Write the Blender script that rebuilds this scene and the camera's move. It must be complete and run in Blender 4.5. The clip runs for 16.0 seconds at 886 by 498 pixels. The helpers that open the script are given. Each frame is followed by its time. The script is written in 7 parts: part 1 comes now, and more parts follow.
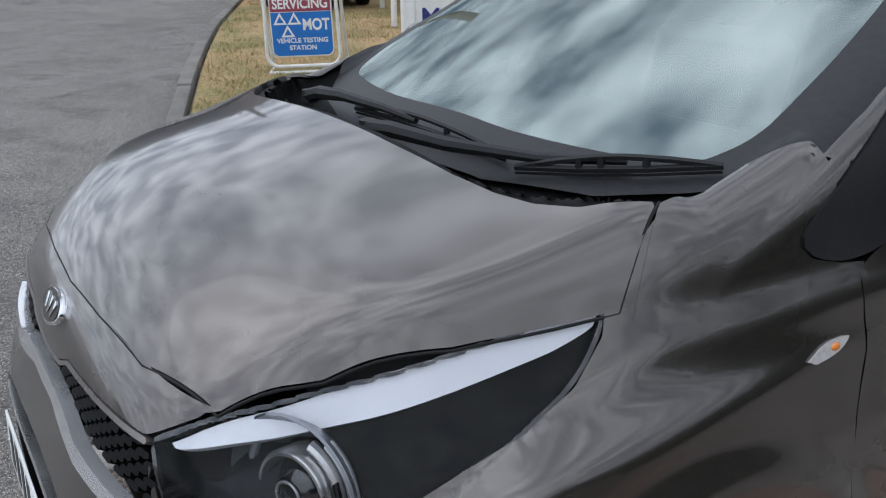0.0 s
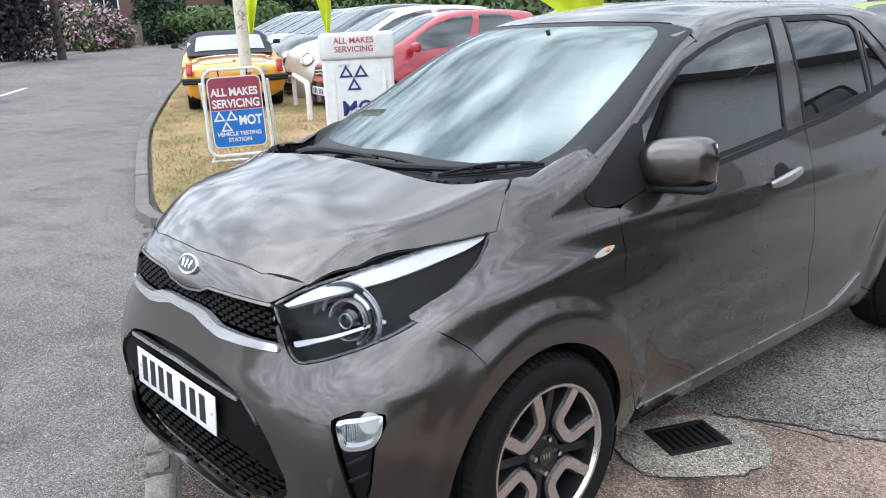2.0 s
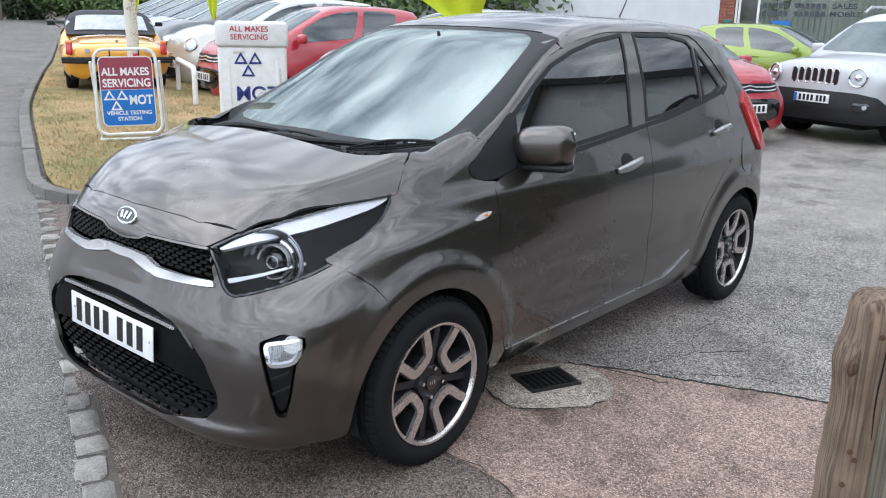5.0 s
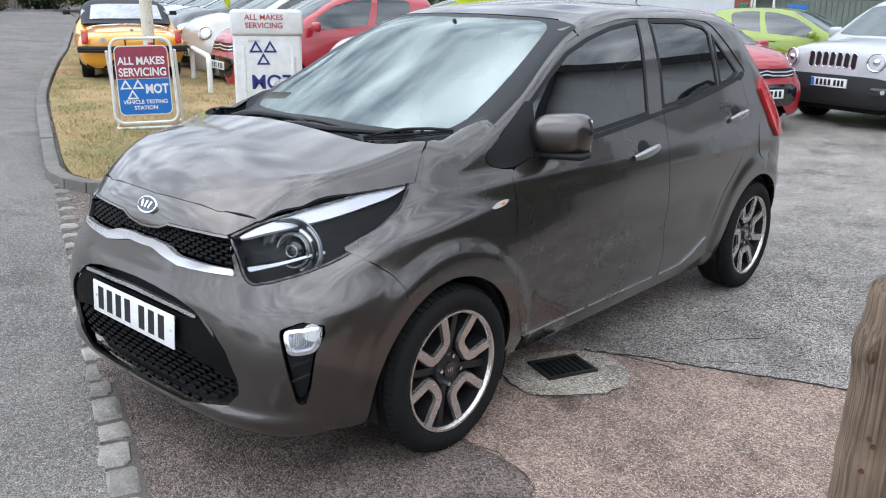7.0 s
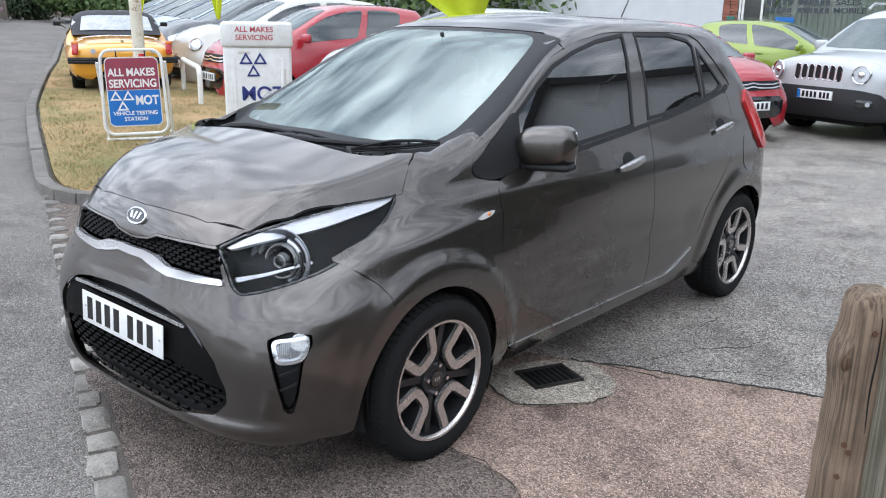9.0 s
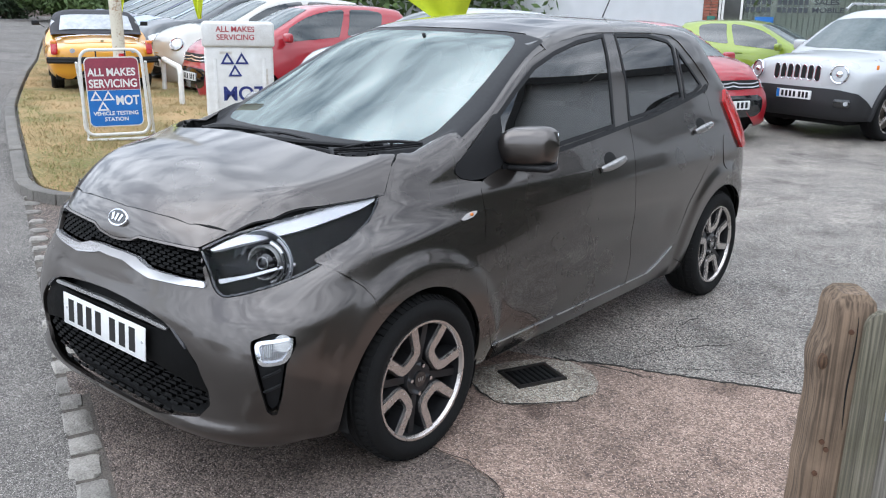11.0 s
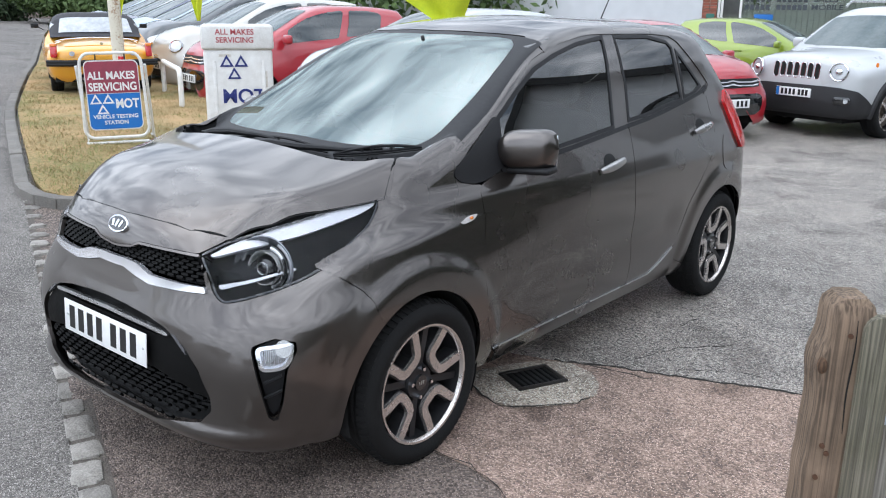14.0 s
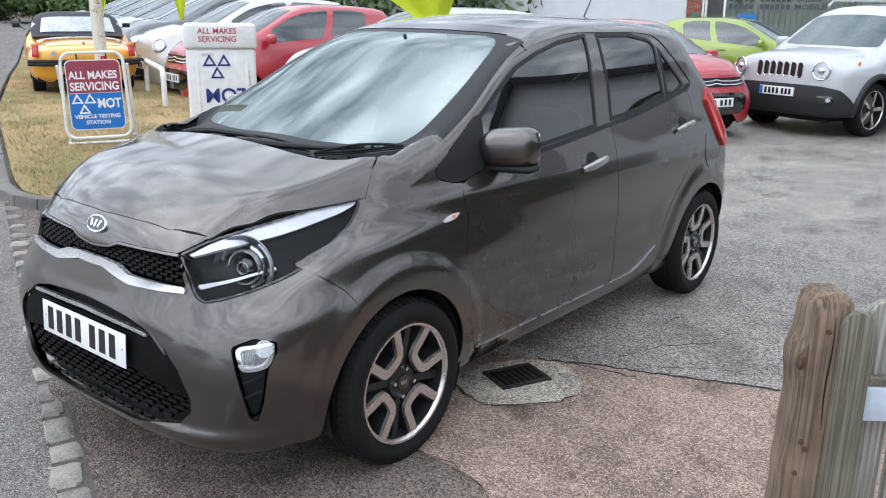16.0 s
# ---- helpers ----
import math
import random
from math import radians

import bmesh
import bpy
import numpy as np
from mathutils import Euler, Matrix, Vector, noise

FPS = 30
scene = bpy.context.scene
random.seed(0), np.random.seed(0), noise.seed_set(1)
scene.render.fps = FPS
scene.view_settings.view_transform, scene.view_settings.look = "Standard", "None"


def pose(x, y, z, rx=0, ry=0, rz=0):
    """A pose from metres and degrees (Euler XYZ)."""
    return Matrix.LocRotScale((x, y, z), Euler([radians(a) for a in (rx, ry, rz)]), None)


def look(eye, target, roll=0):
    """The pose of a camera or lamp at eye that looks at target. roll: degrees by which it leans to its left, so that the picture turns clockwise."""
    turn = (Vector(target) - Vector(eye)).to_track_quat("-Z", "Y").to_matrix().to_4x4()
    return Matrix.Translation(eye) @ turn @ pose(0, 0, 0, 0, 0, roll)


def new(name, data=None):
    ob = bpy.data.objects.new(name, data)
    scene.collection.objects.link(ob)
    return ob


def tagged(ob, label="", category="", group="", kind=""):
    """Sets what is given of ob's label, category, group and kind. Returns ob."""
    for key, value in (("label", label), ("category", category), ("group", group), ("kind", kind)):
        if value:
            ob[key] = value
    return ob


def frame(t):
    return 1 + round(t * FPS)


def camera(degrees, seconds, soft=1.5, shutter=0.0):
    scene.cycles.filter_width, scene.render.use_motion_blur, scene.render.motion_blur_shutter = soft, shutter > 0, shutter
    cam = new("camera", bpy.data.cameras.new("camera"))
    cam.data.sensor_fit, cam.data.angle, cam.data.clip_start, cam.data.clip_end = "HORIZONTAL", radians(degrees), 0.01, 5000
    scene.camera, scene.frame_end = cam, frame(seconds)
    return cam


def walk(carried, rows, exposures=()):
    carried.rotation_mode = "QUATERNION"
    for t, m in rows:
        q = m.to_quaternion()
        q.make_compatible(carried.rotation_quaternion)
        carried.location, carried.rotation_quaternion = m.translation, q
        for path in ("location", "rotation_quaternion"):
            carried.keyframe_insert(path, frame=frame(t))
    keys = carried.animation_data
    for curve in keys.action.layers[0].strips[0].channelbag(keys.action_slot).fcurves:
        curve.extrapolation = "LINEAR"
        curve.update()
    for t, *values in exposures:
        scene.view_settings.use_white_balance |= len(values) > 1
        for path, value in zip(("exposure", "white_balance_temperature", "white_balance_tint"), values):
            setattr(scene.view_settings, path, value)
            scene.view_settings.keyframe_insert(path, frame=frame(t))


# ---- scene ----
cam = camera(55.1, 16.0, soft=1.1)
PATH = [
    (0, (1.347, -0.777, 1.393), (-0.211, 0.245, 0.666), -0.69),
    (0.5, (1.611, -0.957, 1.427), (0.145, 0.222, 0.749), 0.20),
    (1, (1.897, -1.124, 1.397), (0.443, 0.098, 0.772), 0.83),
    (1.5, (2.066, -1.336, 1.441), (0.591, -0.108, 0.878), -0.47),
    (2, (2.215, -1.552, 1.474), (0.738, -0.311, 0.943), -2.68),
    (2.5, (2.463, -1.641, 1.484), (0.959, -0.438, 0.945), -3.03),
    (3, (2.557, -1.693, 1.501), (1.156, -0.379, 0.943), -1.79),
    (3.2, (2.541, -1.755, 1.502), (1.213, -0.362, 0.954), -1.3),
    (5.5, (2.506, -1.964, 1.484), (1.245, -0.509, 0.946), 1.2),
    (6, (2.508, -1.972, 1.49), (1.246, -0.518, 0.949), 1.0),
    (6.5, (2.507, -1.98, 1.488), (1.237, -0.538, 0.937), 0.9),
    (7, (2.504, -1.976, 1.493), (1.223, -0.549, 0.924), 0.8),
    (7.5, (2.504, -1.974, 1.498), (1.222, -0.549, 0.929), 0.7),
    (8, (2.514, -1.974, 1.501), (1.236, -0.537, 0.949), 0.7),
    (10.3, (2.546, -2.015, 1.502), (1.283, -0.562, 0.958), 1.1),
    (10.5, (2.544, -2.004, 1.511), (1.288, -0.547, 0.965), 0.8),
    (11, (2.542, -1.996, 1.509), (1.302, -0.524, 0.963), 1.0),
    (11.5, (2.532, -1.992, 1.508), (1.306, -0.51, 0.959), 1.2),
    (12, (2.532, -1.99, 1.511), (1.307, -0.508, 0.959), 0.8),
    (12.5, (2.54, -1.991, 1.51), (1.315, -0.512, 0.952), 0.7),
    (13, (2.546, -1.997, 1.517), (1.308, -0.529, 0.961), 0.5),
    (13.5, (2.541, -1.989, 1.521), (1.298, -0.522, 0.971), 0.6),
    (14, (2.543, -1.993, 1.525), (1.302, -0.523, 0.977), 0.6),
    (14.5, (2.537, -1.991, 1.519), (1.3, -0.52, 0.968), 0.7),
    (15, (2.536, -1.988, 1.52), (1.305, -0.513, 0.964), 0.7),
    (15.5, (2.543, -1.98, 1.522), (1.322, -0.497, 0.969), 0.6),
    (16, (2.551, -1.976, 1.519), (1.334, -0.487, 0.971), 0.6),
]
walk(cam, [(t, look(eye, target, roll)) for t, eye, target, roll in PATH], exposures=((0.0, -1.36, 6200, 10), (0.5, -0.82, 6200, 10), (1.0, -0.66, 6200, 10), (1.5, -0.60, 6200, 10), (2.0, -0.56, 6200, 10), (3.0, -0.57, 6200, 10), (5.3, -0.74, 6200, 10), (16.0, -0.74, 6200, 10)))

# ---- world, sun ----
SUN_EL, SUN_AZ = 50.0, 222.0      # height; direction towards the sun, counter-clockwise from +x


def nodes_of(tree):
    tree.nodes.clear()
    return tree.nodes, tree.links


def make_world():
    w = bpy.data.worlds.new("sky")
    scene.world = w
    w.use_nodes = True
    n, l = nodes_of(w.node_tree)
    out, bg = n.new("ShaderNodeOutputWorld"), n.new("ShaderNodeBackground")
    sky = n.new("ShaderNodeTexSky")
    sky.sky_type, sky.sun_disc = "NISHITA", False
    sky.sun_elevation, sky.sun_rotation = radians(SUN_EL), radians(90 - SUN_AZ)
    sky.air_density, sky.dust_density = 1.0, 1.5
    # broken cloud: two scales of noise over the direction of the sky
    tc, mp = n.new("ShaderNodeTexCoord"), n.new("ShaderNodeSeparateXYZ")
    l.new(tc.outputs["Generated"], mp.inputs[0])
    up = n.new("ShaderNodeMath"); up.operation = "MAXIMUM"; up.inputs[1].default_value = 0.0
    lean = n.new("ShaderNodeMath"); lean.operation = "ADD"; lean.inputs[1].default_value = 0.16
    l.new(mp.outputs["Z"], up.inputs[0]); l.new(up.outputs[0], lean.inputs[0])
    comb = n.new("ShaderNodeCombineXYZ")
    for k, axis in enumerate("XY"):
        div = n.new("ShaderNodeMath"); div.operation = "DIVIDE"
        l.new(mp.outputs[axis], div.inputs[0]); l.new(lean.outputs[0], div.inputs[1]); l.new(div.outputs[0], comb.inputs[k])
    noise1 = n.new("ShaderNodeTexNoise")
    noise1.inputs["Scale"].default_value, noise1.inputs["Detail"].default_value = 1.3, 9.0
    noise1.inputs["Roughness"].default_value, noise1.inputs["Distortion"].default_value = 0.55, 0.2
    l.new(comb.outputs[0], noise1.inputs["Vector"])
    cover = n.new("ShaderNodeValToRGB")
    cover.color_ramp.elements[0].position, cover.color_ramp.elements[1].position = 0.27, 0.48
    l.new(noise1.outputs["Fac"], cover.inputs[0])
    noise2 = n.new("ShaderNodeTexNoise")
    noise2.inputs["Scale"].default_value, noise2.inputs["Detail"].default_value = 4.6, 7.0
    l.new(comb.outputs[0], noise2.inputs["Vector"])
    tone = n.new("ShaderNodeValToRGB")
    tone.color_ramp.elements[0].position, tone.color_ramp.elements[1].position = 0.34, 0.66
    tone.color_ramp.elements[0].color = (4.6, 5.6, 7.0, 1)
    tone.color_ramp.elements[1].color = (23.5, 24.5, 26.0, 1)
    l.new(noise2.outputs["Fac"], tone.inputs[0])
    mix = n.new("ShaderNodeMixRGB")
    l.new(cover.outputs[0], mix.inputs[0]); l.new(sky.outputs[0], mix.inputs[1]); l.new(tone.outputs[0], mix.inputs[2])
    # the thin cloud overhead and over the road is brighter than that behind the houses
    dot, pw = n.new("ShaderNodeVectorMath"), n.new("ShaderNodeMapRange")
    dot.operation = "DOT_PRODUCT"
    dot.inputs[1].default_value = (-0.05, -0.42, 0.87)
    pw.inputs["From Min"].default_value, pw.inputs["From Max"].default_value = -0.4, 0.90
    pw.inputs["To Min"].default_value, pw.inputs["To Max"].default_value = 0.50, 3.0
    l.new(tc.outputs["Generated"], dot.inputs[0]); l.new(dot.outputs["Value"], pw.inputs["Value"])
    glow = n.new("ShaderNodeMath"); glow.operation = "MULTIPLY"; glow.inputs[1].default_value = 0.100
    l.new(pw.outputs[0], glow.inputs[0]); l.new(glow.outputs[0], bg.inputs[1])
    l.new(mix.outputs[0], bg.inputs[0])
    l.new(bg.outputs[0], out.inputs[0])


make_world()
sun = new("sun", bpy.data.lights.new("sun", "SUN"))
sun.data.energy, sun.data.angle, sun.data.color = 0.8, radians(45.0), (1.0, 0.97, 0.93)
sun.matrix_world = look((0, 0, 0), (-math.cos(radians(SUN_EL)) * math.cos(radians(SUN_AZ)), -math.cos(radians(SUN_EL)) * math.sin(radians(SUN_AZ)), -math.sin(radians(SUN_EL))))

# ---- materials ----
MATS = {}


def surface(name, color, rough=0.6, metal=0.0, color2=None, scale=8.0, fine=90.0, bump=0.0, bump_scale=60.0,
            coat=0.0, spec=0.5, detail=6.0, mix=(0.35, 0.65), emit=0.0, per_object=0.0, rough_var=0.12):
    """A node material: two colours mixed by noise of two scales, with fine relief and uneven gloss."""
    if name in MATS:
        return MATS[name]
    m = bpy.data.materials.new(name)
    m.use_nodes = True
    n, l = nodes_of(m.node_tree)
    out, b = n.new("ShaderNodeOutputMaterial"), n.new("ShaderNodeBsdfPrincipled")
    l.new(b.outputs[0], out.inputs[0])
    tc = n.new("ShaderNodeTexCoord")
    color2 = color2 or tuple(c * 0.8 for c in color)
    n1, n2 = n.new("ShaderNodeTexNoise"), n.new("ShaderNodeTexNoise")
    for t, s, d in ((n1, scale, detail), (n2, fine, 3.0)):
        t.inputs["Scale"].default_value, t.inputs["Detail"].default_value = s, d
        l.new(tc.outputs["Object"], t.inputs["Vector"])
    add = n.new("ShaderNodeMath"); add.operation = "MULTIPLY_ADD"
    add.inputs[1].default_value = 0.45
    half = n.new("ShaderNodeMath"); half.operation = "MULTIPLY"; half.inputs[1].default_value = 0.55
    l.new(n1.outputs["Fac"], half.inputs[0])
    l.new(n2.outputs["Fac"], add.inputs[0]); l.new(half.outputs[0], add.inputs[2])
    ramp = n.new("ShaderNodeValToRGB")
    ramp.color_ramp.elements[0].position, ramp.color_ramp.elements[1].position = mix
    ramp.color_ramp.elements[0].color, ramp.color_ramp.elements[1].color = (*color2, 1), (*color, 1)
    l.new(add.outputs[0], ramp.inputs[0])
    last = ramp.outputs[0]
    if per_object:
        info, hsv = n.new("ShaderNodeObjectInfo"), n.new("ShaderNodeHueSaturation")
        mr = n.new("ShaderNodeMapRange")
        mr.inputs["To Min"].default_value, mr.inputs["To Max"].default_value = 1 - per_object, 1 + per_object
        l.new(info.outputs["Random"], mr.inputs["Value"]); l.new(mr.outputs[0], hsv.inputs["Value"])
        l.new(last, hsv.inputs["Color"])
        last = hsv.outputs[0]
    l.new(last, b.inputs["Base Color"])
    rr = n.new("ShaderNodeMapRange")
    rr.inputs["To Min"].default_value, rr.inputs["To Max"].default_value = max(rough - rough_var, 0.02), min(rough + rough_var, 1)
    l.new(n1.outputs["Fac"], rr.inputs["Value"]); l.new(rr.outputs[0], b.inputs["Roughness"])
    b.inputs["Metallic"].default_value = metal
    b.inputs["Specular IOR Level"].default_value = spec
    b.inputs["Coat Weight"].default_value, b.inputs["Coat Roughness"].default_value = coat, 0.03
    if emit:
        l.new(last, b.inputs["Emission Color"])
        b.inputs["Emission Strength"].default_value = emit
    if bump:
        n3, bp = n.new("ShaderNodeTexNoise"), n.new("ShaderNodeBump")
        n3.inputs["Scale"].default_value, n3.inputs["Detail"].default_value = bump_scale, 5.0
        bp.inputs["Strength"].default_value, bp.inputs["Distance"].default_value = min(bump, 1.0), 0.01
        l.new(tc.outputs["Object"], n3.inputs["Vector"])
        l.new(n3.outputs["Fac"], bp.inputs["Height"]); l.new(bp.outputs[0], b.inputs["Normal"])
    MATS[name] = m
    return m


def stones(name, dark, light, stone=110.0, patch=1.4, stains=(0.5, 0.85), rough=0.8, bump=0.5, warm=(1, 1, 1), sparkle=0.0, grit=0.5, chips=0.93, blots=0.0):
    """Weathered tarmac or concrete: chips of many greys in a binder, worn in patches, with dark stains."""
    if name in MATS:
        return MATS[name]
    m = bpy.data.materials.new(name)
    m.use_nodes = True
    n, l = nodes_of(m.node_tree)
    out, b, tc = n.new("ShaderNodeOutputMaterial"), n.new("ShaderNodeBsdfPrincipled"), n.new("ShaderNodeTexCoord")
    l.new(b.outputs[0], out.inputs[0])
    v, v2 = n.new("ShaderNodeTexVoronoi"), n.new("ShaderNodeTexVoronoi")
    v.inputs["Scale"].default_value, v2.inputs["Scale"].default_value = stone, stone * 2.3
    l.new(tc.outputs["Object"], v.inputs["Vector"]); l.new(tc.outputs["Object"], v2.inputs["Vector"])
    sep, sep2 = n.new("ShaderNodeSeparateColor"), n.new("ShaderNodeSeparateColor")
    l.new(v.outputs["Color"], sep.inputs[0]); l.new(v2.outputs["Color"], sep2.inputs[0])
    mixc = n.new("ShaderNodeMath"); mixc.operation = "MULTIPLY_ADD"; mixc.inputs[1].default_value = grit
    rest = n.new("ShaderNodeMath"); rest.operation = "MULTIPLY"; rest.inputs[1].default_value = 1 - grit
    l.new(sep2.outputs[0], rest.inputs[0]); l.new(sep.outputs[0], mixc.inputs[0]); l.new(rest.outputs[0], mixc.inputs[2])
    ramp = n.new("ShaderNodeValToRGB")
    ramp.color_ramp.elements[0].position, ramp.color_ramp.elements[1].position = 0.18, 0.86
    ramp.color_ramp.elements[0].color, ramp.color_ramp.elements[1].color = (*dark, 1), (*light, 1)
    e = ramp.color_ramp.elements.new(0.52)
    e.color = tuple((a * 0.55 + c * 0.45) * w for a, c, w in zip(dark, light, warm)) + (1,)
    l.new(mixc.outputs[0], ramp.inputs[0])
    big, mid = n.new("ShaderNodeTexNoise"), n.new("ShaderNodeTexNoise")
    big.inputs["Scale"].default_value, big.inputs["Detail"].default_value = patch, 6.0
    mid.inputs["Scale"].default_value, mid.inputs["Detail"].default_value = patch * 5.5, 5.0
    l.new(tc.outputs["Object"], big.inputs["Vector"]); l.new(tc.outputs["Object"], mid.inputs["Vector"])
    sm = n.new("ShaderNodeMath"); sm.operation = "MULTIPLY_ADD"; sm.inputs[1].default_value = 0.4
    sb = n.new("ShaderNodeMath"); sb.operation = "MULTIPLY"; sb.inputs[1].default_value = 0.6
    l.new(big.outputs["Fac"], sb.inputs[0]); l.new(mid.outputs["Fac"], sm.inputs[0]); l.new(sb.outputs[0], sm.inputs[2])
    st = n.new("ShaderNodeMapRange")
    st.inputs["From Min"].default_value, st.inputs["From Max"].default_value = 0.36, 0.60
    st.inputs["To Min"].default_value, st.inputs["To Max"].default_value = stains
    l.new(sm.outputs[0], st.inputs["Value"])
    mul = n.new("ShaderNodeMixRGB"); mul.blend_type = "MULTIPLY"; mul.inputs[0].default_value = 1.0
    comb = n.new("ShaderNodeCombineColor")
    for k in range(3):
        l.new(st.outputs[0], comb.inputs[k])
    l.new(ramp.outputs[0], mul.inputs[1]); l.new(comb.outputs[0], mul.inputs[2])
    # single pale chips, and old spills
    pick, pale = n.new("ShaderNodeMath"), n.new("ShaderNodeMixRGB")
    pick.operation, pick.inputs[1].default_value = "GREATER_THAN", chips
    pale.inputs[2].default_value = tuple(min(c * 1.3 + .08, .75) for c in light) + (1,)
    l.new(sep2.outputs[2], pick.inputs[0]); l.new(pick.outputs[0], pale.inputs[0]); l.new(mul.outputs[0], pale.inputs[1])
    spill, sm2, dim = n.new("ShaderNodeTexNoise"), n.new("ShaderNodeMapRange"), n.new("ShaderNodeMixRGB")
    spill.inputs["Scale"].default_value, spill.inputs["Detail"].default_value = 2.6, 4.0
    sm2.inputs["From Min"].default_value, sm2.inputs["From Max"].default_value = .56, .66
    sm2.inputs["To Min"].default_value, sm2.inputs["To Max"].default_value = 0.0, blots
    dim.blend_type = "MULTIPLY"
    dim.inputs[2].default_value = (.30, .27, .25, 1)
    l.new(tc.outputs["Object"], spill.inputs["Vector"]); l.new(spill.outputs["Fac"], sm2.inputs["Value"])
    l.new(sm2.outputs[0], dim.inputs[0]); l.new(pale.outputs[0], dim.inputs[1])
    l.new(dim.outputs[0], b.inputs["Base Color"])
    rr = n.new("ShaderNodeMapRange")
    rr.inputs["To Min"].default_value, rr.inputs["To Max"].default_value = rough - sparkle, min(rough + 0.12, 1)
    l.new(sep.outputs[1], rr.inputs["Value"]); l.new(rr.outputs[0], b.inputs["Roughness"])
    bp = n.new("ShaderNodeBump")
    bp.inputs["Strength"].default_value, bp.inputs["Distance"].default_value = bump, 0.006
    l.new(v.outputs["Distance"], bp.inputs["Height"]); bp.invert = True
    l.new(bp.outputs[0], b.inputs["Normal"])
    MATS[name] = m
    return m


def glass(name, tint=(0.75, 0.82, 0.80), rough=0.0, ior=1.45, body=0.0, dark=(0.01, 0.012, 0.012), gloss=(1, 1, 1)):
    """A thin pane: tinted see-through with the gloss of glass; body: how much of it is opaque."""
    if name in MATS:
        return MATS[name]
    m = bpy.data.materials.new(name)
    m.use_nodes = True
    n, l = nodes_of(m.node_tree)
    out, tr, gl, fr = (n.new("ShaderNodeOutputMaterial"), n.new("ShaderNodeBsdfTransparent"), n.new("ShaderNodeBsdfGlossy"), n.new("ShaderNodeFresnel"))
    tr.inputs[0].default_value = (*tint, 1)
    gl.inputs["Roughness"].default_value = rough
    gl.inputs["Color"].default_value = (*gloss, 1)
    fr.inputs["IOR"].default_value = ior
    mx = n.new("ShaderNodeMixShader")
    base = tr.outputs[0]
    if body:
        df, m2 = n.new("ShaderNodeBsdfDiffuse"), n.new("ShaderNodeMixShader")
        df.inputs[0].default_value = (*dark, 1)
        m2.inputs[0].default_value = body
        l.new(base, m2.inputs[1]); l.new(df.outputs[0], m2.inputs[2])
        base = m2.outputs[0]
    l.new(fr.outputs[0], mx.inputs[0]); l.new(base, mx.inputs[1]); l.new(gl.outputs[0], mx.inputs[2])
    l.new(mx.outputs[0], out.inputs[0])
    MATS[name] = m
    return m


def car_paint(name, color, metal=0.0, rough=0.35, flake=0.0, coat_ior=1.5):
    """Base coat, with metal flake if asked, under a clear coat that is not quite even."""
    if name in MATS:
        return MATS[name]
    m = surface(name, color, rough, metal, tuple(c * 0.93 for c in color), 2.0, 900.0, 0.0, coat=1.0, rough_var=0.04)
    next(x for x in m.node_tree.nodes if x.type == "BSDF_PRINCIPLED").inputs["Coat IOR"].default_value = coat_ior
    if flake:
        n, l = m.node_tree.nodes, m.node_tree.links
        b = next(x for x in n if x.type == "BSDF_PRINCIPLED")
        v, tc, bp = n.new("ShaderNodeTexVoronoi"), n.new("ShaderNodeTexCoord"), n.new("ShaderNodeBump")
        v.inputs["Scale"].default_value = 1400.0
        l.new(tc.outputs["Object"], v.inputs["Vector"])
        bp.inputs["Strength"].default_value, bp.inputs["Distance"].default_value = flake, 0.0005
        l.new(v.outputs["Color"], bp.inputs["Height"]); l.new(bp.outputs[0], b.inputs["Normal"])
    return m


PAINT = car_paint("grey_metallic_paint", (0.100, 0.088, 0.081), 0.90, 0.28, 0.05, 1.5)
next(x for x in PAINT.node_tree.nodes if x.type == "BSDF_PRINCIPLED").inputs["Coat Roughness"].default_value = 0.045
BLACK_PLASTIC = surface("black_plastic", (0.013, 0.013, 0.014), 0.55, 0, (0.008, 0.008, 0.009), 40, 300, 0.15, 400, rough_var=0.1, spec=0.3)
MESH_BLACK = surface("grille_black", (0.004, 0.004, 0.004), 0.6, 0, (0.003, 0.003, 0.003), 40, 300, spec=0.10)
BRIGHT_TRIM = surface("bright_silver_trim", (0.80, 0.80, 0.82), 0.16, 0.70, (0.72, 0.72, 0.74), 10, 200, coat=0.5, rough_var=0.05)
BLACK_GLOSS = surface("gloss_black", (0.008, 0.008, 0.009), 0.12, 0, coat=1.0, rough_var=0.04)
BLACK_VOID = surface("dark_cavity", (0.006, 0.006, 0.006), 0.9)
CHROME = surface("chrome", (0.80, 0.80, 0.82), 0.10, 1.0, (0.72, 0.72, 0.74), 10, 200, rough_var=0.05)
SATIN = surface("satin_silver", (0.62, 0.62, 0.62), 0.28, 0.9, rough_var=0.06)
RUBBER = surface("tyre_rubber", (0.010, 0.010, 0.010), 0.85, 0, (0.006, 0.006, 0.006), 14, 120, 0.2, 200, spec=0.25)
ALLOY = surface("machined_alloy", (0.62, 0.58, 0.55), 0.26, 0.85, (0.52, 0.48, 0.45), 8, 300, rough_var=0.07)
ALLOY_DARK = surface("dark_alloy_pocket", (0.030, 0.030, 0.032), 0.38, 0.5, rough_var=0.08)
STEEL = surface("brake_steel", (0.30, 0.27, 0.24), 0.45, 0.8, (0.20, 0.16, 0.13), 30, 200)
GLASS = glass("windscreen_glass", (0.58, 0.70, 0.69), ior=2.9, gloss=(.88, 1.0, .98))
SIDE_GLASS = glass("side_window_glass", (0.30, 0.35, 0.35), ior=2.15)
LENS = glass("clear_lens", (0.88, 0.88, 0.89), ior=1.19)
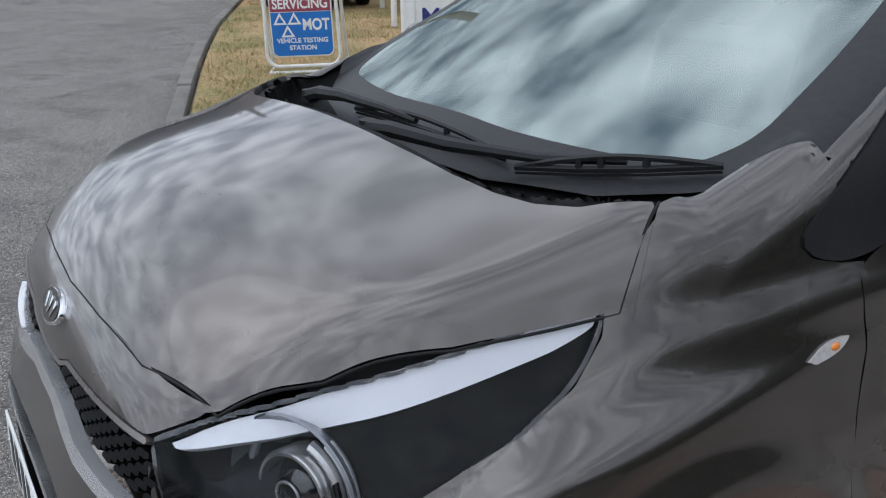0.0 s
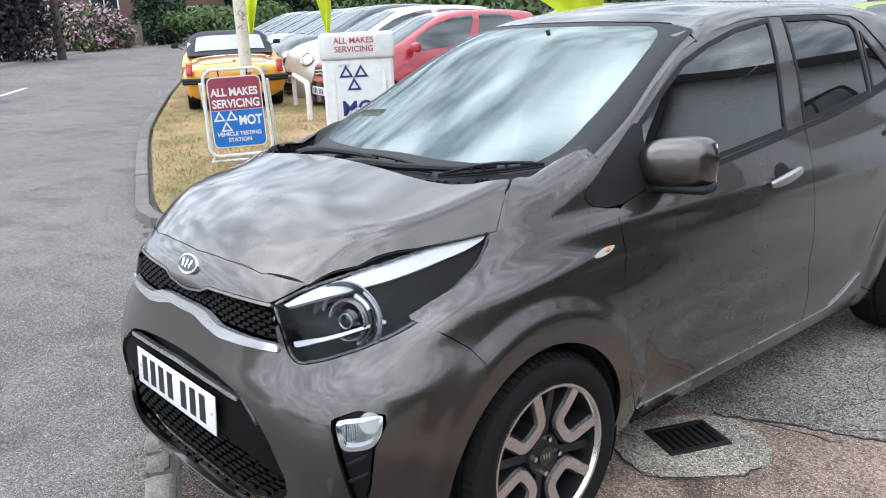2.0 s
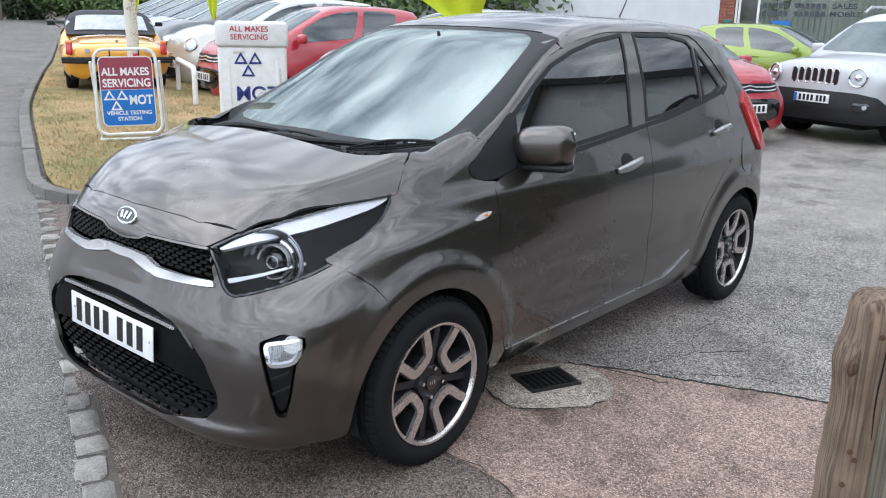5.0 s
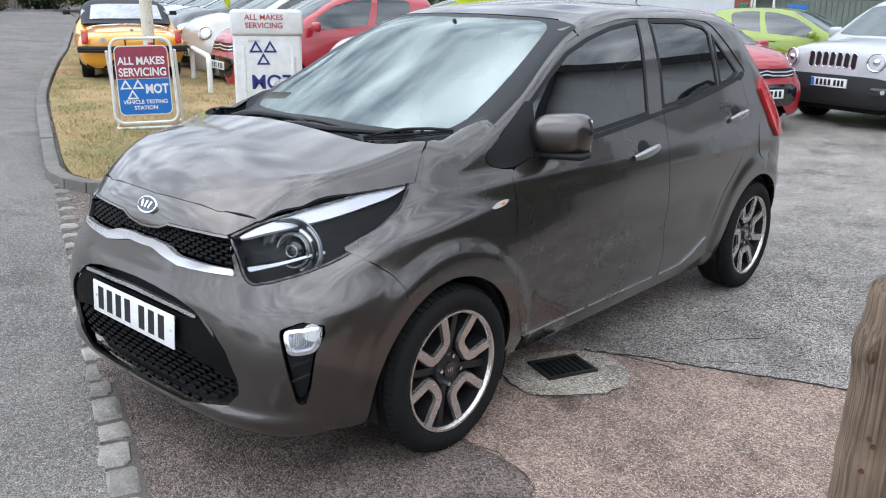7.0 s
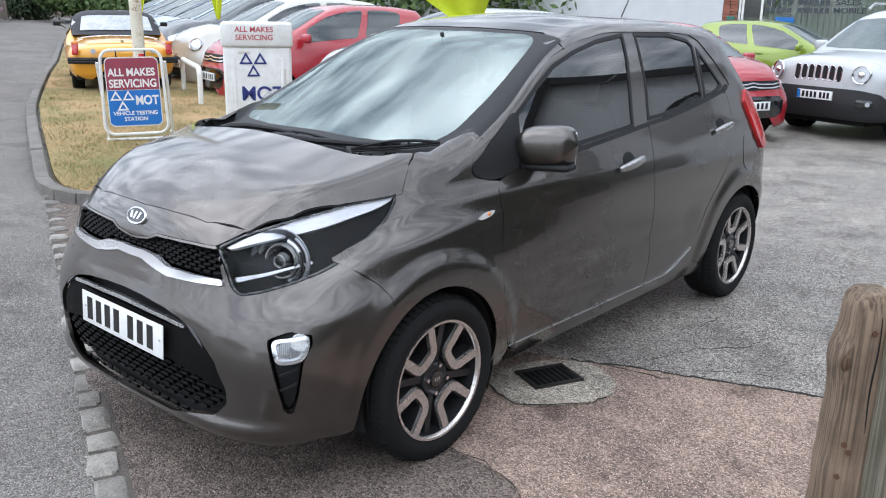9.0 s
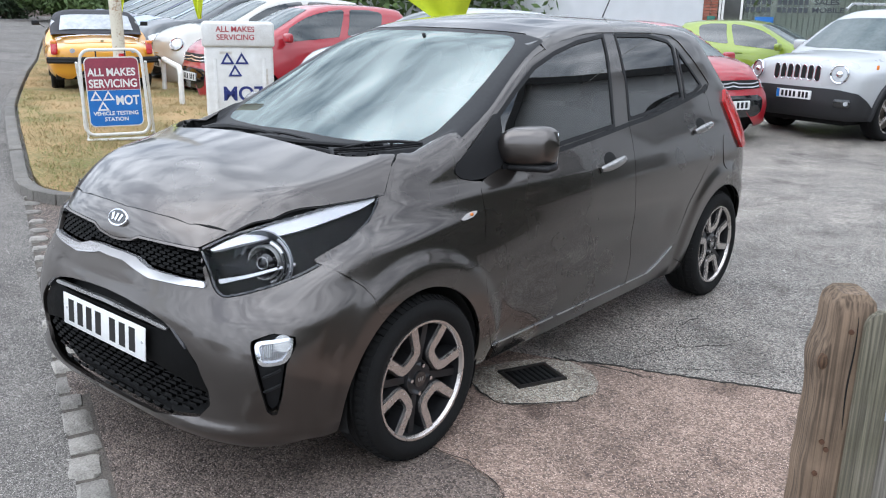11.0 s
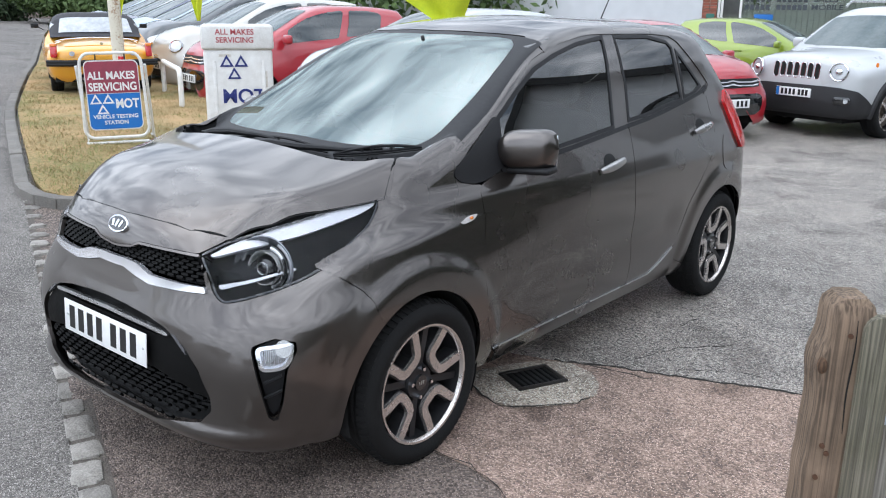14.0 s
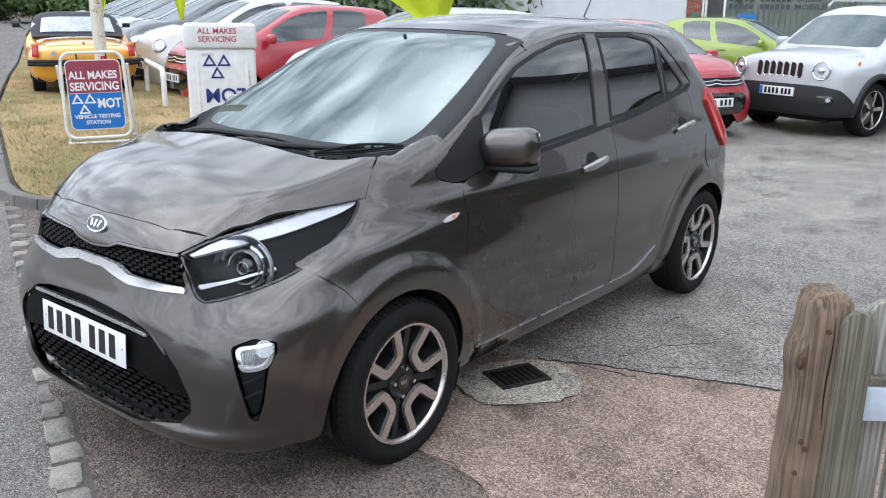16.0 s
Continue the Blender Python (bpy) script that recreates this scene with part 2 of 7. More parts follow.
RED_LENS = surface("red_lens", (0.55, 0.015, 0.02), 0.15, 0, (0.40, 0.01, 0.012), 20, 150, coat=1.0, rough_var=0.05)
AMBER = surface("amber_lens", (0.80, 0.22, 0.02), 0.2, 0, coat=1.0, rough_var=0.05)
WHITE_PLATE = surface("white_plate", (0.80, 0.80, 0.78), 0.35, 0, (0.72, 0.72, 0.71), 30, 300, rough_var=0.08)
INTERIOR = surface("dark_interior_trim", (0.045, 0.046, 0.048), 0.7, 0, (0.03, 0.03, 0.032), 20, 200, 0.1, 200)
SEAT = surface("grey_seat_cloth", (0.10, 0.10, 0.10), 0.9, 0, (0.06, 0.06, 0.062), 30, 200, 0.2, 300)

# ---- mesh helpers ----


def mesh_part(name, verts, faces, mat, parent=None, label="", smooth=True):
    me = bpy.data.meshes.new(name)
    me.from_pydata([tuple(float(c) for c in v) for v in verts], [], [tuple(int(i) for i in f) for f in faces])
    me.materials.append(mat)
    me.polygons.foreach_set("use_smooth", [smooth] * len(me.polygons))
    me.update()
    ob = new(name, me)
    ob.parent = parent
    if label:
        ob["label"] = label
    return ob


def part(name, bm, mat, parent=None, label="", smooth=True, angle=35.0):
    bmesh.ops.recalc_face_normals(bm, faces=bm.faces)
    me = bpy.data.meshes.new(name)
    if smooth:
        for e in bm.edges:
            e.smooth = len(e.link_faces) == 2 and e.calc_face_angle(0) < radians(angle)
        for f in bm.faces:
            f.smooth = True
    bm.to_mesh(me)
    bm.free()
    me.materials.append(mat)
    ob = new(name, me)
    ob.parent = parent
    if label:
        ob["label"] = label
    return ob


def empty(name, m=None, label="", category="", group=""):
    ob = new(name)
    if m is not None:
        ob.matrix_world = m
    return tagged(ob, label, category, group)


def box(bm, size, m=None, bevel=0.0, segments=2):
    r = bmesh.ops.create_cube(bm, size=1.0)
    vs = r["verts"]
    bmesh.ops.scale(bm, vec=size, verts=vs)
    if bevel:
        es = list({e for v in vs for e in v.link_edges})
        r = bmesh.ops.bevel(bm, geom=es, offset=bevel, segments=segments, affect="EDGES", profile=0.5)
        vs = list({v for f in r["faces"] for v in f.verts} | {v for v in vs if v.is_valid})
    if m is not None:
        bmesh.ops.transform(bm, matrix=m, verts=vs)
    return bm


def cyl(bm, r1, r2, depth, m=None, n=24, caps=True):
    r = bmesh.ops.create_cone(bm, cap_ends=caps, segments=n, radius1=r1, radius2=r2, depth=depth)
    if m is not None:
        bmesh.ops.transform(bm, matrix=m, verts=r["verts"])
    return bm


def tube(bm, pts, r, n=8, closed=False):
    """A round bar along points; r: one radius or one for each point."""
    pts = [Vector(p) for p in pts]
    rs = r if isinstance(r, (list, tuple)) else [r] * len(pts)
    rings, side = [], None
    for i, p in enumerate(pts):
        a = pts[i - 1] if i or closed else p
        b = pts[(i + 1) % len(pts)] if i < len(pts) - 1 or closed else p
        d = (b - a).normalized()
        if side is None:
            side = d.orthogonal().normalized()
        side = (side - d * side.dot(d)).normalized()
        other = d.cross(side)
        rings.append([bm.verts.new(p + (side * math.cos(2 * math.pi * k / n) + other * math.sin(2 * math.pi * k / n)) * rs[i]) for k in range(n)])
    last = len(rings) if closed else len(rings) - 1
    for i in range(last):
        a, b = rings[i], rings[(i + 1) % len(rings)]
        for k in range(n):
            bm.faces.new((a[k], a[(k + 1) % n], b[(k + 1) % n], b[k]))
    if not closed:
        bm.faces.new(rings[0][::-1]); bm.faces.new(rings[-1])
    return bm


def lathe(bm, profile, n=48, m=None):
    """A ring-shaped solid from a closed profile of (radius, height) about z."""
    rings = [[bm.verts.new((r * math.cos(2 * math.pi * k / n), r * math.sin(2 * math.pi * k / n), h)) for k in range(n)] for r, h in profile]
    for i in range(len(rings)):
        a, b = rings[i], rings[(i + 1) % len(rings)]
        for k in range(n):
            bm.faces.new((a[k], a[(k + 1) % n], b[(k + 1) % n], b[k]))
    if m is not None:
        bmesh.ops.transform(bm, matrix=m, verts=[v for ring in rings for v in ring])
    return bm


def prism(bm, outline, depth, m=None, bevel=0.0):
    """A plate with the outline (x, y), from z = 0 down to -depth."""
    top = [bm.verts.new((x, y, 0)) for x, y in outline]
    low = [bm.verts.new((x, y, -depth)) for x, y in outline]
    k = len(top)
    f = bm.faces.new(top)
    bm.faces.new(low[::-1])
    for i in range(k):
        bm.faces.new((top[i], low[i], low[(i + 1) % k], top[(i + 1) % k]))
    if bevel:
        r = bmesh.ops.bevel(bm, geom=list(f.edges), offset=bevel, segments=2, affect="EDGES", profile=0.5)
        vs = {v for g in r["faces"] for v in g.verts} | {v for v in top + low if v.is_valid}
    else:
        vs = set(top + low)
    if m is not None:
        bmesh.ops.transform(bm, matrix=m, verts=list(vs))
    return bm


def writing(name, text, size, mat, m, parent, label="", depth=0.0006, stretch=1.0, weight=0.0):
    """Words in the built-in font, turned into a mesh that stands on its sign (x right, y up, z out)."""
    cu = bpy.data.curves.new(name, "FONT")
    cu.body, cu.size, cu.extrude, cu.align_x, cu.align_y, cu.offset = text, size, depth, "CENTER", "CENTER", weight
    tmp = bpy.data.objects.new(name, cu)
    scene.collection.objects.link(tmp)
    bpy.context.view_layer.update()
    me = bpy.data.meshes.new_from_object(tmp.evaluated_get(bpy.context.evaluated_depsgraph_get()))
    bpy.data.objects.remove(tmp)
    me.transform(Matrix.Diagonal((stretch, 1, 1, 1)))
    me.materials.clear(); me.materials.append(mat)
    ob = new(name, me)
    ob.parent = parent
    ob.matrix_basis = m
    if label:
        ob["label"] = label
    return ob

# ---- car bodies: one smooth solid each, cut into panels along the real joints ----


def curve(pts):
    """Smooth monotone interpolation through (t, value) pairs."""
    p = np.array(pts, float)
    t, v = p[:, 0], p[:, 1]
    d = np.diff(v) / np.diff(t)
    m = np.r_[d[0], np.where(d[1:] * d[:-1] > 0, 2 * d[1:] * d[:-1] / (d[1:] + d[:-1] + 1e-12), 0), d[-1]]

    def f(x):
        x = np.clip(np.asarray(x, float), t[0], t[-1])
        i = np.clip(np.searchsorted(t, x, side="right") - 1, 0, len(d) - 1)
        h = t[i + 1] - t[i]
        s = (x - t[i]) / h
        return (v[i] * (1 + 2 * s) * (1 - s) ** 2 + m[i] * h * s * (1 - s) ** 2 + v[i + 1] * s * s * (3 - 2 * s) - m[i + 1] * h * s * s * (1 - s))
    return f


def smax(a, b, k):
    h = np.maximum(k - np.abs(a - b), 0) / k
    return np.maximum(a, b) + h * h * k / 4


def sstep(a, b, x):
    s = np.clip((x - a) / (b - a), 0, 1)
    return s * s * (3 - 2 * s)


class Shape:
    """A car's solid: half width, nose, shoulder and tail by height; bonnet, crown and roof by length."""

    def __init__(self, half_width, nose, shoulder, tail, hood_z, crown, roof_z, screen, wheels, arch=0.338, power=2.8, bulge=0.010, soft=0.035, floor=0.19, shift=0.0, corner=None, hollow=0.0, fold=None):
        self.shift, self.hollow, self.fold = shift, hollow, fold
        self.corner, self.crease = (curve(c) if c else None for c in (corner, fold and fold[1]))
        self.half_width, self.nose, self.shoulder, self.tail = (curve(c) for c in (half_width, nose, shoulder, tail))
        self.hood_z, self.crown, self.roof_z = curve(hood_z), curve(crown), curve(roof_z)
        self.screen, self.wheels, self.arch, self.power, self.bulge, self.soft, self.floor = screen, wheels, arch, power, bulge, soft, floor

    def top(self, x, y):
        if self.fold:
            # crowned in the middle, folding down along a crease to the wings
            over = np.abs(x) - self.crease(y)
            hood = self.hood_z(y) - self.crown(y) * x * x - self.fold[0] * .5 * (over + np.sqrt(over * over + .012 ** 2))
            # behind its rear edge the bonnet gives way to the scuttle; the wing's crest runs on to the pillar
            rear = -.10 + .165 * np.clip((np.abs(x) - .30) / .30, 0, 1) ** 2.5
            hood = hood - 2.5 * np.maximum(y - rear - .012, 0) * (1 - sstep(.572, .602, np.abs(x)))
            crest = 1.016 + .318 * (y - .062) - .19 * (np.hypot(y - .02, .05) - (y - .02)) - 2.2 * np.maximum(.610 - np.abs(x), 0) - 14.0 * np.maximum(np.abs(x) - .615, 0) ** 2 - .25 * np.maximum(y - .30, 0)
            hood = np.where(np.abs(x) > .59, smax(hood, crest, .020), np.maximum(hood, crest))
        else:
            hood = self.hood_z(y) - self.crown(y) * x * x - 0.7 * np.maximum(np.abs(x) - 0.45, 0) ** 2
        z0, slope, y0, bow = self.screen
        screen = z0 + slope * (y - y0 - bow * x * x)
        roof = self.roof_z(y) - 0.14 * x * x - 0.9 * np.maximum(np.abs(x) - 0.40, 0) ** 2
        return -smax(-np.maximum(hood, screen), -roof, 0.05)

    def side(self, x, y, z):
        w = self.half_width(z)
        for cy, cz in self.wheels:
            w = w + 0.013 * (1 - sstep(self.arch + 0.06, self.arch + 0.13, np.hypot(y - cy, z - cz)))
        w = w - self.bulge * np.exp(-((z - 0.47 - 0.05 * (y - 0.5)) / 0.07) ** 2) * sstep(0.45, 0.7, y) * (1 - sstep(1.75, 1.95, y))
        w = w - self.hollow * (np.exp(-((z - .813) / .163) ** 2) - .42 * np.exp(-((z - .882) / .036) ** 2)) * (1 - sstep(.25, 1.1, y))
        c, n, e = self.shoulder(z), self.nose(z), self.tail(z)
        u = np.maximum(c - y, 0) / (c - n)
        back = self.wheels[1][0] - 0.35
        q = np.maximum(y - back, 0) / (e - back)
        p = self.corner(z) if self.corner else self.power + 0.5 * (1 - sstep(-0.5, -0.2, y))
        return ((np.abs(x / w) ** p + u ** p + q ** 12.0) ** (1 / p) - 1) * 0.75

    def body(self, x, y, z):
        return smax((z - self.top(x, y)) * 0.93, self.side(x, y, z), self.soft)

    def solve(self, origin, way, near, far, steps=70):
        """First place along rays (arrays of shape n x 3) where the solid begins, and whether there is one."""
        s = np.linspace(near, far, steps)
        p = origin[:, None, :] + s[None, :, None] * way[:, None, :]
        v = self.body(p[..., 0], p[..., 1], p[..., 2])
        hit = (v[:, :-1] > 0) & (v[:, 1:] <= 0)
        ok = hit.any(1)
        i = hit.argmax(1)
        a, b = s[i], s[i + 1]
        for _ in range(24):
            m = (a + b) / 2
            q = origin + m[:, None] * way
            out = self.body(q[:, 0], q[:, 1], q[:, 2]) > 0
            a, b = np.where(out, m, a), np.where(out, b, m)
        return origin + b[:, None] * way, ok

    def normal(self, p):
        h = 1e-4
        g = np.stack([self.body(*(p + np.eye(3)[k] * h).T) - self.body(*(p - np.eye(3)[k] * h).T) for k in range(3)], 1)
        return g / (np.linalg.norm(g, axis=1, keepdims=True) + 1e-12)

    def place(self, u, v, way):
        """Surface places for flat arrays u, v: side (y, z), top (x, y), front and rear (angle, z)."""
        n = len(u)
        o, d = np.zeros((n, 3)), np.zeros((n, 3))
        if way == "side":
            o[:, 0], o[:, 1], o[:, 2], d[:, 0] = 1.2, u, v, -1
            return self.solve(o, d, 0, 1.15)
        if way == "top":
            o[:, 0], o[:, 1], o[:, 2], d[:, 2] = u, v, 2.0, -1
            return self.solve(o, d, 0, 1.6)
        cy, sign = (0.1, -1) if way == "front" else (2.2, 1)
        d[:, 0], d[:, 1] = np.sin(u), sign * np.cos(u)
        o[:, 1], o[:, 2] = cy, v
        o += d * 1.6
        return self.solve(o, -d, 0, 1.55)


def smooth_loop(pts, per=6, sharp=()):
    """A closed outline through points, rounded but for the sharp ones (by index)."""
    p = np.array(pts, float)
    n, out = len(p), []
    for i in range(n):
        a, b, c, d = p[i - 1], p[i], p[(i + 1) % n], p[(i + 2) % n]
        m0 = np.zeros(2) + (c - b) if i in sharp else (c - a) / 2
        m1 = (c - b) if (i + 1) % n in sharp else (d - b) / 2
        L = np.linalg.norm(c - b)
        for m in (m0, m1):
            k = np.linalg.norm(m)
            if k > L:
                m *= L / k
        for s in np.arange(per) / per:
            out.append((2 * s ** 3 - 3 * s ** 2 + 1) * b + (s ** 3 - 2 * s ** 2 + s) * m0 + (3 * s ** 2 - 2 * s ** 3) * c + (s ** 3 - s ** 2) * m1)
    return np.array(out)


def inside(loop, u, v):
    """Signed distance to a closed outline, positive inside."""
    q = np.stack([u, v], 1)
    best, odd = np.full(len(q), 1e9), np.zeros(len(q), bool)
    for a, b in zip(loop, np.roll(loop, -1, 0)):
        e = b - a
        w = q - a
        s = np.clip((w @ e) / (e @ e + 1e-15), 0, 1)
        best = np.minimum(best, np.hypot(*(w - s[:, None] * e).T))
        if a[1] != b[1]:
            cross = (a[1] > q[:, 1]) != (b[1] > q[:, 1])
            odd ^= cross & (q[:, 0] < (b[0] - a[0]) * (q[:, 1] - a[1]) / (b[1] - a[1]) + a[0])
    return np.where(odd, best, -best)


def clip_grid(P, f):
    """Cuts a grid of places (nu x nv x 3) along f = 0 and keeps f > 0."""
    nu, nv = f.shape
    verts, faces, key = [], [], {}

    def corner(i, j):
        k = (i, j)
        if k not in key:
            key[k] = len(verts)
            verts.append(P[i, j])
        return key[k]

    def edge(a, b):
        k = (a, b) if a < b else (b, a)
        if k not in key:
            a, b = k
            s = f[a] / (f[a] - f[b])
            s = min(max(s, 0.02), 0.98)
            key[k] = len(verts)
            verts.append(P[a] + s * (P[b] - P[a]))
        return key[k]

    keep = f > 0
    any_in = keep[:-1, :-1] | keep[1:, :-1] | keep[1:, 1:] | keep[:-1, 1:]
    for i, j in zip(*np.nonzero(any_in)):
        ring = ((i, j), (i + 1, j), (i + 1, j + 1), (i, j + 1))
        poly = []
        for a, b in zip(ring, ring[1:] + ring[:1]):
            if keep[a]:
                poly.append(corner(*a))
            if keep[a] != keep[b]:
                poly.append(edge(a, b))
        if len(poly) > 2:
            faces.append(poly)
    return np.array(verts).reshape(-1, 3), faces


def flange(verts, faces, normals, depth):
    """Turns the rim of an open panel inwards, with an edge of its own."""
    count = {}
    for f in faces:
        for a, b in zip(f, f[1:] + f[:1]):
            count[(a, b)] = count.get((a, b), 0) + 1
    rim = [(a, b) for (a, b) in count if (b, a) not in count]
    ids, new_v = {}, []
    base = len(verts)
    for a in {i for e in rim for i in e}:
        ids[a] = base + len(new_v)
        new_v += [verts[a], verts[a] - normals[a] * depth]
    out = [[b2, a2, a2 + 1, b2 + 1] for a2, b2 in ((ids[a], ids[b]) for a, b in rim)]
    return np.vstack([verts, np.array(new_v).reshape(-1, 3)]), faces + out


def panel(shape, name, outline, way, mat, parent, label="", holes=(), step=0.014, gap=0.0016, lift=0.0, rim=0.014, also=None, mirror=False, sharp=None, per=6, floor=True):
    """A panel of the body: the part of its surface inside the outline and outside the holes."""
    loop = smooth_loop(outline, per, range(len(outline)) if sharp is None else sharp)
    lo, hi = loop.min(0) - step * 1.5, loop.max(0) + step * 1.5
    k = 1.0 if way in ("side", "top") else 0.7
    us, vs = np.arange(lo[0], hi[0], step / k), np.arange(lo[1], hi[1], step)
    U, V = (a.ravel() for a in np.meshgrid(us, vs, indexing="ij"))
    f = inside(loop, U, V) - gap
    for h in holes:
        f = np.minimum(f, -inside(h, U, V) - gap)
    need = f > -2.5 * step / k
    P, ok = np.zeros((len(U), 3)), np.zeros(len(U), bool)
    P[need], ok[need] = shape.place(U[need], V[need], way)
    if also is not None:
        f = np.minimum(f, also(P[:, 0], P[:, 1], P[:, 2]))
    f = np.where(need & ok, f, np.minimum(f, -0.3 * step))
    G, known = P.reshape(len(us), len(vs), 3), ok.reshape(len(us), len(vs)).copy()
    for _ in range(2):
        # carry the surface a little past its rim, so that edges are cut cleanly
        total, count = np.zeros_like(G), np.zeros(known.shape)
        for ax, d in ((0, 1), (0, -1), (1, 1), (1, -1)):
            near = np.roll(known, d, ax)
            total += np.roll(G * known[..., None], d, ax)
            count += near
        fill = ~known & (count > 0)
        G[fill] = total[fill] / count[fill][:, None]
        known |= fill
    nrm = np.zeros_like(P)
    nrm[need & ok] = shape.normal(P[need & ok])
    P = P + nrm * lift
    verts, faces = clip_grid(P.reshape(len(us), len(vs), 3), f.reshape(len(us), len(vs)))
    if not len(faces):
        return None
    mid = np.array([verts[q].mean(0) for q in faces[:40]])
    turn = np.array([np.cross(verts[q[1]] - verts[q[0]], verts[q[2]] - verts[q[1]]) for q in faces[:40]])
    if (turn * shape.normal(mid)).sum() < 0:
        faces = [q[::-1] for q in faces]
    if rim:
        verts, faces = flange(verts, faces, shape.normal(verts), rim)
    made = [mesh_part(name, verts, faces, mat, parent, label)]
    if mirror:
        made.append(mesh_part(name, verts * (-1, 1, 1), [q[::-1] for q in faces], mat, parent, label))
    return made


def both(half):
    """An outline from its left half (from the middle round to the middle), mirrored."""
    return list(half) + [(-x, z) for x, z in reversed(half) if abs(x) > 1e-6]


def shell(shape, name, mat, parent, lift=-0.02, ny=70, na=56, arches=True, label=""):
    """The whole solid by cross sections, the wheel arches cut out."""
    zs = np.linspace(shape.floor, 0.9, 30)
    n0, t0 = shape.nose(zs).min(), shape.tail(zs).max()
    e = np.array([0.002, 0.012, 0.03, 0.06, 0.10, 0.15, 0.21])
    ys = np.r_[n0 + e, np.linspace(n0 + 0.27, t0 - 0.27, ny), t0 - e[::-1]]
    ang = np.linspace(-0.62, math.pi + 0.62, na)
    Y, A = (a.ravel() for a in np.meshgrid(ys, ang, indexing="ij"))
    o = np.stack([np.zeros_like(Y), Y, np.full_like(Y, 0.55)], 1)
    d = np.stack([np.cos(A), np.zeros_like(Y), np.sin(A)], 1)
    P, ok = shape.solve(o + d * 1.6, -d, 0, 1.6, 90)
    P = np.where(ok[:, None], P, o)
    P = P + np.where(ok[:, None], shape.normal(P) * lift, 0)
    f = np.where(P[:, 2] > shape.floor - 0.02, 1.0, -1.0) * 0 + (P[:, 2] - shape.floor + 0.02)
    if arches:
        for cy, cz in shape.wheels:
            f = np.minimum(f, np.maximum(np.hypot(P[:, 1] - cy, P[:, 2] - cz) - shape.arch, 0.45 - np.abs(P[:, 0])))
    verts, faces = clip_grid(P.reshape(len(ys), na, 3), f.reshape(len(ys), na))
    return mesh_part(name, verts, [q[::-1] for q in faces], mat, parent, label)

# ---- ground ----
ROAD_DIR = Vector((-0.926, 0.378, 0)).normalized()      # uphill along the road's edge
ROAD_OUT = Vector((-0.378, -0.926, 0)).normalized()     # from the verge across the road
EDGE = Vector((0.15, -0.88, 0))                          # a place on the row of setts


def lift(x, y=None):
    """The ground's height: level under the cars, rising along the road; given y, lower again behind the verge."""
    if y is not None:
        out = -.378 * (x - .15) - .926 * (y + .88)
        k = min(max((-2.2 - out) / .7, 0), 1)
        return lift(x) * (1 - .55 * k * k * (3 - 2 * k))
    pts = ((-400, 0.8), (-60, 0.8), (-25, 0.6), (-14, 0.45), (-9, 0.37), (-6, 0.35), (-4.4, 0.32), (-3, 0.19), (-1.6, 0.04), (-0.9, 0), (400, 0))
    xs, zs = zip(*pts)
    return float(np.interp([x + d for d in (-.8, -.4, 0, .4, .8)], xs, zs).mean())


def bend(s):
    """How far the road has swung to its right, s metres up it."""
    pts = ((-100, 0), (6.2, 0), (7.8, -.03), (9.5, -.14), (12, -.33), (14.5, -.57), (24, -1.25), (30, -1.95), (41, -3.4), (100, -12))
    for (a, p), (b, q) in zip(pts, pts[1:]):
        if s <= b:
            return p + (q - p) * (s - a) / (b - a)
    return pts[-1][1]


def along(s, t, h=0.0):
    """A place s metres up the road from the setts' first stone and t metres out across it."""
    p = EDGE + ROAD_DIR * s + ROAD_OUT * (t + bend(s))
    return Vector((p.x, p.y, lift(p.x) + h))


ASPHALT = stones("worn_road_asphalt", (0.060, 0.054, 0.048), (0.275, 0.252, 0.228), 150, 0.7, (0.60, 1.0), 0.85, 0.5, blots=.35)
TARMAC = stones("forecourt_tarmac", (0.026, 0.022, 0.019), (0.56, 0.49, 0.43), 140, 0.55, (0.36, 1.0), 0.60, 1.0, sparkle=0.25, chips=.92, blots=.5, grit=.7)
DRIVE = stones("drive_tarmac_front", (0.056, 0.042, 0.034), (0.262, 0.203, 0.170), 130, 1.4, (0.45, 1.0), 0.8, 0.7, sparkle=0.1, blots=.7, grit=.72)
PINK = stones("pink_concrete", (0.14, 0.100, 0.082), (0.50, 0.365, 0.295), 150, 1.5, (0.55, 1.0), 0.85, 0.7, (1.0, 0.95, 0.9), sparkle=0.1, blots=.75, chips=.95, grit=.72)
CONCRETE = stones("gully_surround_concrete", (0.12, 0.10, 0.085), (0.62, 0.54, 0.45), 130, 2.5, (0.55, 1.05), 0.9, 0.7, (1, .96, .9))
KERB = surface("kerb_concrete", (0.20, 0.185, 0.165), 0.85, 0, (0.095, 0.086, 0.076), 5.0, 130.0, 0.4, 120, per_object=0.15)
GRANITE = surface("granite_sett", (0.36, 0.335, 0.30), 0.8, 0, (0.15, 0.137, 0.12), 12.0, 140.0, 0.7, 60, per_object=0.22)
DRY = surface("dry_soil_and_grass", (0.40, 0.26, 0.125), 0.95, 0, (0.15, 0.14, 0.045), 1.6, 45.0, 0.9, 80, mix=(0.38, 0.60))
PAVE = surface("far_pavement", (0.22, 0.20, 0.185), 0.85, 0, (0.13, 0.12, 0.11), 2.0, 60.0, 0.3, 60)


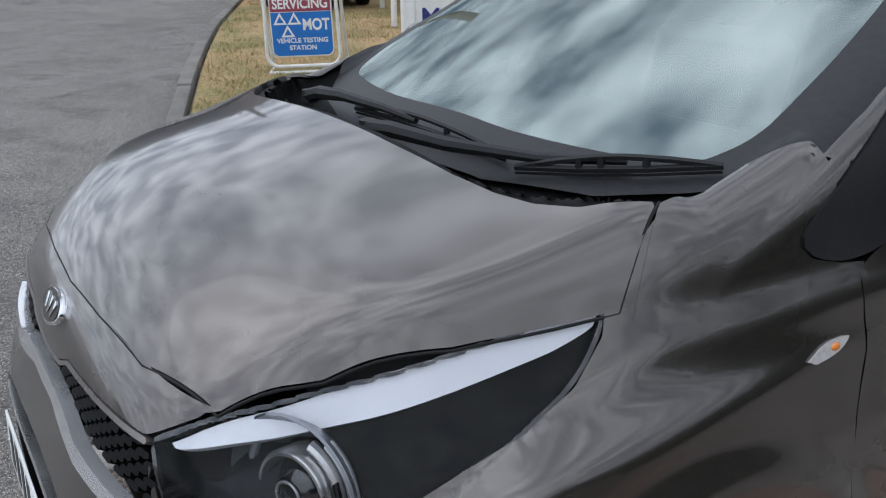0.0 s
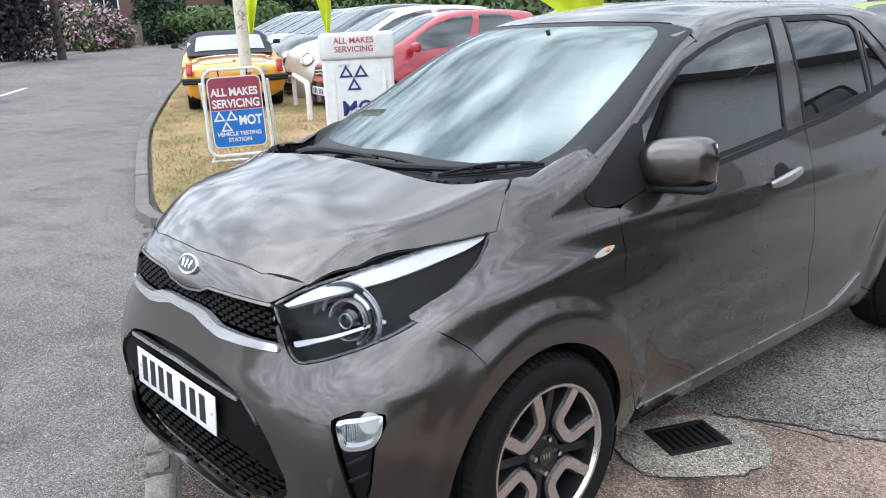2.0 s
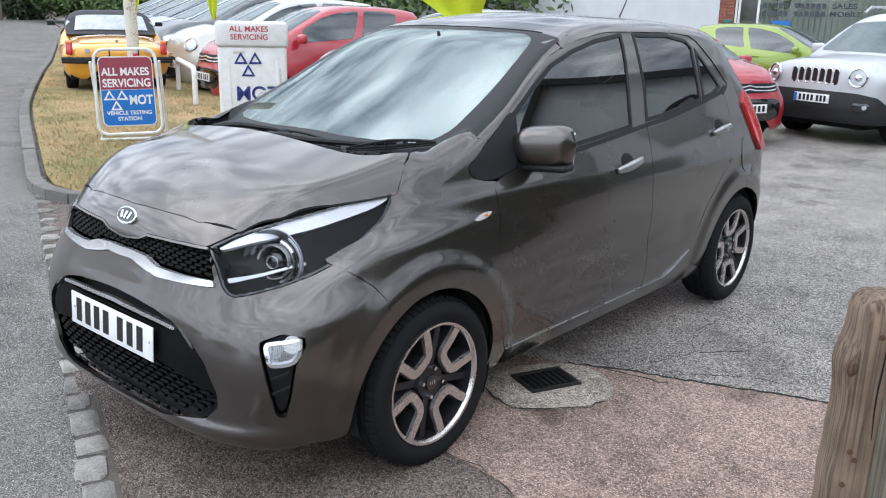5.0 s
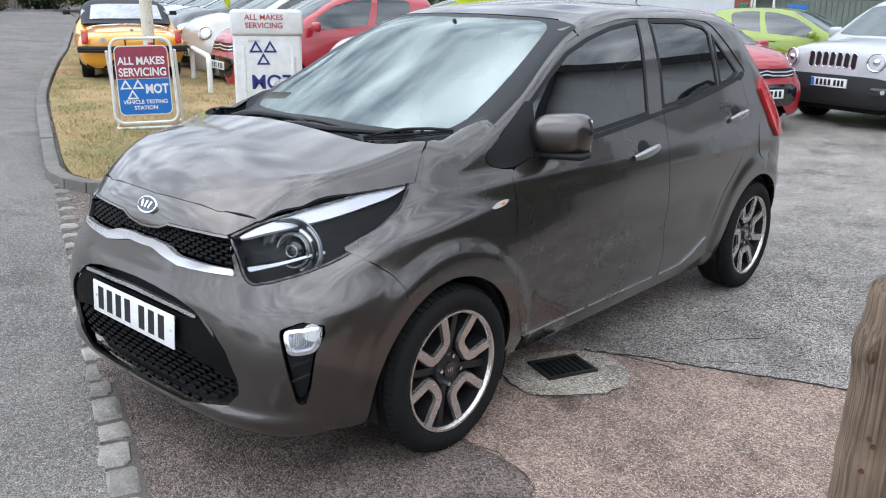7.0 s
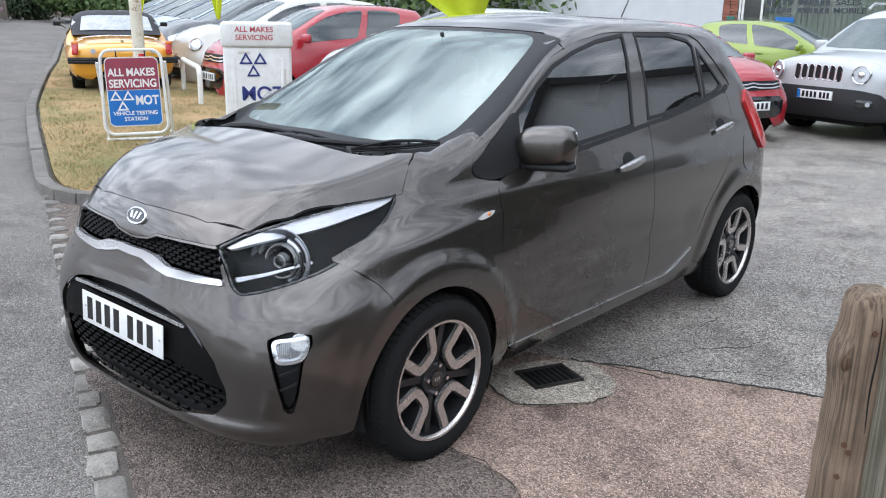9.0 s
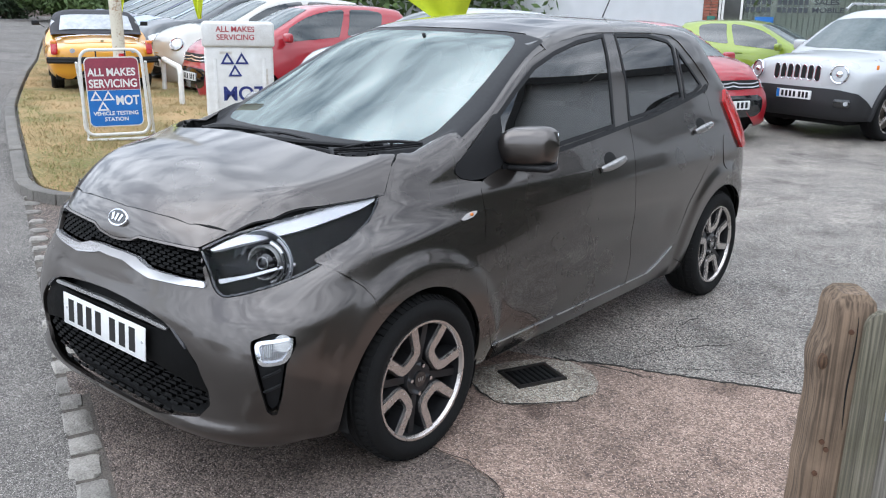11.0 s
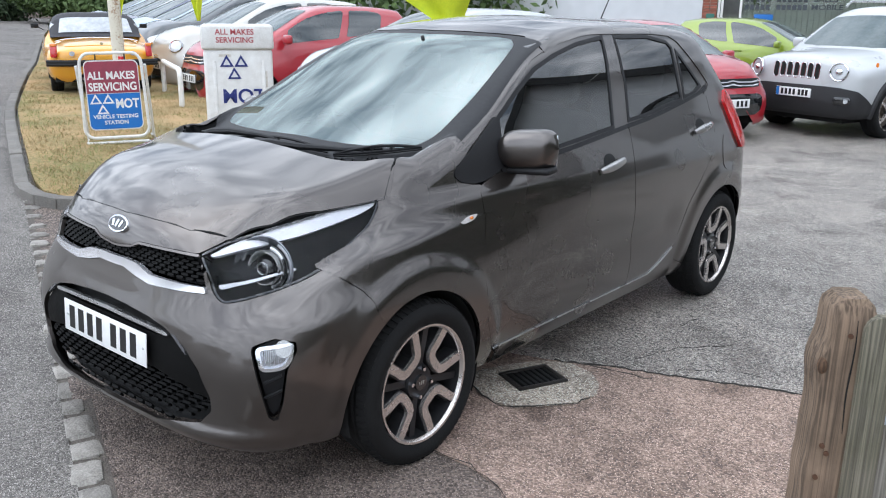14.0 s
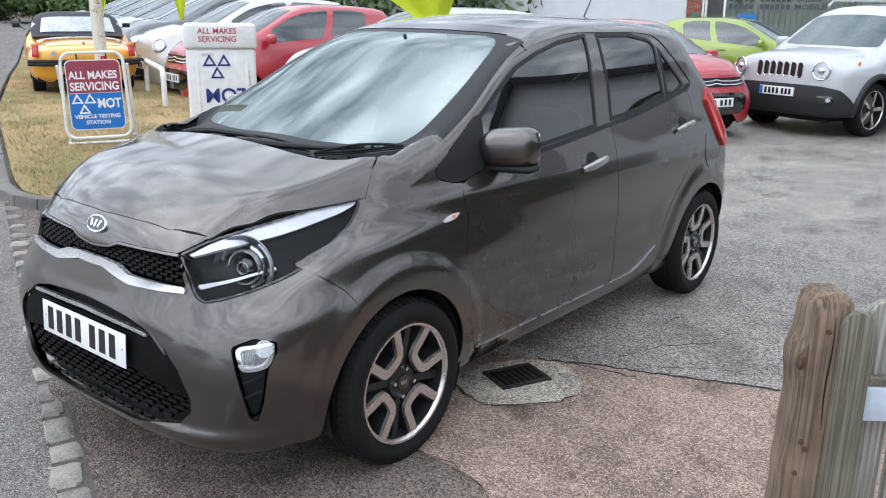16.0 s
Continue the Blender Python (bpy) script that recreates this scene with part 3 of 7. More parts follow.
def sheet(name, fn, nu, nv, mat, label, category="ground"):
    verts = [fn(i / nu, j / nv) for i in range(nu + 1) for j in range(nv + 1)]
    faces = [(i * (nv + 1) + j, (i + 1) * (nv + 1) + j, (i + 1) * (nv + 1) + j + 1, i * (nv + 1) + j + 1) for i in range(nu) for j in range(nv)]
    ob = mesh_part(name, verts, faces, mat)
    return tagged(ob, label, category, kind="structure")


# one sheet to the horizon, with finer cells about the cars
XS = [-400, -150, -80, -60] + [-50 + 2.5 * i for i in range(13)] + [-18 + 1.0 * i for i in range(12)] + [-6 + 0.25 * i for i in range(40)] + [4 + 2 * i for i in range(12)] + [40, 120, 400]
YS = [-400, -120, -60, -30, -15, -8] + [-5 + 0.5 * i for i in range(40)] + [15 + 3 * i for i in range(10)] + [60, 150, 400]


def ground_sheet():
    verts = [(x, y, lift(x, y)) for x in XS for y in YS]
    n = len(YS)
    faces = [(i * n + j, (i + 1) * n + j, (i + 1) * n + j + 1, i * n + j + 1) for i in range(len(XS) - 1) for j in range(n - 1)]
    tagged(mesh_part("ground", verts, faces, TARMAC), "grey tarmac forecourt, worn and patchy, sparkling with loose stone", "ground", kind="structure")


ground_sheet()
ROAD_W = 5.15
road = sheet("road", lambda u, v: along(-30 + 130 * u, 0.04 + ROAD_W * v, 0.012), 260, 4, ASPHALT, "worn light grey asphalt road running uphill past the forecourt", "road")
# front strip of the drive between the setts and the pink slab
front = sheet("drive_apron", lambda u, v: Vector((-3.3 + 6.6 * u, -0.88 - 0.408 * ((-3.3 + 6.6 * u) - 0.15) + (1.75 + 0.25 * math.sin(9 * u)) * v * (0.45 + 0.55 * u), lift(-3.3 + 6.6 * u) + (0.005 if u > .42 else .012))), 80, 10, DRIVE, "dark reddish tarmac apron in front of the parked car", "ground")


def grid_fill(name, loop, mat, z, label, category="ground", step=0.05):
    """A flat slab with an irregular outline, lying on the ground."""
    loop = np.array(loop, float)
    lo, hi = loop.min(0) - step, loop.max(0) + step
    us, vs = np.arange(lo[0], hi[0] + step, step), np.arange(lo[1], hi[1] + step, step)
    U, V = (a.ravel() for a in np.meshgrid(us, vs, indexing="ij"))
    f = inside(loop, U, V)
    P = np.stack([U, V, np.array([lift(x, y) for x, y in zip(U, V)]) + z], 1)
    verts, faces = clip_grid(P.reshape(len(us), len(vs), 3), f.reshape(len(us), len(vs)))
    verts, faces = flange(verts, faces, np.tile((0, 0, 1.0), (len(verts), 1)), 0.03)
    return tagged(mesh_part(name, verts, faces, mat), label, category, kind="structure")


# the pink slab beside the car, and the gully in it
SLAB = [(.40, .72), (.44, .95), (.66, 1.02), (.80, 1.09), (1.00, 1.17), (1.19, 1.235), (1.40, 1.32), (1.61, 1.40), (2.4, 1.66), (3.4, 1.95), (5.0, 2.3), (5.0, -1.2), (2.2, -1.5), (1.60, -.75), (1.27, -.16), (1.10, .02), (.94, .06), (.72, .06), (.50, .20), (.40, .45)]
grid_fill("pavement", SLAB, PINK, .011, "pinkish weathered concrete slab across the drive, cracked at its edge", "pavement", .03)
grid_fill("gully_surround", [(.46, .66), (.52, .58), (.63, .525), (.72, .50), (.80, .52), (.90, .63), (.96, .71), (.985, .83), (.94, .93), (.86, 1.0), (.74, 1.03), (.62, .97), (.54, .84)], CONCRETE, .017, "rough patch of pale concrete round the gully", "pavement", .02)


def crack(name, pts, width, mat, label):
    """A dark open joint, as a low ragged ridge of crumbled filler."""
    random.seed(len(pts) * 7 + 3)
    bm = bmesh.new()
    fine = []
    for a, b in zip(pts, pts[1:]):
        k = max(2, int((Vector(b) - Vector(a)).length / .035))
        fine += [Vector(a).lerp(Vector(b), i / k) + Vector((random.uniform(-.010, .010), random.uniform(-.010, .010), 0)) for i in range(k)]
    tube(bm, fine, [width * random.uniform(.4, 1.2) for _ in fine], 5)
    return tagged(part(name, bm, mat), label, "joint", kind="structure")


BEDDING = surface("gritty_bedding", (.14, .120, .10), .95, 0, (.06, .052, .045), 20, 120, .5, 120)
FILLER = surface("crumbled_joint", (.045, .04, .035), .95, 0, (.02, .02, .018), 40, 150, .4, 120)
crack("trim", [(.66, 1.02, .012), (.80, 1.09, .012), (1.00, 1.17, .012), (1.19, 1.235, .012), (1.40, 1.32, .012), (1.61, 1.40, .012), (2.4, 1.66, .012), (3.4, 1.95, .012)], .0055, FILLER, "dark crumbled joint between slab and tarmac")
crack("trim", [(.52, .58, .018), (.63, .52, .018), (.74, .492, .018), (.80, .515, .018), (.90, .625, .018), (.965, .70, .018), (.99, .83, .018)], .0035, FILLER, "broken edge of the gully patch")
crack("trim", [(.72, .06, .012), (.94, .06, .012), (1.10, .02, .012), (1.27, -.16, .012), (1.60, -.75, .012)], .002, FILLER, "ragged joint between slab and apron")
crack("trim", [(.92, 1.30, .001), (1.00, 1.55, .001), (1.16, 1.72, .001), (1.20, 1.98, .001)], .0016, FILLER, "branching crack in the tarmac")
crack("trim", [(1.00, 1.55, .001), (.88, 1.78, .001), (.90, 2.05, .001)], .0014, FILLER, "branching crack in the tarmac")
crack("trim", [(1.05, 1.24, .001), (1.24, 1.42, .001), (1.44, 1.50, .001)], .0014, FILLER, "fine crack along the slab's edge")
crack("trim", [(.78, 1.06, .012), (.96, 1.10, .012), (1.12, 1.13, .012)], .003, FILLER, "fine crack in the slab")


def gully():
    m = pose(.700, .790, .018, 0, 0, 66)
    g = empty("gully_grate", m, "black iron gully grate with worn rim, set in concrete", "drain cover")
    iron = surface("rusty_black_iron", (.035, .032, .030), .55, .5, (.02, .015, .012), 30, 200, .3, 90)
    for w, d, x, y in ((.235, .020, 0, .082), (.235, .020, 0, -.082), (.020, .144, .1075, 0), (.020, .144, -.1075, 0)):
        bm = bmesh.new()
        box(bm, (w, d, .016), pose(x, y, 0), .003)
        part("rim", bm, iron, g)
    bm = bmesh.new()
    box(bm, (.195, .144, .006), pose(0, 0, -.001), .002)
    part("lid", bm, BLACK_VOID, g)
    for i in range(7):
        bm = bmesh.new()
        box(bm, (.012, .140, .008), pose(-.081 + .027 * i, 0, .001), .002)
        part("bar", bm, MESH_BLACK, g)


gully()

# setts along the road's edge
STONE = []
for k in range(4):
    random.seed(40 + k)
    bm = bmesh.new()
    box(bm, (.185, .105, .10), None, .022, 3)
    for v in bm.verts:
        v.co += Vector((random.uniform(-.007, .007), random.uniform(-.006, .006), random.uniform(-.005, .003)))
    ob = part("sett", bm, GRANITE)
    STONE.append(ob.data)
    bpy.data.objects.remove(ob)
setts = tagged(new("setts"), "row of worn grey granite setts along the road edge", "kerb", kind="structure")
random.seed(5)
pos = -2.6
for i in range(60):
    if pos > 3.72:
        break
    length = random.uniform(.13, .21)
    p = along(pos + length / 2, .0 + random.uniform(-.010, .010))
    ob = new("sett", random.choice(STONE))
    ob.parent = setts
    slope = math.degrees(math.atan2(lift(p.x - .1) - lift(p.x + .1), .2))
    ob.matrix_basis = pose(p.x, p.y, p.z - .036 + random.uniform(-.003, .006), 0, slope + random.uniform(-2, 2), 157.8 + random.uniform(-4, 4)) @ Matrix.Diagonal((length / .20, random.uniform(.88, 1.12), 1, 1))
    pos += length + random.uniform(.004, .014)
bm = bmesh.new()
for i in range(64):
    a, b = along(-2.8 + .104 * i, -.07, .007), along(-2.8 + .104 * (i + 1), -.07, .007)
    c, d = along(-2.8 + .104 * (i + 1), .07, .007), along(-2.8 + .104 * i, .07, .007)
    bm.faces.new([bm.verts.new(q) for q in (a, b, c, d)])
tagged(part("sett_bedding", bm, BEDDING), "dark gritty joint under the setts", "kerb", kind="structure")

# kerb round the verge
KERB_LINE = [along(62, .06), along(50, .06), along(41, .06), along(35, .06), along(30, .05), along(24, .05), along(19, .05), along(14.5, .04), along(12, .04), along(9.5, .04), along(7.8, .04), along(6.2, .04), along(4.6, .04), along(4.1, .05), along(3.80, .03), along(3.62, -.04), along(3.50, -.16), along(3.43, -.34), along(3.36, -.70), along(3.28, -1.3), along(3.2, -2.2), along(3.1, -3.6)]


def kerb_stones():
    kerb = tagged(new("kerb"), "weathered concrete kerb round the grass verge, lichen-stained", "kerb", kind="structure")
    pts = KERB_LINE
    total = [0]
    for a, b in zip(pts, pts[1:]):
        total.append(total[-1] + (b - a).length)

    def at(s):
        for k in range(len(pts) - 1):
            if s <= total[k + 1]:
                return pts[k].lerp(pts[k + 1], (s - total[k]) / (total[k + 1] - total[k]))
        return pts[-1]
    s, random_h = 0.0, random.Random(9)
    while s < total[-1] - .2:
        near = total[-1] - s < 12
        length = .16 if 2.9 < total[-1] - s < 4.6 else .90
        e = min(s + length, total[-1])
        a, b = at(s + (.001 if length < .3 else .004)), at(e - (.001 if length < .3 else .004))
        mid = (a + b) / 2
        bm = bmesh.new()
        box(bm, ((b - a).length + (.012 if length < .3 else 0), .098, .24), None, .006 if length < .3 else .014, 2)
        ob = part("kerb_stone", bm, KERB, kerb)
        d = (b - a)
        z = lift(mid.x)
        ob.matrix_basis = pose(mid.x, mid.y, z - .035 + (0 if length < .3 else random_h.uniform(-.004, .004)), 0, -math.degrees(math.asin(max(-1, min(1, d.z / d.length)))), math.degrees(math.atan2(d.y, d.x)))
        s = e


kerb_stones()
VERGE = [along(s, -.04) for s in (58, 41, 30, 24, 19, 14.5, 12, 9.5, 7.8, 6.2, 5, 4.5, 4.1)] + [along(3.66, -.10), along(3.56, -.22), along(3.50, -.38), along(3.43, -.74), along(3.34, -1.3), along(3.26, -2.2), along(3.24, -2.5), along(6, -2.5), along(9.5, -2.4), along(14, -2.1), along(30, -2.0), along(58, -2.0)]
grid_fill("verge", [(p.x, p.y) for p in VERGE], DRY, .060, "dry worn grass verge, straw-coloured with patches of green", "grass", .25)


def grass():
    """Short dry blades, thicker where the soil is shaded by clumps."""
    rnd = random.Random(11)
    loop = np.array([(p.x, p.y) for p in VERGE])
    for name, mat, n, seed_off, hgt in (("dry_grass", surface("straw_grass", (.40, .30, .155), .9, 0, (.27, .20, .09), 6, 60), 22000, 0, .026), ("green_grass", surface("green_grass", (.24, .26, .085), .8, 0, (.16, .19, .055), 6, 60), 9000, 3, .022)):
        verts, faces = [], []
        while len(faces) < n:
            s, t = 3.3 + 12.5 * rnd.random() ** 1.5, -.05 - 2.5 * rnd.random()
            p = along(s, t)
            dens = noise.noise(Vector((p.x * .9, p.y * .9, seed_off))) + .5 * noise.noise(Vector((p.x * 3, p.y * 3, seed_off + 5)))
            if dens < (.14 if seed_off else -.15) or inside(loop, np.array([p.x]), np.array([p.y]))[0] < .03:
                continue
            for _ in range(6):
                q = Vector((p.x + rnd.gauss(0, .05), p.y + rnd.gauss(0, .05), lift(p.x) + .058))
                a = rnd.uniform(0, 6.28)
                h = hgt * rnd.uniform(.5, 1.6)
                side = Vector((math.cos(a), math.sin(a), 0)) * .003
                tip = q + Vector((rnd.gauss(0, .02), rnd.gauss(0, .02), h))
                k = len(verts)
                verts += [q - side, q + side, tip]
                faces.append((k, k + 1, k + 2))
        ob = mesh_part(name, verts, faces, mat, None, "", False)
        tagged(ob, "short dry straw-coloured grass blades" if not seed_off else "tufts of short green grass on the verge", "grass", kind="stuff")


grass()
# far pavement across the road
sheet("far_pavement", lambda u, v: along(8 + 60 * u, ROAD_W + 1.9 * v, .09), 60, 2, PAVE, "grey pavement on the far side of the road", "pavement")
sheet("far_kerb", lambda u, v: along(8 + 60 * u, ROAD_W + .02 - .10 * v, .092 - .08 * v * v), 60, 2, KERB, "low kerb on the far side of the road", "kerb")
for s0, ln in ((14.4, 1.7),):
    bm = bmesh.new()
    q = [along(s0, 2.95, .0155), along(s0 + ln, 2.85, .0155), along(s0 + ln, 2.95, .0155), along(s0, 3.05, .0155)]
    bm.faces.new([bm.verts.new(v) for v in q])
    tagged(part("road_line", bm, surface("worn_white_line", (.62, .62, .60), .8, 0, (.30, .30, .29), 20, 90, mix=(.25, .6))), "short worn white centre line on the road", "road marking", kind="structure")
# loose stones on the tarmac
rnd = random.Random(3)
verts, faces = [], []
for i in range(1500):
    x, y = rnd.uniform(-1, 4), rnd.uniform(-1.6, 5)
    if y < -.9 - .408 * (x - .15) + .1:
        continue
    r = rnd.uniform(.0015, .005)
    k = len(verts)
    for dx, dy, dz in ((1, 0, 0), (-.5, .87, 0), (-.5, -.87, 0), (0, 0, 1)):
        verts.append((x + dx * r * rnd.uniform(.7, 1.3), y + dy * r * rnd.uniform(.7, 1.3), .010 + dz * r))
    faces += [(k, k + 1, k + 3), (k + 1, k + 2, k + 3), (k + 2, k, k + 3)]
tagged(mesh_part("loose_chippings", verts, faces, GRANITE, None, "", False), "loose pale chippings strewn on the drive", "gravel", kind="stuff")

# ---- the grey hatchback ----
HATCH = Shape(
    half_width=[(.16, .66), (.21, .715), (.26, .742), (.32, .760), (.42, .778), (.55, .790), (.68, .795), (.78, .791), (.86, .778), (.93, .755), (.99, .731), (1.05, .704), (1.15, .660), (1.25, .612), (1.35, .560), (1.42, .518), (1.5, .462)],
    nose=[(.16, -.555), (.20, -.662), (.245, -.711), (.268, -.720), (.31, -.703), (.38, -.705), (.45, -.710), (.55, -.700), (.65, -.672), (.72, -.653), (.80, -.638), (.86, -.627), (.95, -.600), (1.5, -.557)],
    shoulder=[(.16, -.15), (.60, -.125), (.70, .055), (.767, .163), (.83, .836), (.90, 1.488), (1.5, 1.54)],
    tail=[(.16, 2.74), (.25, 2.84), (.40, 2.875), (.60, 2.87), (.80, 2.85), (.95, 2.82), (1.1, 2.75), (1.3, 2.62), (1.5, 2.48)],
    hood_z=[(-.80, .584), (-.70, .724), (-.65, .803), (-.60, .869), (-.50, .943), (-.35, 1.010), (-.20, 1.0475), (-.05, 1.076), (.07, 1.094), (.12, 1.082), (.2, 1.043), (.4, .975)],
    crown=[(-.6, .247), (-.4, .170), (-.2, .190), (.0, .139)],
    roof_z=[(0, 1.154), (.2, 1.178), (.3, 1.205), (.4, 1.236), (.5, 1.27), (.80, 1.405), (.94, 1.433), (1.15, 1.468), (1.45, 1.490), (1.9, 1.486), (2.3, 1.462), (2.62, 1.41), (2.9, 1.30)],
    screen=(1.42, .47, .92, .31), wheels=((0.0, .287), (2.40, .287)), arch=.336, shift=-.018,
    corner=[(.2, 3.84), (.45, 3.70), (.65, 3.20), (.80, 3.45), (.95, 3.65)], hollow=.037, fold=(1.3, [(-.60, .50), (-.45, .505), (-.365, .534), (-.27, .556), (-.175, .575), (-.055, .597), (.05, .617), (.3, .64)]))

LAMP = [(.532, .807), (.652, .85), (.825, .883), (1.024, .908), (1.2, .927), (1.326, .94), (1.293, .9), (1.225, .851), (1.135, .814), (1.059, .787), (.997, .761), (.905, .731), (.831, .713), (.758, .699), (.683, .683), (.636, .678), (.601, .698), (.571, .752), (.536, .796)]
FOG_RECESS = [(.741, .566), (.81, .589), (.877, .577), (.88, .553), (.849, .499), (.831, .391), (.811, .33), (.787, .342), (.767, .433), (.743, .542)]
FOG = [(.758, .563), (.826, .573), (.874, .576), (.867, .53), (.84, .501), (.774, .496), (.757, .526)]
GRILLE_TOP = [(0, .774), (.036, .775), (.126, .784), (.181, .8), (.277, .802), (.411, .804), (.531, .803)]
GRILLE_LOW = [(.566, .714), (.44, .712), (.278, .714), (.188, .735), (.088, .739), (0, .737)]
CHROME_LOW = [(.572, .695), (.444, .689), (.285, .684), (.191, .695), (.094, .711), (0, .709)]
INTAKE = [(0, .603), (.14, .6), (.294, .59), (.395, .574), (.494, .535), (.554, .478), (.593, .396), (.594, .35), (.544, .302), (.343, .271), (0, .263)]
FRONT_DOOR = [(.396, .3), (.345, .42), (.324, .546), (.334, .691), (.361, .787), (.356, .888), (.379, .917), (.495, .947), (.899, .974), (1.447, 1.018), (1.412, .805), (1.43, .538), (1.462, .277), (.827, .274), (.43, .277)]
REAR_DOOR = [(1.447, 1.018), (1.627, 1.030), (2.05, 1.078), (2.297, 1.112), (2.330, 1.09), (2.318, 1.028), (2.313, .929), (2.223, .795), (2.127, .706), (1.993, .580), (1.934, .472), (1.883, .377), (1.767, .311), (1.68, .279), (1.462, .277), (1.430, .538), (1.412, .805)]
FRONT_GLASS = [(.545, 1.137), (.684, 1.212), (.866, 1.297), (1.042, 1.346), (1.25, 1.386), (1.505, 1.412), (1.456, 1.286), (1.374, 1.123), (1.328, 1.022), (.899, .991), (.496, .958)]
REAR_GLASS = [(1.60, 1.410), (1.917, 1.406), (2.105, 1.375), (2.140, 1.340), (2.048, 1.089), (1.627, 1.046), (1.458, 1.036), (1.538, 1.209)]
QUARTER_GLASS = [(2.165, 1.337), (2.241, 1.243), (2.315, 1.141), (2.20, 1.108), (2.070, 1.094)]
SAIL = [(.529, 1.141), (.55, 1.122), (.494, .951), (.399, .926), (.328, .923), (.272, .938), (.25, .963), (.27, .99), (.397, 1.064)]
FRAME = [(.38, 1.056), (.529, 1.145), (.681, 1.232), (.892, 1.328), (1.102, 1.389), (1.37, 1.43), (1.6, 1.442), (1.8, 1.441), (2.111, 1.411), (2.218, 1.363), (2.31, 1.268), (2.398, 1.15), (2.35, 1.118), (2.297, 1.112), (2.05, 1.078), (1.447, 1.018), (.899, .974), (.495, .947), (.399, .926), (.328, .923), (.25, .963), (.27, .99)]
HOOD = both([(0, -0.594), (0.163, -0.587), (0.326, -0.573), (0.475, -0.528), (0.538, -0.416), (0.593, -0.27), (0.629, -0.145), (0.654, -0.055), (0.606, 0.056), (0.578, 0.01), (0.548, -0.036), (0.5, -0.072), (0.44, -0.094), (0.35, -0.107), (0.2, -0.114), (0, -0.115)])
SCREEN = both([(0, .0), (.25, .020), (.45, .085), (.56, .160), (.60, .195), (.63, .25), (.66, .34), (.62, .640), (.56, .960), (.54, 1.010), (.452, 1.000), (.25, .968), (0, .952)])
CLEAR = both([(0, .128), (.2, .130), (.373, .158), (.515, .205), (.556, .27), (.564, .342), (.53, .608), (.466, .889), (.40, .955), (.22, .930), (0, .915)])


def loop_of(pts, sharp=None, per=6):
    return smooth_loop(pts, per, range(len(pts)) if sharp is None else sharp)


def mirrored(loop):
    return loop * (-1, 1)


def arches(shape, extra=0.0):
    def f(x, y, z):
        r = np.full_like(y, 9.0)
        for cy, cz in shape.wheels:
            r = np.minimum(r, np.hypot(y - cy - (shape.shift if cy < 1 else 0), z - cz) - shape.arch - extra)
        return np.minimum(r, z - shape.floor)
    return f


def ribbon(bm, line, wide, deep, taper=1.15):
    """A raised band of that half width along a line of places, its top facing z."""
    up, low = [], []
    k = len(line)
    for i, p in enumerate(line):
        d = (line[min(i + 1, k - 1)] - line[max(i - 1, 0)]).normalized()
        side = Vector((-d.y, d.x, 0)).normalized() * wide
        up.append((bm.verts.new(p - side), bm.verts.new(p + side)))
        drop = Vector((0, 0, deep))
        low.append((bm.verts.new(p - side * taper - drop), bm.verts.new(p + side * taper - drop)))
    for i in range(k - 1):
        (a, b), (c, d2), (e, f), (g, h) = up[i], up[i + 1], low[i], low[i + 1]
        for q in ((a, c, d2, b), (a, e, g, c), (b, d2, h, f)):
            bm.faces.new(q)


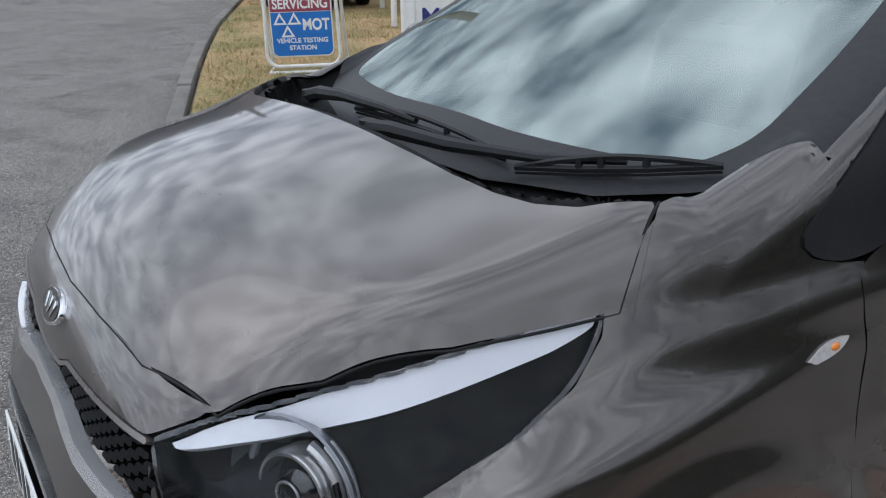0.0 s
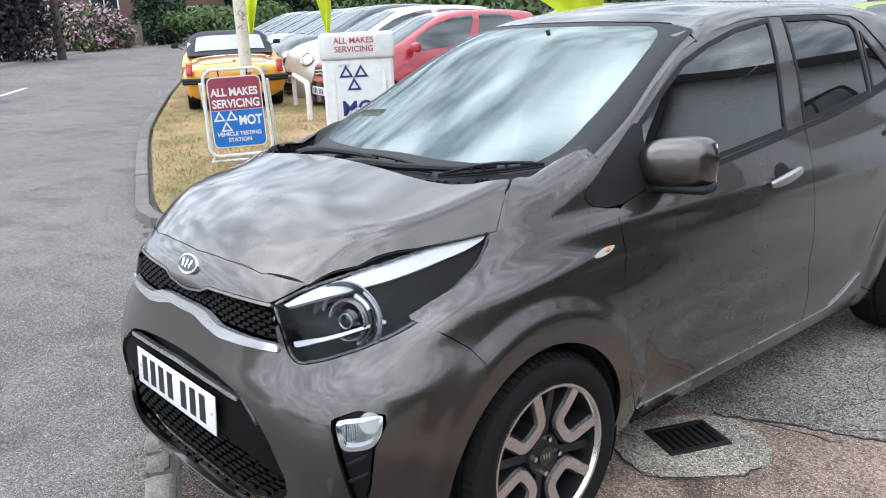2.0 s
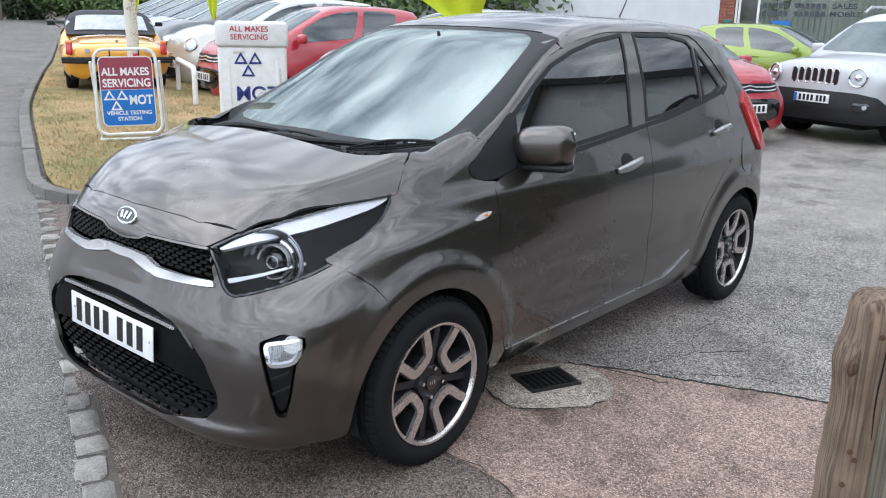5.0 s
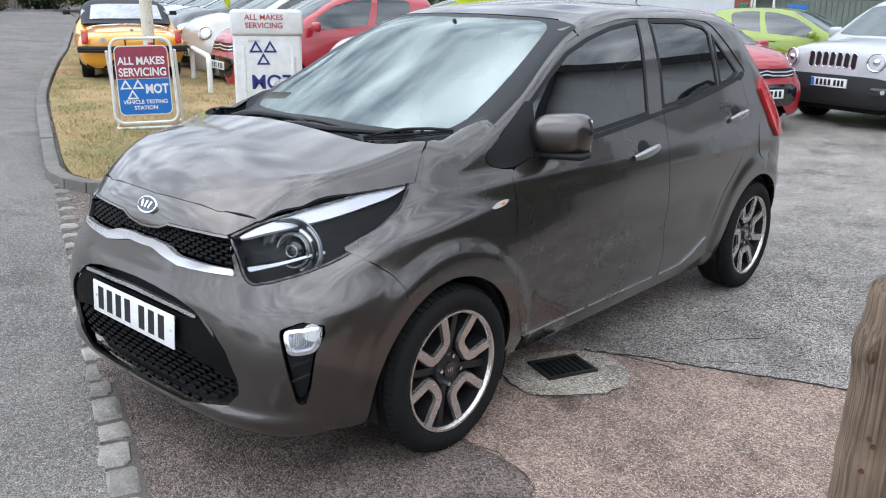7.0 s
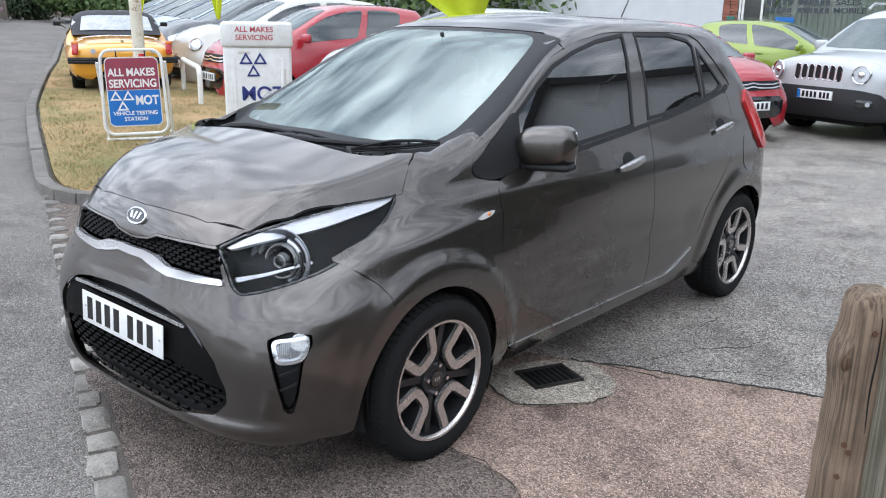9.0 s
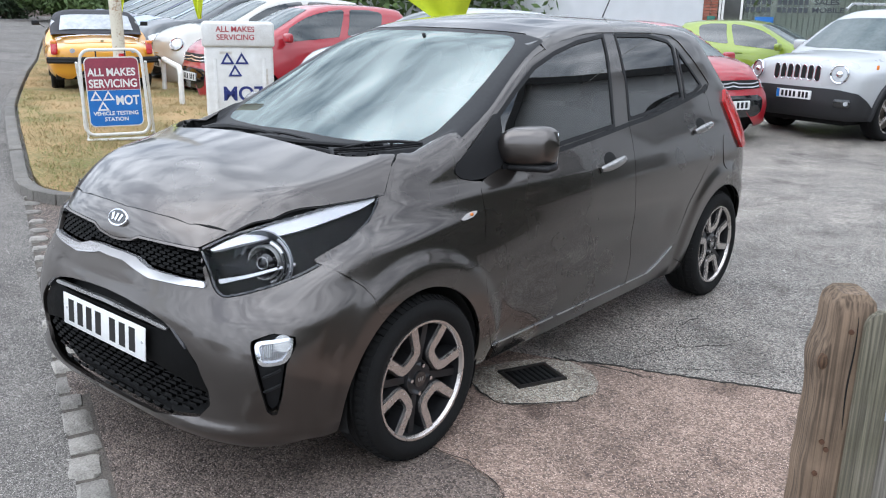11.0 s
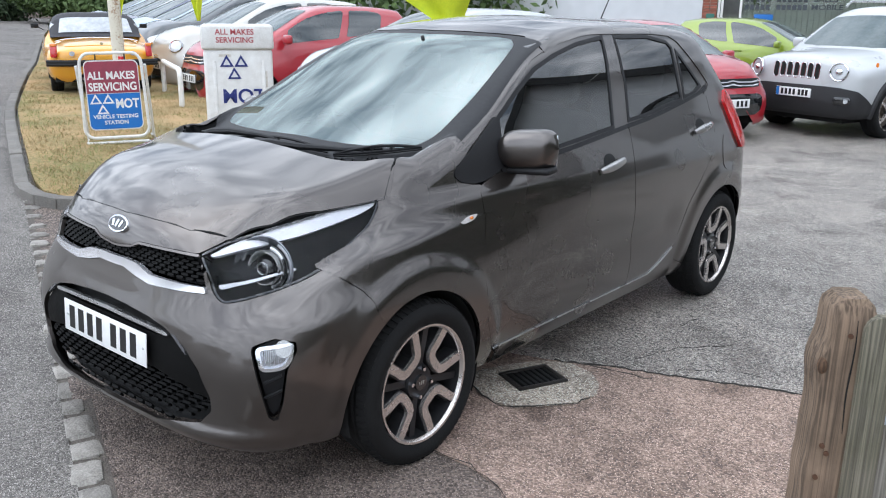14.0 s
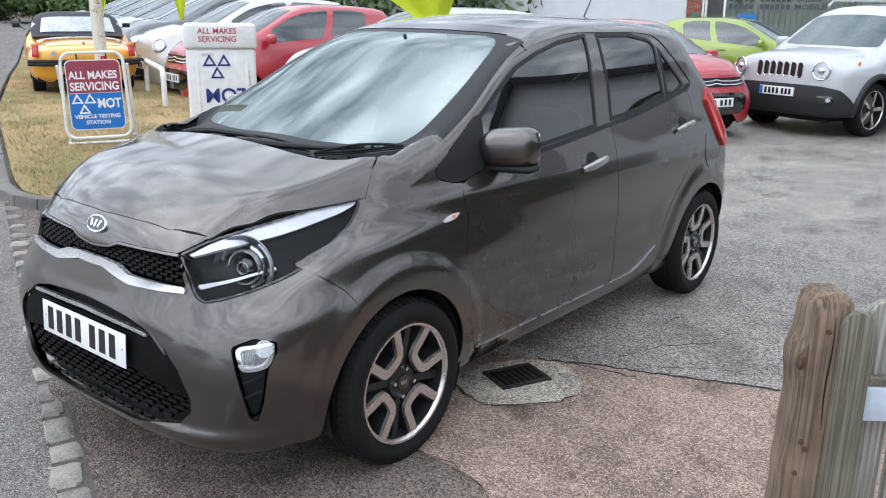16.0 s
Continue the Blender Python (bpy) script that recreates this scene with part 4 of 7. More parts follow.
def wheel(parent, m, r=0.290, width=0.185, rim=0.214, fancy=True, turn=0.0):
    """A wheel with its tyre, alloy rim with four looped spokes, hub and brake disc; its face looks along z."""
    hub = new("wheel")
    hub.parent, hub.matrix_basis = parent, m
    w = width / 2
    bm = bmesh.new()
    lathe(bm, [(rim - .004, w - .012), (rim + .006, w - .002), (rim + .03, w + .004), (r - .035, w + .004), (r - .014, w - .006), (r - .003, w - .024), (r, w - .05), (r - .006, w - .054), (r - .006, w - .060), (r, w - .064), (r, .004), (r - .006, 0), (r, -.004), (r, -w + .05), (r - .003, -w + .024), (r - .014, -w + .006), (rim, -w), (rim - .012, -w + .02), (rim - .018, 0)], 72)
    if fancy:
        # shoulder blocks of the tread
        for k in range(72):
            a = 360 / 72 * k
            box(bm, (.007, .014, .030), pose(0, 0, 0, 0, 0, a) @ pose(r - .0035, 0, w - .026, 0, -22, 0))
    part("tyre", bm, RUBBER, hub)
    bm = bmesh.new()
    lathe(bm, [(rim - .001, w - .010), (rim - .002, w - .003), (rim - .010, w - .004), (rim - .014, w - .010), (rim - .016, w - .016)], 72)
    rim_ob = part("rim", bm, ALLOY, hub)
    bm = bmesh.new()
    lathe(bm, [(rim - .013, w - .012), (rim - .020, w - .05), (rim - .024, -w + .02), (rim - .018, -w + .015), (rim - .012, -w + .02)], 72)
    part("barrel", bm, ALLOY_DARK, rim_ob)
    bm = bmesh.new()
    cyl(bm, rim - .045, rim - .045, .012, pose(0, 0, w - .110), 48)
    cyl(bm, .075, .07, .05, pose(0, 0, w - .085), 32)
    part("brake_disc", bm, STEEL, hub)
    bm = bmesh.new()
    cyl(bm, rim - .022, rim - .022, .004, pose(0, 0, -w + .03), 48)
    part("back_plate", bm, BLACK_VOID, hub)
    face = w - .012
    if fancy:
        for k in range(4):
            a0 = radians(turn + 90 * k)
            half = ((.086, 0.0), (.087, .024), (.094, .041), (.111, .051), (.138, .058), (.165, .067), (rim - .020, .076), (rim - .008, .082))
            spine = [(q, -w2) for q, w2 in half[:0:-1]] + list(half)
            loop = []
            for (r0, o0), (r1, o1) in zip(spine, spine[1:]):
                for k2 in range(4):
                    rad, off = r0 + (r1 - r0) * k2 / 4, o0 + (o1 - o0) * k2 / 4
                    loop.append(Vector((rad * math.cos(a0) - off * math.sin(a0), rad * math.sin(a0) + off * math.cos(a0), face - .014 * (1 - (rad - .06) / (rim - .06)) ** 1.5)))
            rad, off = spine[-1]
            loop.append(Vector((rad * math.cos(a0) - off * math.sin(a0), rad * math.sin(a0) + off * math.cos(a0), face)))
            bm = bmesh.new()
            ribbon(bm, loop, .0152, .016)
            part("spoke", bm, ALLOY, hub, "machined silver spoke loop", angle=50)
            bm = bmesh.new()
            ribbon(bm, [p * .985 - Vector((0, 0, .010)) for p in loop], .0200, .05)
            part("spoke_back", bm, ALLOY_DARK, hub, angle=50)
            # dark arm between two loops, from a wheel nut to the rim
            a1 = a0 + radians(45)
            bm = bmesh.new()
            arm = [Vector((q * math.cos(a1), q * math.sin(a1), face - .020 - .012 * (1 - q / rim))) for q in (.03, .06, .10, .14, rim - .018)]
            ribbon(bm, arm, .013, .03, 1.4)
            part("spoke_web", bm, ALLOY_DARK, hub)
        bm = bmesh.new()
        cyl(bm, .070, .058, .03, pose(0, 0, face - .034), 40)
        part("hub", bm, ALLOY_DARK, hub)
        bm = bmesh.new()
        cyl(bm, .029, .027, .012, pose(0, 0, face - .016), 32)
        cap = part("centre_cap", bm, BLACK_GLOSS, hub)
        bm = bmesh.new()
        for i in (-1, 0, 1):
            box(bm, (.013, .0045, .001), pose(0, .010 * i, face - .0095, 0, 0, -12 * i))
        part("badge", bm, SATIN, cap)
        for k in range(4):
            bm = bmesh.new()
            a = radians(turn + 45 + 90 * k)
            cyl(bm, .0085, .0075, .016, pose(.049 * math.cos(a), .049 * math.sin(a), face - .012), 6)
            part("wheel_nut", bm, CHROME, hub)
    else:
        for k in range(5):
            bm = bmesh.new()
            box(bm, (rim - .05, .045, .03), pose(0, 0, 0, 0, 0, 72 * k + turn) @ pose(rim / 2 + .005, 0, w - .03), .008)
            part("spoke", bm, ALLOY, hub)
        bm = bmesh.new()
        cyl(bm, .06, .05, .03, pose(0, 0, w - .03), 24)
        part("hub", bm, ALLOY_DARK, hub)
    return hub


def build_hatchback():
    s = HATCH
    car = empty("hatchback_car", None, "grey-brown metallic five-door hatchback parked on the forecourt", "car")
    lamp = loop_of(LAMP, (0, 5))
    fog_r = loop_of(FOG_RECESS)
    grille = loop_of(both(GRILLE_TOP + CHROME_LOW))
    intake = loop_of(both(INTAKE))
    arch = arches(s)
    # painted panels
    panel(s, "bonnet", HOOD, "top", PAINT, car, step=.0075, gap=.0022)
    edge = HOOD[8::-1]
    edge = edge + [(-x, y) for x, y in edge[-2::-1]]
    bm = bmesh.new()
    fine = [np.array(a) + (np.array(b) - np.array(a)) * k / 5 for a, b in zip(edge, edge[1:]) for k in range(5)]
    tube(bm, [spot(s, "top", x, y, -.0018)[0] for x, y in fine], .0024, 6)
    part("bonnet_joint", bm, BLACK_VOID, car, "dark shut line round the bonnet")
    bumper = both([(0, .878), (.236, .875), (.453, .866), (.656, .854), (.798, .826), (.997, .761), (1.067, .721), (1.13, .683), (1.177, .636), (1.306, .597), (1.3, .186), (.899, .215), (.5, .186), (0, .186)])
    panel(s, "front_bumper", bumper, "front", PAINT, car, holes=(lamp, mirrored(lamp), fog_r, mirrored(fog_r), grille, intake), also=arch, step=.011)
    wing = [(-.373, .769), (-.306, .721), (-.26, .683), (-.229, .636), (-.201, .45), (.2, .45), (.3, .215), (.41, .215), (.415, .277), (.396, .3), (.345, .42), (.324, .546), (.334, .691), (.361, .787), (.356, .888), (.379, .917), (.328, .923), (.272, .938), (.25, .963), (.27, .99), (.38, 1.056), (.346, 1.088), (.3, 1.1), (.2, 1.075), (.098, 1.053), (.047, 1.033), (-.026, .988), (-.041, .966), (-.066, .944), (-.087, .9), (-.142, .851), (-.222, .815), (-.306, .792)]
    panel(s, "front_wing", wing, "side", PAINT, car, also=lambda x, y, z: np.minimum(np.minimum(arch(x, y, z), x - .575), np.where(y > .07, s.top(x, y) - z - .012, 9.0)), mirror=True, step=.008)
    panel(s, "wing_top", [(.608, .052), (.602, .12), (.606, .20), (.618, .27), (.632, .335), (.70, .335), (.72, .05), (.665, -.045)], "top", PAINT, car, also=lambda x, y, z: .045 - (s.top(x, y) - z), mirror=True, step=.006, gap=.001, lift=.0008, rim=.006)
    panel(s, "front_door", FRONT_DOOR, "side", PAINT, car, mirror=True, sharp=(0, 9, 12))
    panel(s, "rear_door", REAR_DOOR, "side", PAINT, car, mirror=True, sharp=(0, 3, 14), also=arch)
    panel(s, "sill", [(.476, .158), (2.06, .2), (2.06, .25), (1.94, .3), (1.883, .377), (1.767, .311), (1.68, .279), (1.462, .277), (.43, .277)], "side", PAINT, car, mirror=True, also=arch, lift=.004, gap=.0005)
    # thin bright strip in satin silver along the lower door edges
    panel(s, "door_hem", [(.405, .288), (.43, .277), (1.462, .277), (1.68, .279), (1.767, .311), (1.884, .378), (1.878, .384), (1.758, .319), (1.675, .287), (1.462, .284), (.43, .284), (.41, .292)], "side", SATIN, car, "thin satin silver hem along the door bottoms", mirror=True, lift=.005, rim=.004, step=.004, gap=.0008)
    quarter = [(2.398, 1.15), (2.35, 1.118), (2.297, 1.112), (2.330, 1.09), (2.318, 1.028), (2.313, .929), (2.223, .795), (2.127, .706), (1.993, .580), (1.934, .472), (1.883, .377), (1.94, .30), (2.06, .25), (2.3, .2), (2.90, .2), (2.90, .80), (2.85, 1.2), (2.60, 1.50), (2.2, 1.50), (2.111, 1.411), (2.218, 1.363), (2.31, 1.268)]
    panel(s, "rear_quarter", quarter, "side", PAINT, car, mirror=True, also=lambda x, y, z: np.minimum(arch(x, y, z), x - .45))
    panel(s, "tailgate", both([(0, .20), (.50, .20), (.95, .20), (.95, 1.45), (0, 1.45)]), "rear", PAINT, car, step=.03)
    panel(s, "roof", both([(0, .962), (.25, .978), (.44, 1.010), (.465, .984), (.60, .984), (.60, 1.1), (.60, 1.5), (.60, 2.3), (.52, 2.62), (0, 2.70)]), "top", PAINT, car, also=lambda x, y, z: .024 - (s.top(x, y) - z), step=.012)
    rail = [(.288, 1.083), (.341, 1.064), (.38, 1.056), (.529, 1.145), (.681, 1.232), (.892, 1.328), (1.102, 1.389), (1.37, 1.43), (1.6, 1.442), (1.8, 1.441), (2.111, 1.411), (2.25, 1.55), (1.2, 1.55), (.9, 1.55), (.6, 1.4), (.3, 1.2)]
    panel(s, "roof_rail", rail, "side", PAINT, car, mirror=True, gap=.001, also=lambda x, y, z: np.minimum(s.top(x, y) - z - .0030, np.where(y > .98, s.top(x, y) - z - .014, 9.0)), step=.008, lift=-.001)
    # glass and its dark borders
    panel(s, "windscreen", CLEAR, "top", GLASS, car, "laminated windscreen reflecting broken cloud", lift=.0005, rim=0, step=.012, gap=0, sharp=(0,))
    panel(s, "door_frame", FRAME, "side", PAINT, car, "painted door frames and pillars", holes=(loop_of(FRONT_GLASS), loop_of(REAR_GLASS), loop_of(QUARTER_GLASS)), lift=-.004, mirror=True, gap=0, step=.010)
    for glazed in (FRONT_GLASS, REAR_GLASS, QUARTER_GLASS):
        ring = loop_of(glazed)
        panel(s, "window_seal", glazed, "side", BLACK_PLASTIC, car, "black window seal", holes=(shrink(ring, .016, 1.0),), lift=-.0015, rim=.006, mirror=True, gap=0, step=.007)
    panel(s, "front_window", FRONT_GLASS, "side", SIDE_GLASS, car, lift=-.006, rim=0, mirror=True, gap=0)
    panel(s, "rear_window", REAR_GLASS, "side", SIDE_GLASS, car, lift=-.006, rim=0, mirror=True, gap=0)
    panel(s, "quarter_window", QUARTER_GLASS, "side", SIDE_GLASS, car, lift=-.006, rim=0, mirror=True, gap=0)
    panel(s, "mirror_sail", SAIL, "side", BLACK_PLASTIC, car, "black plastic mirror base", lift=.004, mirror=True, sharp=(0, 2, 8))
    low = [(.497, .946), (.70, .960), (.902, .974), (1.18, .996), (1.447, 1.018), (1.627, 1.030), (1.85, 1.054), (2.05, 1.078), (2.20, 1.098), (2.297, 1.113), (2.36, 1.135)]
    panel(s, "belt_strip", [(y, z - .004) for y, z in low] + [(y, z + .014) for y, z in low[::-1]], "side", BLACK_PLASTIC, car, "black waist strip under the windows", lift=.004, rim=.008, step=.006, mirror=True, gap=0)
    inner_fittings(s, car)
    front_fittings(s, car, lamp)
    side_fittings(s, car)
    return car


def spot(s, way, u, v, lift=0.0):
    """A place on the surface, and the way out of it."""
    p, ok = s.place(np.array([u], float), np.array([v], float), way)
    n = s.normal(p)
    return Vector(p[0] + n[0] * lift), Vector(n[0])


def out_pose(p, n, up=(0, 0, 1), turn=0.0):
    """A pose at p whose z looks along n and whose y is as upright as it can be."""
    z = Vector(n).normalized()
    x = Vector(up).cross(z).normalized()
    y = z.cross(x)
    m = Matrix((x, y, z)).transposed().to_4x4()
    return Matrix.Translation(p) @ m @ pose(0, 0, 0, 0, 0, turn)


def shrink(loop, d, squeeze=0.7):
    """An outline moved inwards by about d."""
    c = np.array(loop)
    e = np.roll(c, -1, 0) - np.roll(c, 1, 0)
    n = np.stack([-e[:, 1], e[:, 0]], 1)
    n /= np.linalg.norm(n, axis=1, keepdims=True) + 1e-12
    area = (c[:, 0] * np.roll(c[:, 1], -1) - np.roll(c[:, 0], -1) * c[:, 1]).sum()
    return c + n * d * (1 if area > 0 else -1) * np.array([1 / squeeze, 1])


def inner_fittings(s, car):
    """What closes the body from within and what shows through its glass."""
    belt = lambda y: .915 + .07 * (y - .4)
    zs = np.linspace(s.floor, .9, 30)
    ys, ang = np.linspace(-.69, 2.85, 110), np.linspace(-.7, math.pi + .7, 60)
    Y, A = (a.ravel() for a in np.meshgrid(ys, ang, indexing="ij"))
    o = np.stack([np.zeros_like(Y), Y, np.full_like(Y, .55)], 1)
    d = np.stack([np.cos(A), np.zeros_like(Y), np.sin(A)], 1)
    P, ok = s.solve(o + d * 1.6, -d, 0, 1.6, 90)
    P = np.where(ok[:, None], P - s.normal(P) * .028, o)
    f = np.where(ok, P[:, 2] - .16, -1)
    f = np.minimum(f, np.where(P[:, 1] < .02, 9, belt(P[:, 1]) - P[:, 2]))
    f = np.minimum(f, np.where(P[:, 1] < -.42, .02 * 0 - 1, 9))
    for cy, cz in s.wheels:
        f = np.minimum(f, np.maximum(np.hypot(P[:, 1] - cy, P[:, 2] - cz) - s.arch - .005, .50 - np.abs(P[:, 0])))
    verts, faces = clip_grid(P.reshape(len(ys), len(ang), 3), f.reshape(len(ys), len(ang)))
    mesh_part("inner_body", verts, faces, BLACK_VOID, car)
    bm = bmesh.new()
    box(bm, (1.30, 2.9, .03), pose(0, 1.15, .175))
    part("underbody", bm, BLACK_VOID, car)
    bm = bmesh.new()
    box(bm, (1.02, .10, .36), pose(0, -.46, .42))
    box(bm, (1.06, .06, .16), pose(0, -.42, .70))
    part("radiator", bm, BLACK_VOID, car)
    for cy, cz in s.wheels:
        for sx in (-1, 1):
            bm = bmesh.new()
            arc = [radians(a) for a in range(-25, 206, 11)]
            for x0, x1 in ((.46, .755),):
                ring = [[bm.verts.new((sx * x, cy + (s.arch - .004) * math.cos(a), cz + (s.arch - .004) * math.sin(a))) for a in arc] for x in (x0, x1)]
                for i in range(len(arc) - 1):
                    bm.faces.new((ring[0][i], ring[0][i + 1], ring[1][i + 1], ring[1][i]))
                bm.faces.new(ring[0])
            part("wheel_liner", bm, BLACK_VOID, car)
    panel(s, "headlining", both([(0, 1.02), (.40, 1.06), (.46, 1.5), (.44, 2.4), (0, 2.5)]), "top", surface("pale_headlining", (.35, .34, .32), .9), car, lift=-.035, rim=0, step=.05)
    bm = bmesh.new()
    box(bm, (1.30, .50, .16), pose(0, .42, .875, 12, 0, 0), .05, 4)
    box(bm, (.34, .10, .07), pose(-.36, .60, .955, 10, 0, 0), .03, 3)
    part("dashboard", bm, INTERIOR, car)
    wheel_m = pose(-.36, .72, .93, -62, 0, 0)
    bm = bmesh.new()
    tube(bm, [(.178 * math.cos(a), .178 * math.sin(a), 0) for a in np.linspace(0, 2 * math.pi, 40, endpoint=False)], .015, 10, True)
    for a in (0, 180, 270):
        box(bm, (.16, .03, .018), pose(0, 0, 0, 0, 0, a) @ pose(.09, 0, -.005), .006)
    box(bm, (.14, .12, .05), pose(0, 0, -.01), .02)
    bmesh.ops.transform(bm, matrix=wheel_m, verts=bm.verts)
    part("steering_wheel", bm, INTERIOR, car)
    for sx in (-.36, .36):
        for y0, w in ((1.22, .46), (2.05, .50)):
            bm = bmesh.new()
            box(bm, (w, .16, .58), pose(sx, y0 + .08, .80, -14, 0, 0), .06, 4)
            box(bm, (w, .50, .14), pose(sx, y0 - .22, .52, 6, 0, 0), .05, 4)
            part("seat", bm, SEAT, car)
            bm = bmesh.new()
            box(bm, (.25, .09, .17), pose(sx, y0 + .17, 1.19, -10, 0, 0), .04, 4)
            part("headrest", bm, SEAT, car)
    bm = bmesh.new()
    box(bm, (.21, .025, .065), pose(0, .86, 1.30, -10, 0, 0), .012, 3)
    cyl(bm, .008, .008, .09, pose(0, .88, 1.36, 20, 0, 0), 10)
    part("rear_view_mirror", bm, INTERIOR, car)
    for sx in (-.34, .34):
        bm = bmesh.new()
        box(bm, (.36, .16, .012), pose(sx, 1.0, 1.385, 12, 0, 0), .005)
        part("sun_visor", bm, surface("grey_visor", (.22, .22, .22), .9), car)


def front_fittings(s, car, lamp):
    for side in (1, -1):
        flip = (lambda pts: pts) if side == 1 else (lambda pts: [(-a, z) for a, z in pts])
        base = new("headlamp")
        base.parent = car
        base["label"] = "clear swept-back headlamp with chrome running light"
        out = flip(LAMP)
        inner = shrink(smooth_loop(out, 6, (0, 5)), .008)
        panel(s, "housing", out, "front", BLACK_VOID, base, lift=-.060, rim=0, sharp=(0, 5), step=.014)
        panel(s, "frame", out, "front", BLACK_GLOSS, base, holes=(inner,), lift=-.003, rim=.055, sharp=(0, 5), step=.006, gap=.001)
        panel(s, "cover", out, "front", LENS, base, lift=-.0005, rim=0, sharp=(0, 5), step=.012)
        panel(s, "running_light", flip([(0.556, 0.804), (0.659, 0.842), (0.746, 0.861), (0.93, 0.895), (1.152, 0.915), (1.302, 0.933), (1.29, 0.913), (1.21, 0.893), (1.114, 0.879), (0.967, 0.859), (0.82, 0.841), (0.684, 0.824), (0.585, 0.805)]), "front", RUNNING, base, "silver-white running light strip", lift=-.012, rim=.012, step=.007, gap=0, sharp=(0, 5))
        panel(s, "lower_strip", flip([(.608, .723), (.706, .742), (.802, .757), (.892, .769), (.892, .762), (.802, .75), (.706, .732), (.618, .711)]), "front", RUNNING, base, "silver lower strip", lift=-.010, rim=.012, step=.005, gap=0, sharp=(0, 3, 4, 7))
        panel(s, "bezel", flip([(.593, .77), (.678, .809), (.799, .828), (.947, .843), (1.084, .857), (1.019, .792), (.93, .765), (.802, .762), (.678, .742), (.615, .73)]), "front", surface("lamp_inner_bezel", (.014, .015, .016), .5, .1, rough_var=.08, spec=.2), base, "dark inner bezel", lift=-.050, rim=.01, step=.012)
        p, n = spot(s, "front", side * .795, .792, -.052)
        m = out_pose(p, Vector((.42 * side, -1, .12)))
        bm = bmesh.new()
        lathe(bm, [(.040, .0), (.048, .030), (.052, .030), (.055, .024), (.050, -.015), (.040, -.02)], 36, m)
        part("projector_ring", bm, SATIN, base, "satin chrome projector ring")
        bm = bmesh.new()
        lathe(bm, [(.056, -.012), (.078, .004), (.098, .030), (.101, .028), (.081, -.002), (.058, -.018)], 40, m)
        part("reflector_bowl", bm, surface("lamp_dark_bowl", (.20, .21, .23), .28, .7), base, "grey reflector bowl")
        bm = bmesh.new()
        bmesh.ops.create_uvsphere(bm, u_segments=24, v_segments=12, radius=.040, matrix=m @ pose(0, 0, -.004))
        part("projector_lens", bm, BLACK_GLOSS, base, "dark glass projector lens")
        bm = bmesh.new()
        tube(bm, [m @ Vector((.018 * math.cos(a), .018 * math.sin(a), .034)) for a in np.linspace(0, 2 * math.pi, 20, endpoint=False)], .002, 6, True)
        part("lens_ring", bm, SATIN, base)
        for rad, lo, hi, thick, mat in ((.064, -70, 75, .008, SATIN), (.080, 120, 300, .006, surface("lamp_grey_reflector", (.38, .39, .41), .3, .6)), (.084, -65, 60, .007, surface("lamp_grey_reflector", (.38, .39, .41), .3, .6))):
            bm = bmesh.new()
            sgn = side
            tube(bm, [m @ Vector((sgn * rad * math.cos(radians(a)), rad * math.sin(radians(a)), .012)) for a in np.linspace(lo, hi, 20)], thick, 8)
            part("reflector", bm, mat, base)
        for i in range(3):
            bm = bmesh.new()
            a = radians(-15 + 17 * i)
            box(bm, (.004, .026, .012), m @ pose(side * .070 * math.cos(a), .070 * math.sin(a), .024, 0, 0, math.degrees(a) * side), .001)
            part("lamp_rib", bm, BLACK_GLOSS, base)
        for i in range(5):
            bm = bmesh.new()
            u = [spot(s, "front", side * (1.00 + .22 * t), .790 + .016 * i + .026 * t + .020 * t * t, -.030)[0] for t in np.linspace(.12 * i, 1, 6)]
            tube(bm, u, .0014, 6)
            part("lamp_fin", bm, SATIN, base)
    # grille
    grille = both(GRILLE_TOP + GRILLE_LOW)
    panel(s, "grille", grille, "front", BLACK_VOID, car, lift=-.035, rim=0, step=.02)
    panel(s, "grille_chrome", both(GRILLE_LOW[::-1] + CHROME_LOW), "front", BRIGHT_TRIM, car, "chrome strip under the grille", lift=.007, rim=.02, step=.006, gap=.0005)
    panel(s, "grille_trim", both(GRILLE_TOP[:1] + GRILLE_TOP[1:] + [(a, z - .007) for a, z in GRILLE_TOP[::-1]]), "front", surface("grille_trim_grey", (.22, .20, .19), .3, .5), car, "thin grey trim over the grille", lift=.002, rim=.012, step=.005, gap=0)

    def slats(name, outline, z0, z1, dz, da, length, deep, parent):
        loop = smooth_loop(outline, 3, range(len(outline)))
        bm = bmesh.new()
        row = 0
        z = z0
        while z < z1:
            a = -.62 + (da / 2 if row % 2 else 0)
            while a < .62:
                if inside(loop, np.array([a]), np.array([z]))[0] > .006:
                    p, n = spot(s, "front", a, z, deep)
                    m = out_pose(p, n)
                    prism(bm, [(-length / 2, -.0015), (-length / 2 + .005, -.0045), (length / 2 - .005, -.0045), (length / 2, -.0015), (length / 2 - .004, .004), (-length / 2 + .004, .004)], .016, m @ pose(0, 0, 0, -24, 0, 0))
                a += da
            z += dz
            row += 1
        ob = part(name, bm, MESH_BLACK, parent, "black honeycomb grille mesh", smooth=False)
        ob["kind"] = "stuff"

    slats("grille_mesh", grille, .728, .806, .0105, .050, .031, -.012, car)
    panel(s, "intake", both(INTAKE), "front", BLACK_VOID, car, lift=-.060, rim=0, step=.025)
    low = both([(0, .429), (.311, .426), (.463, .405), (.578, .379), (.59, .35), (.542, .306), (.341, .274), (0, .267)])
    slats("intake_mesh", low, .258, .43, .0165, .062, .040, -.020, car)
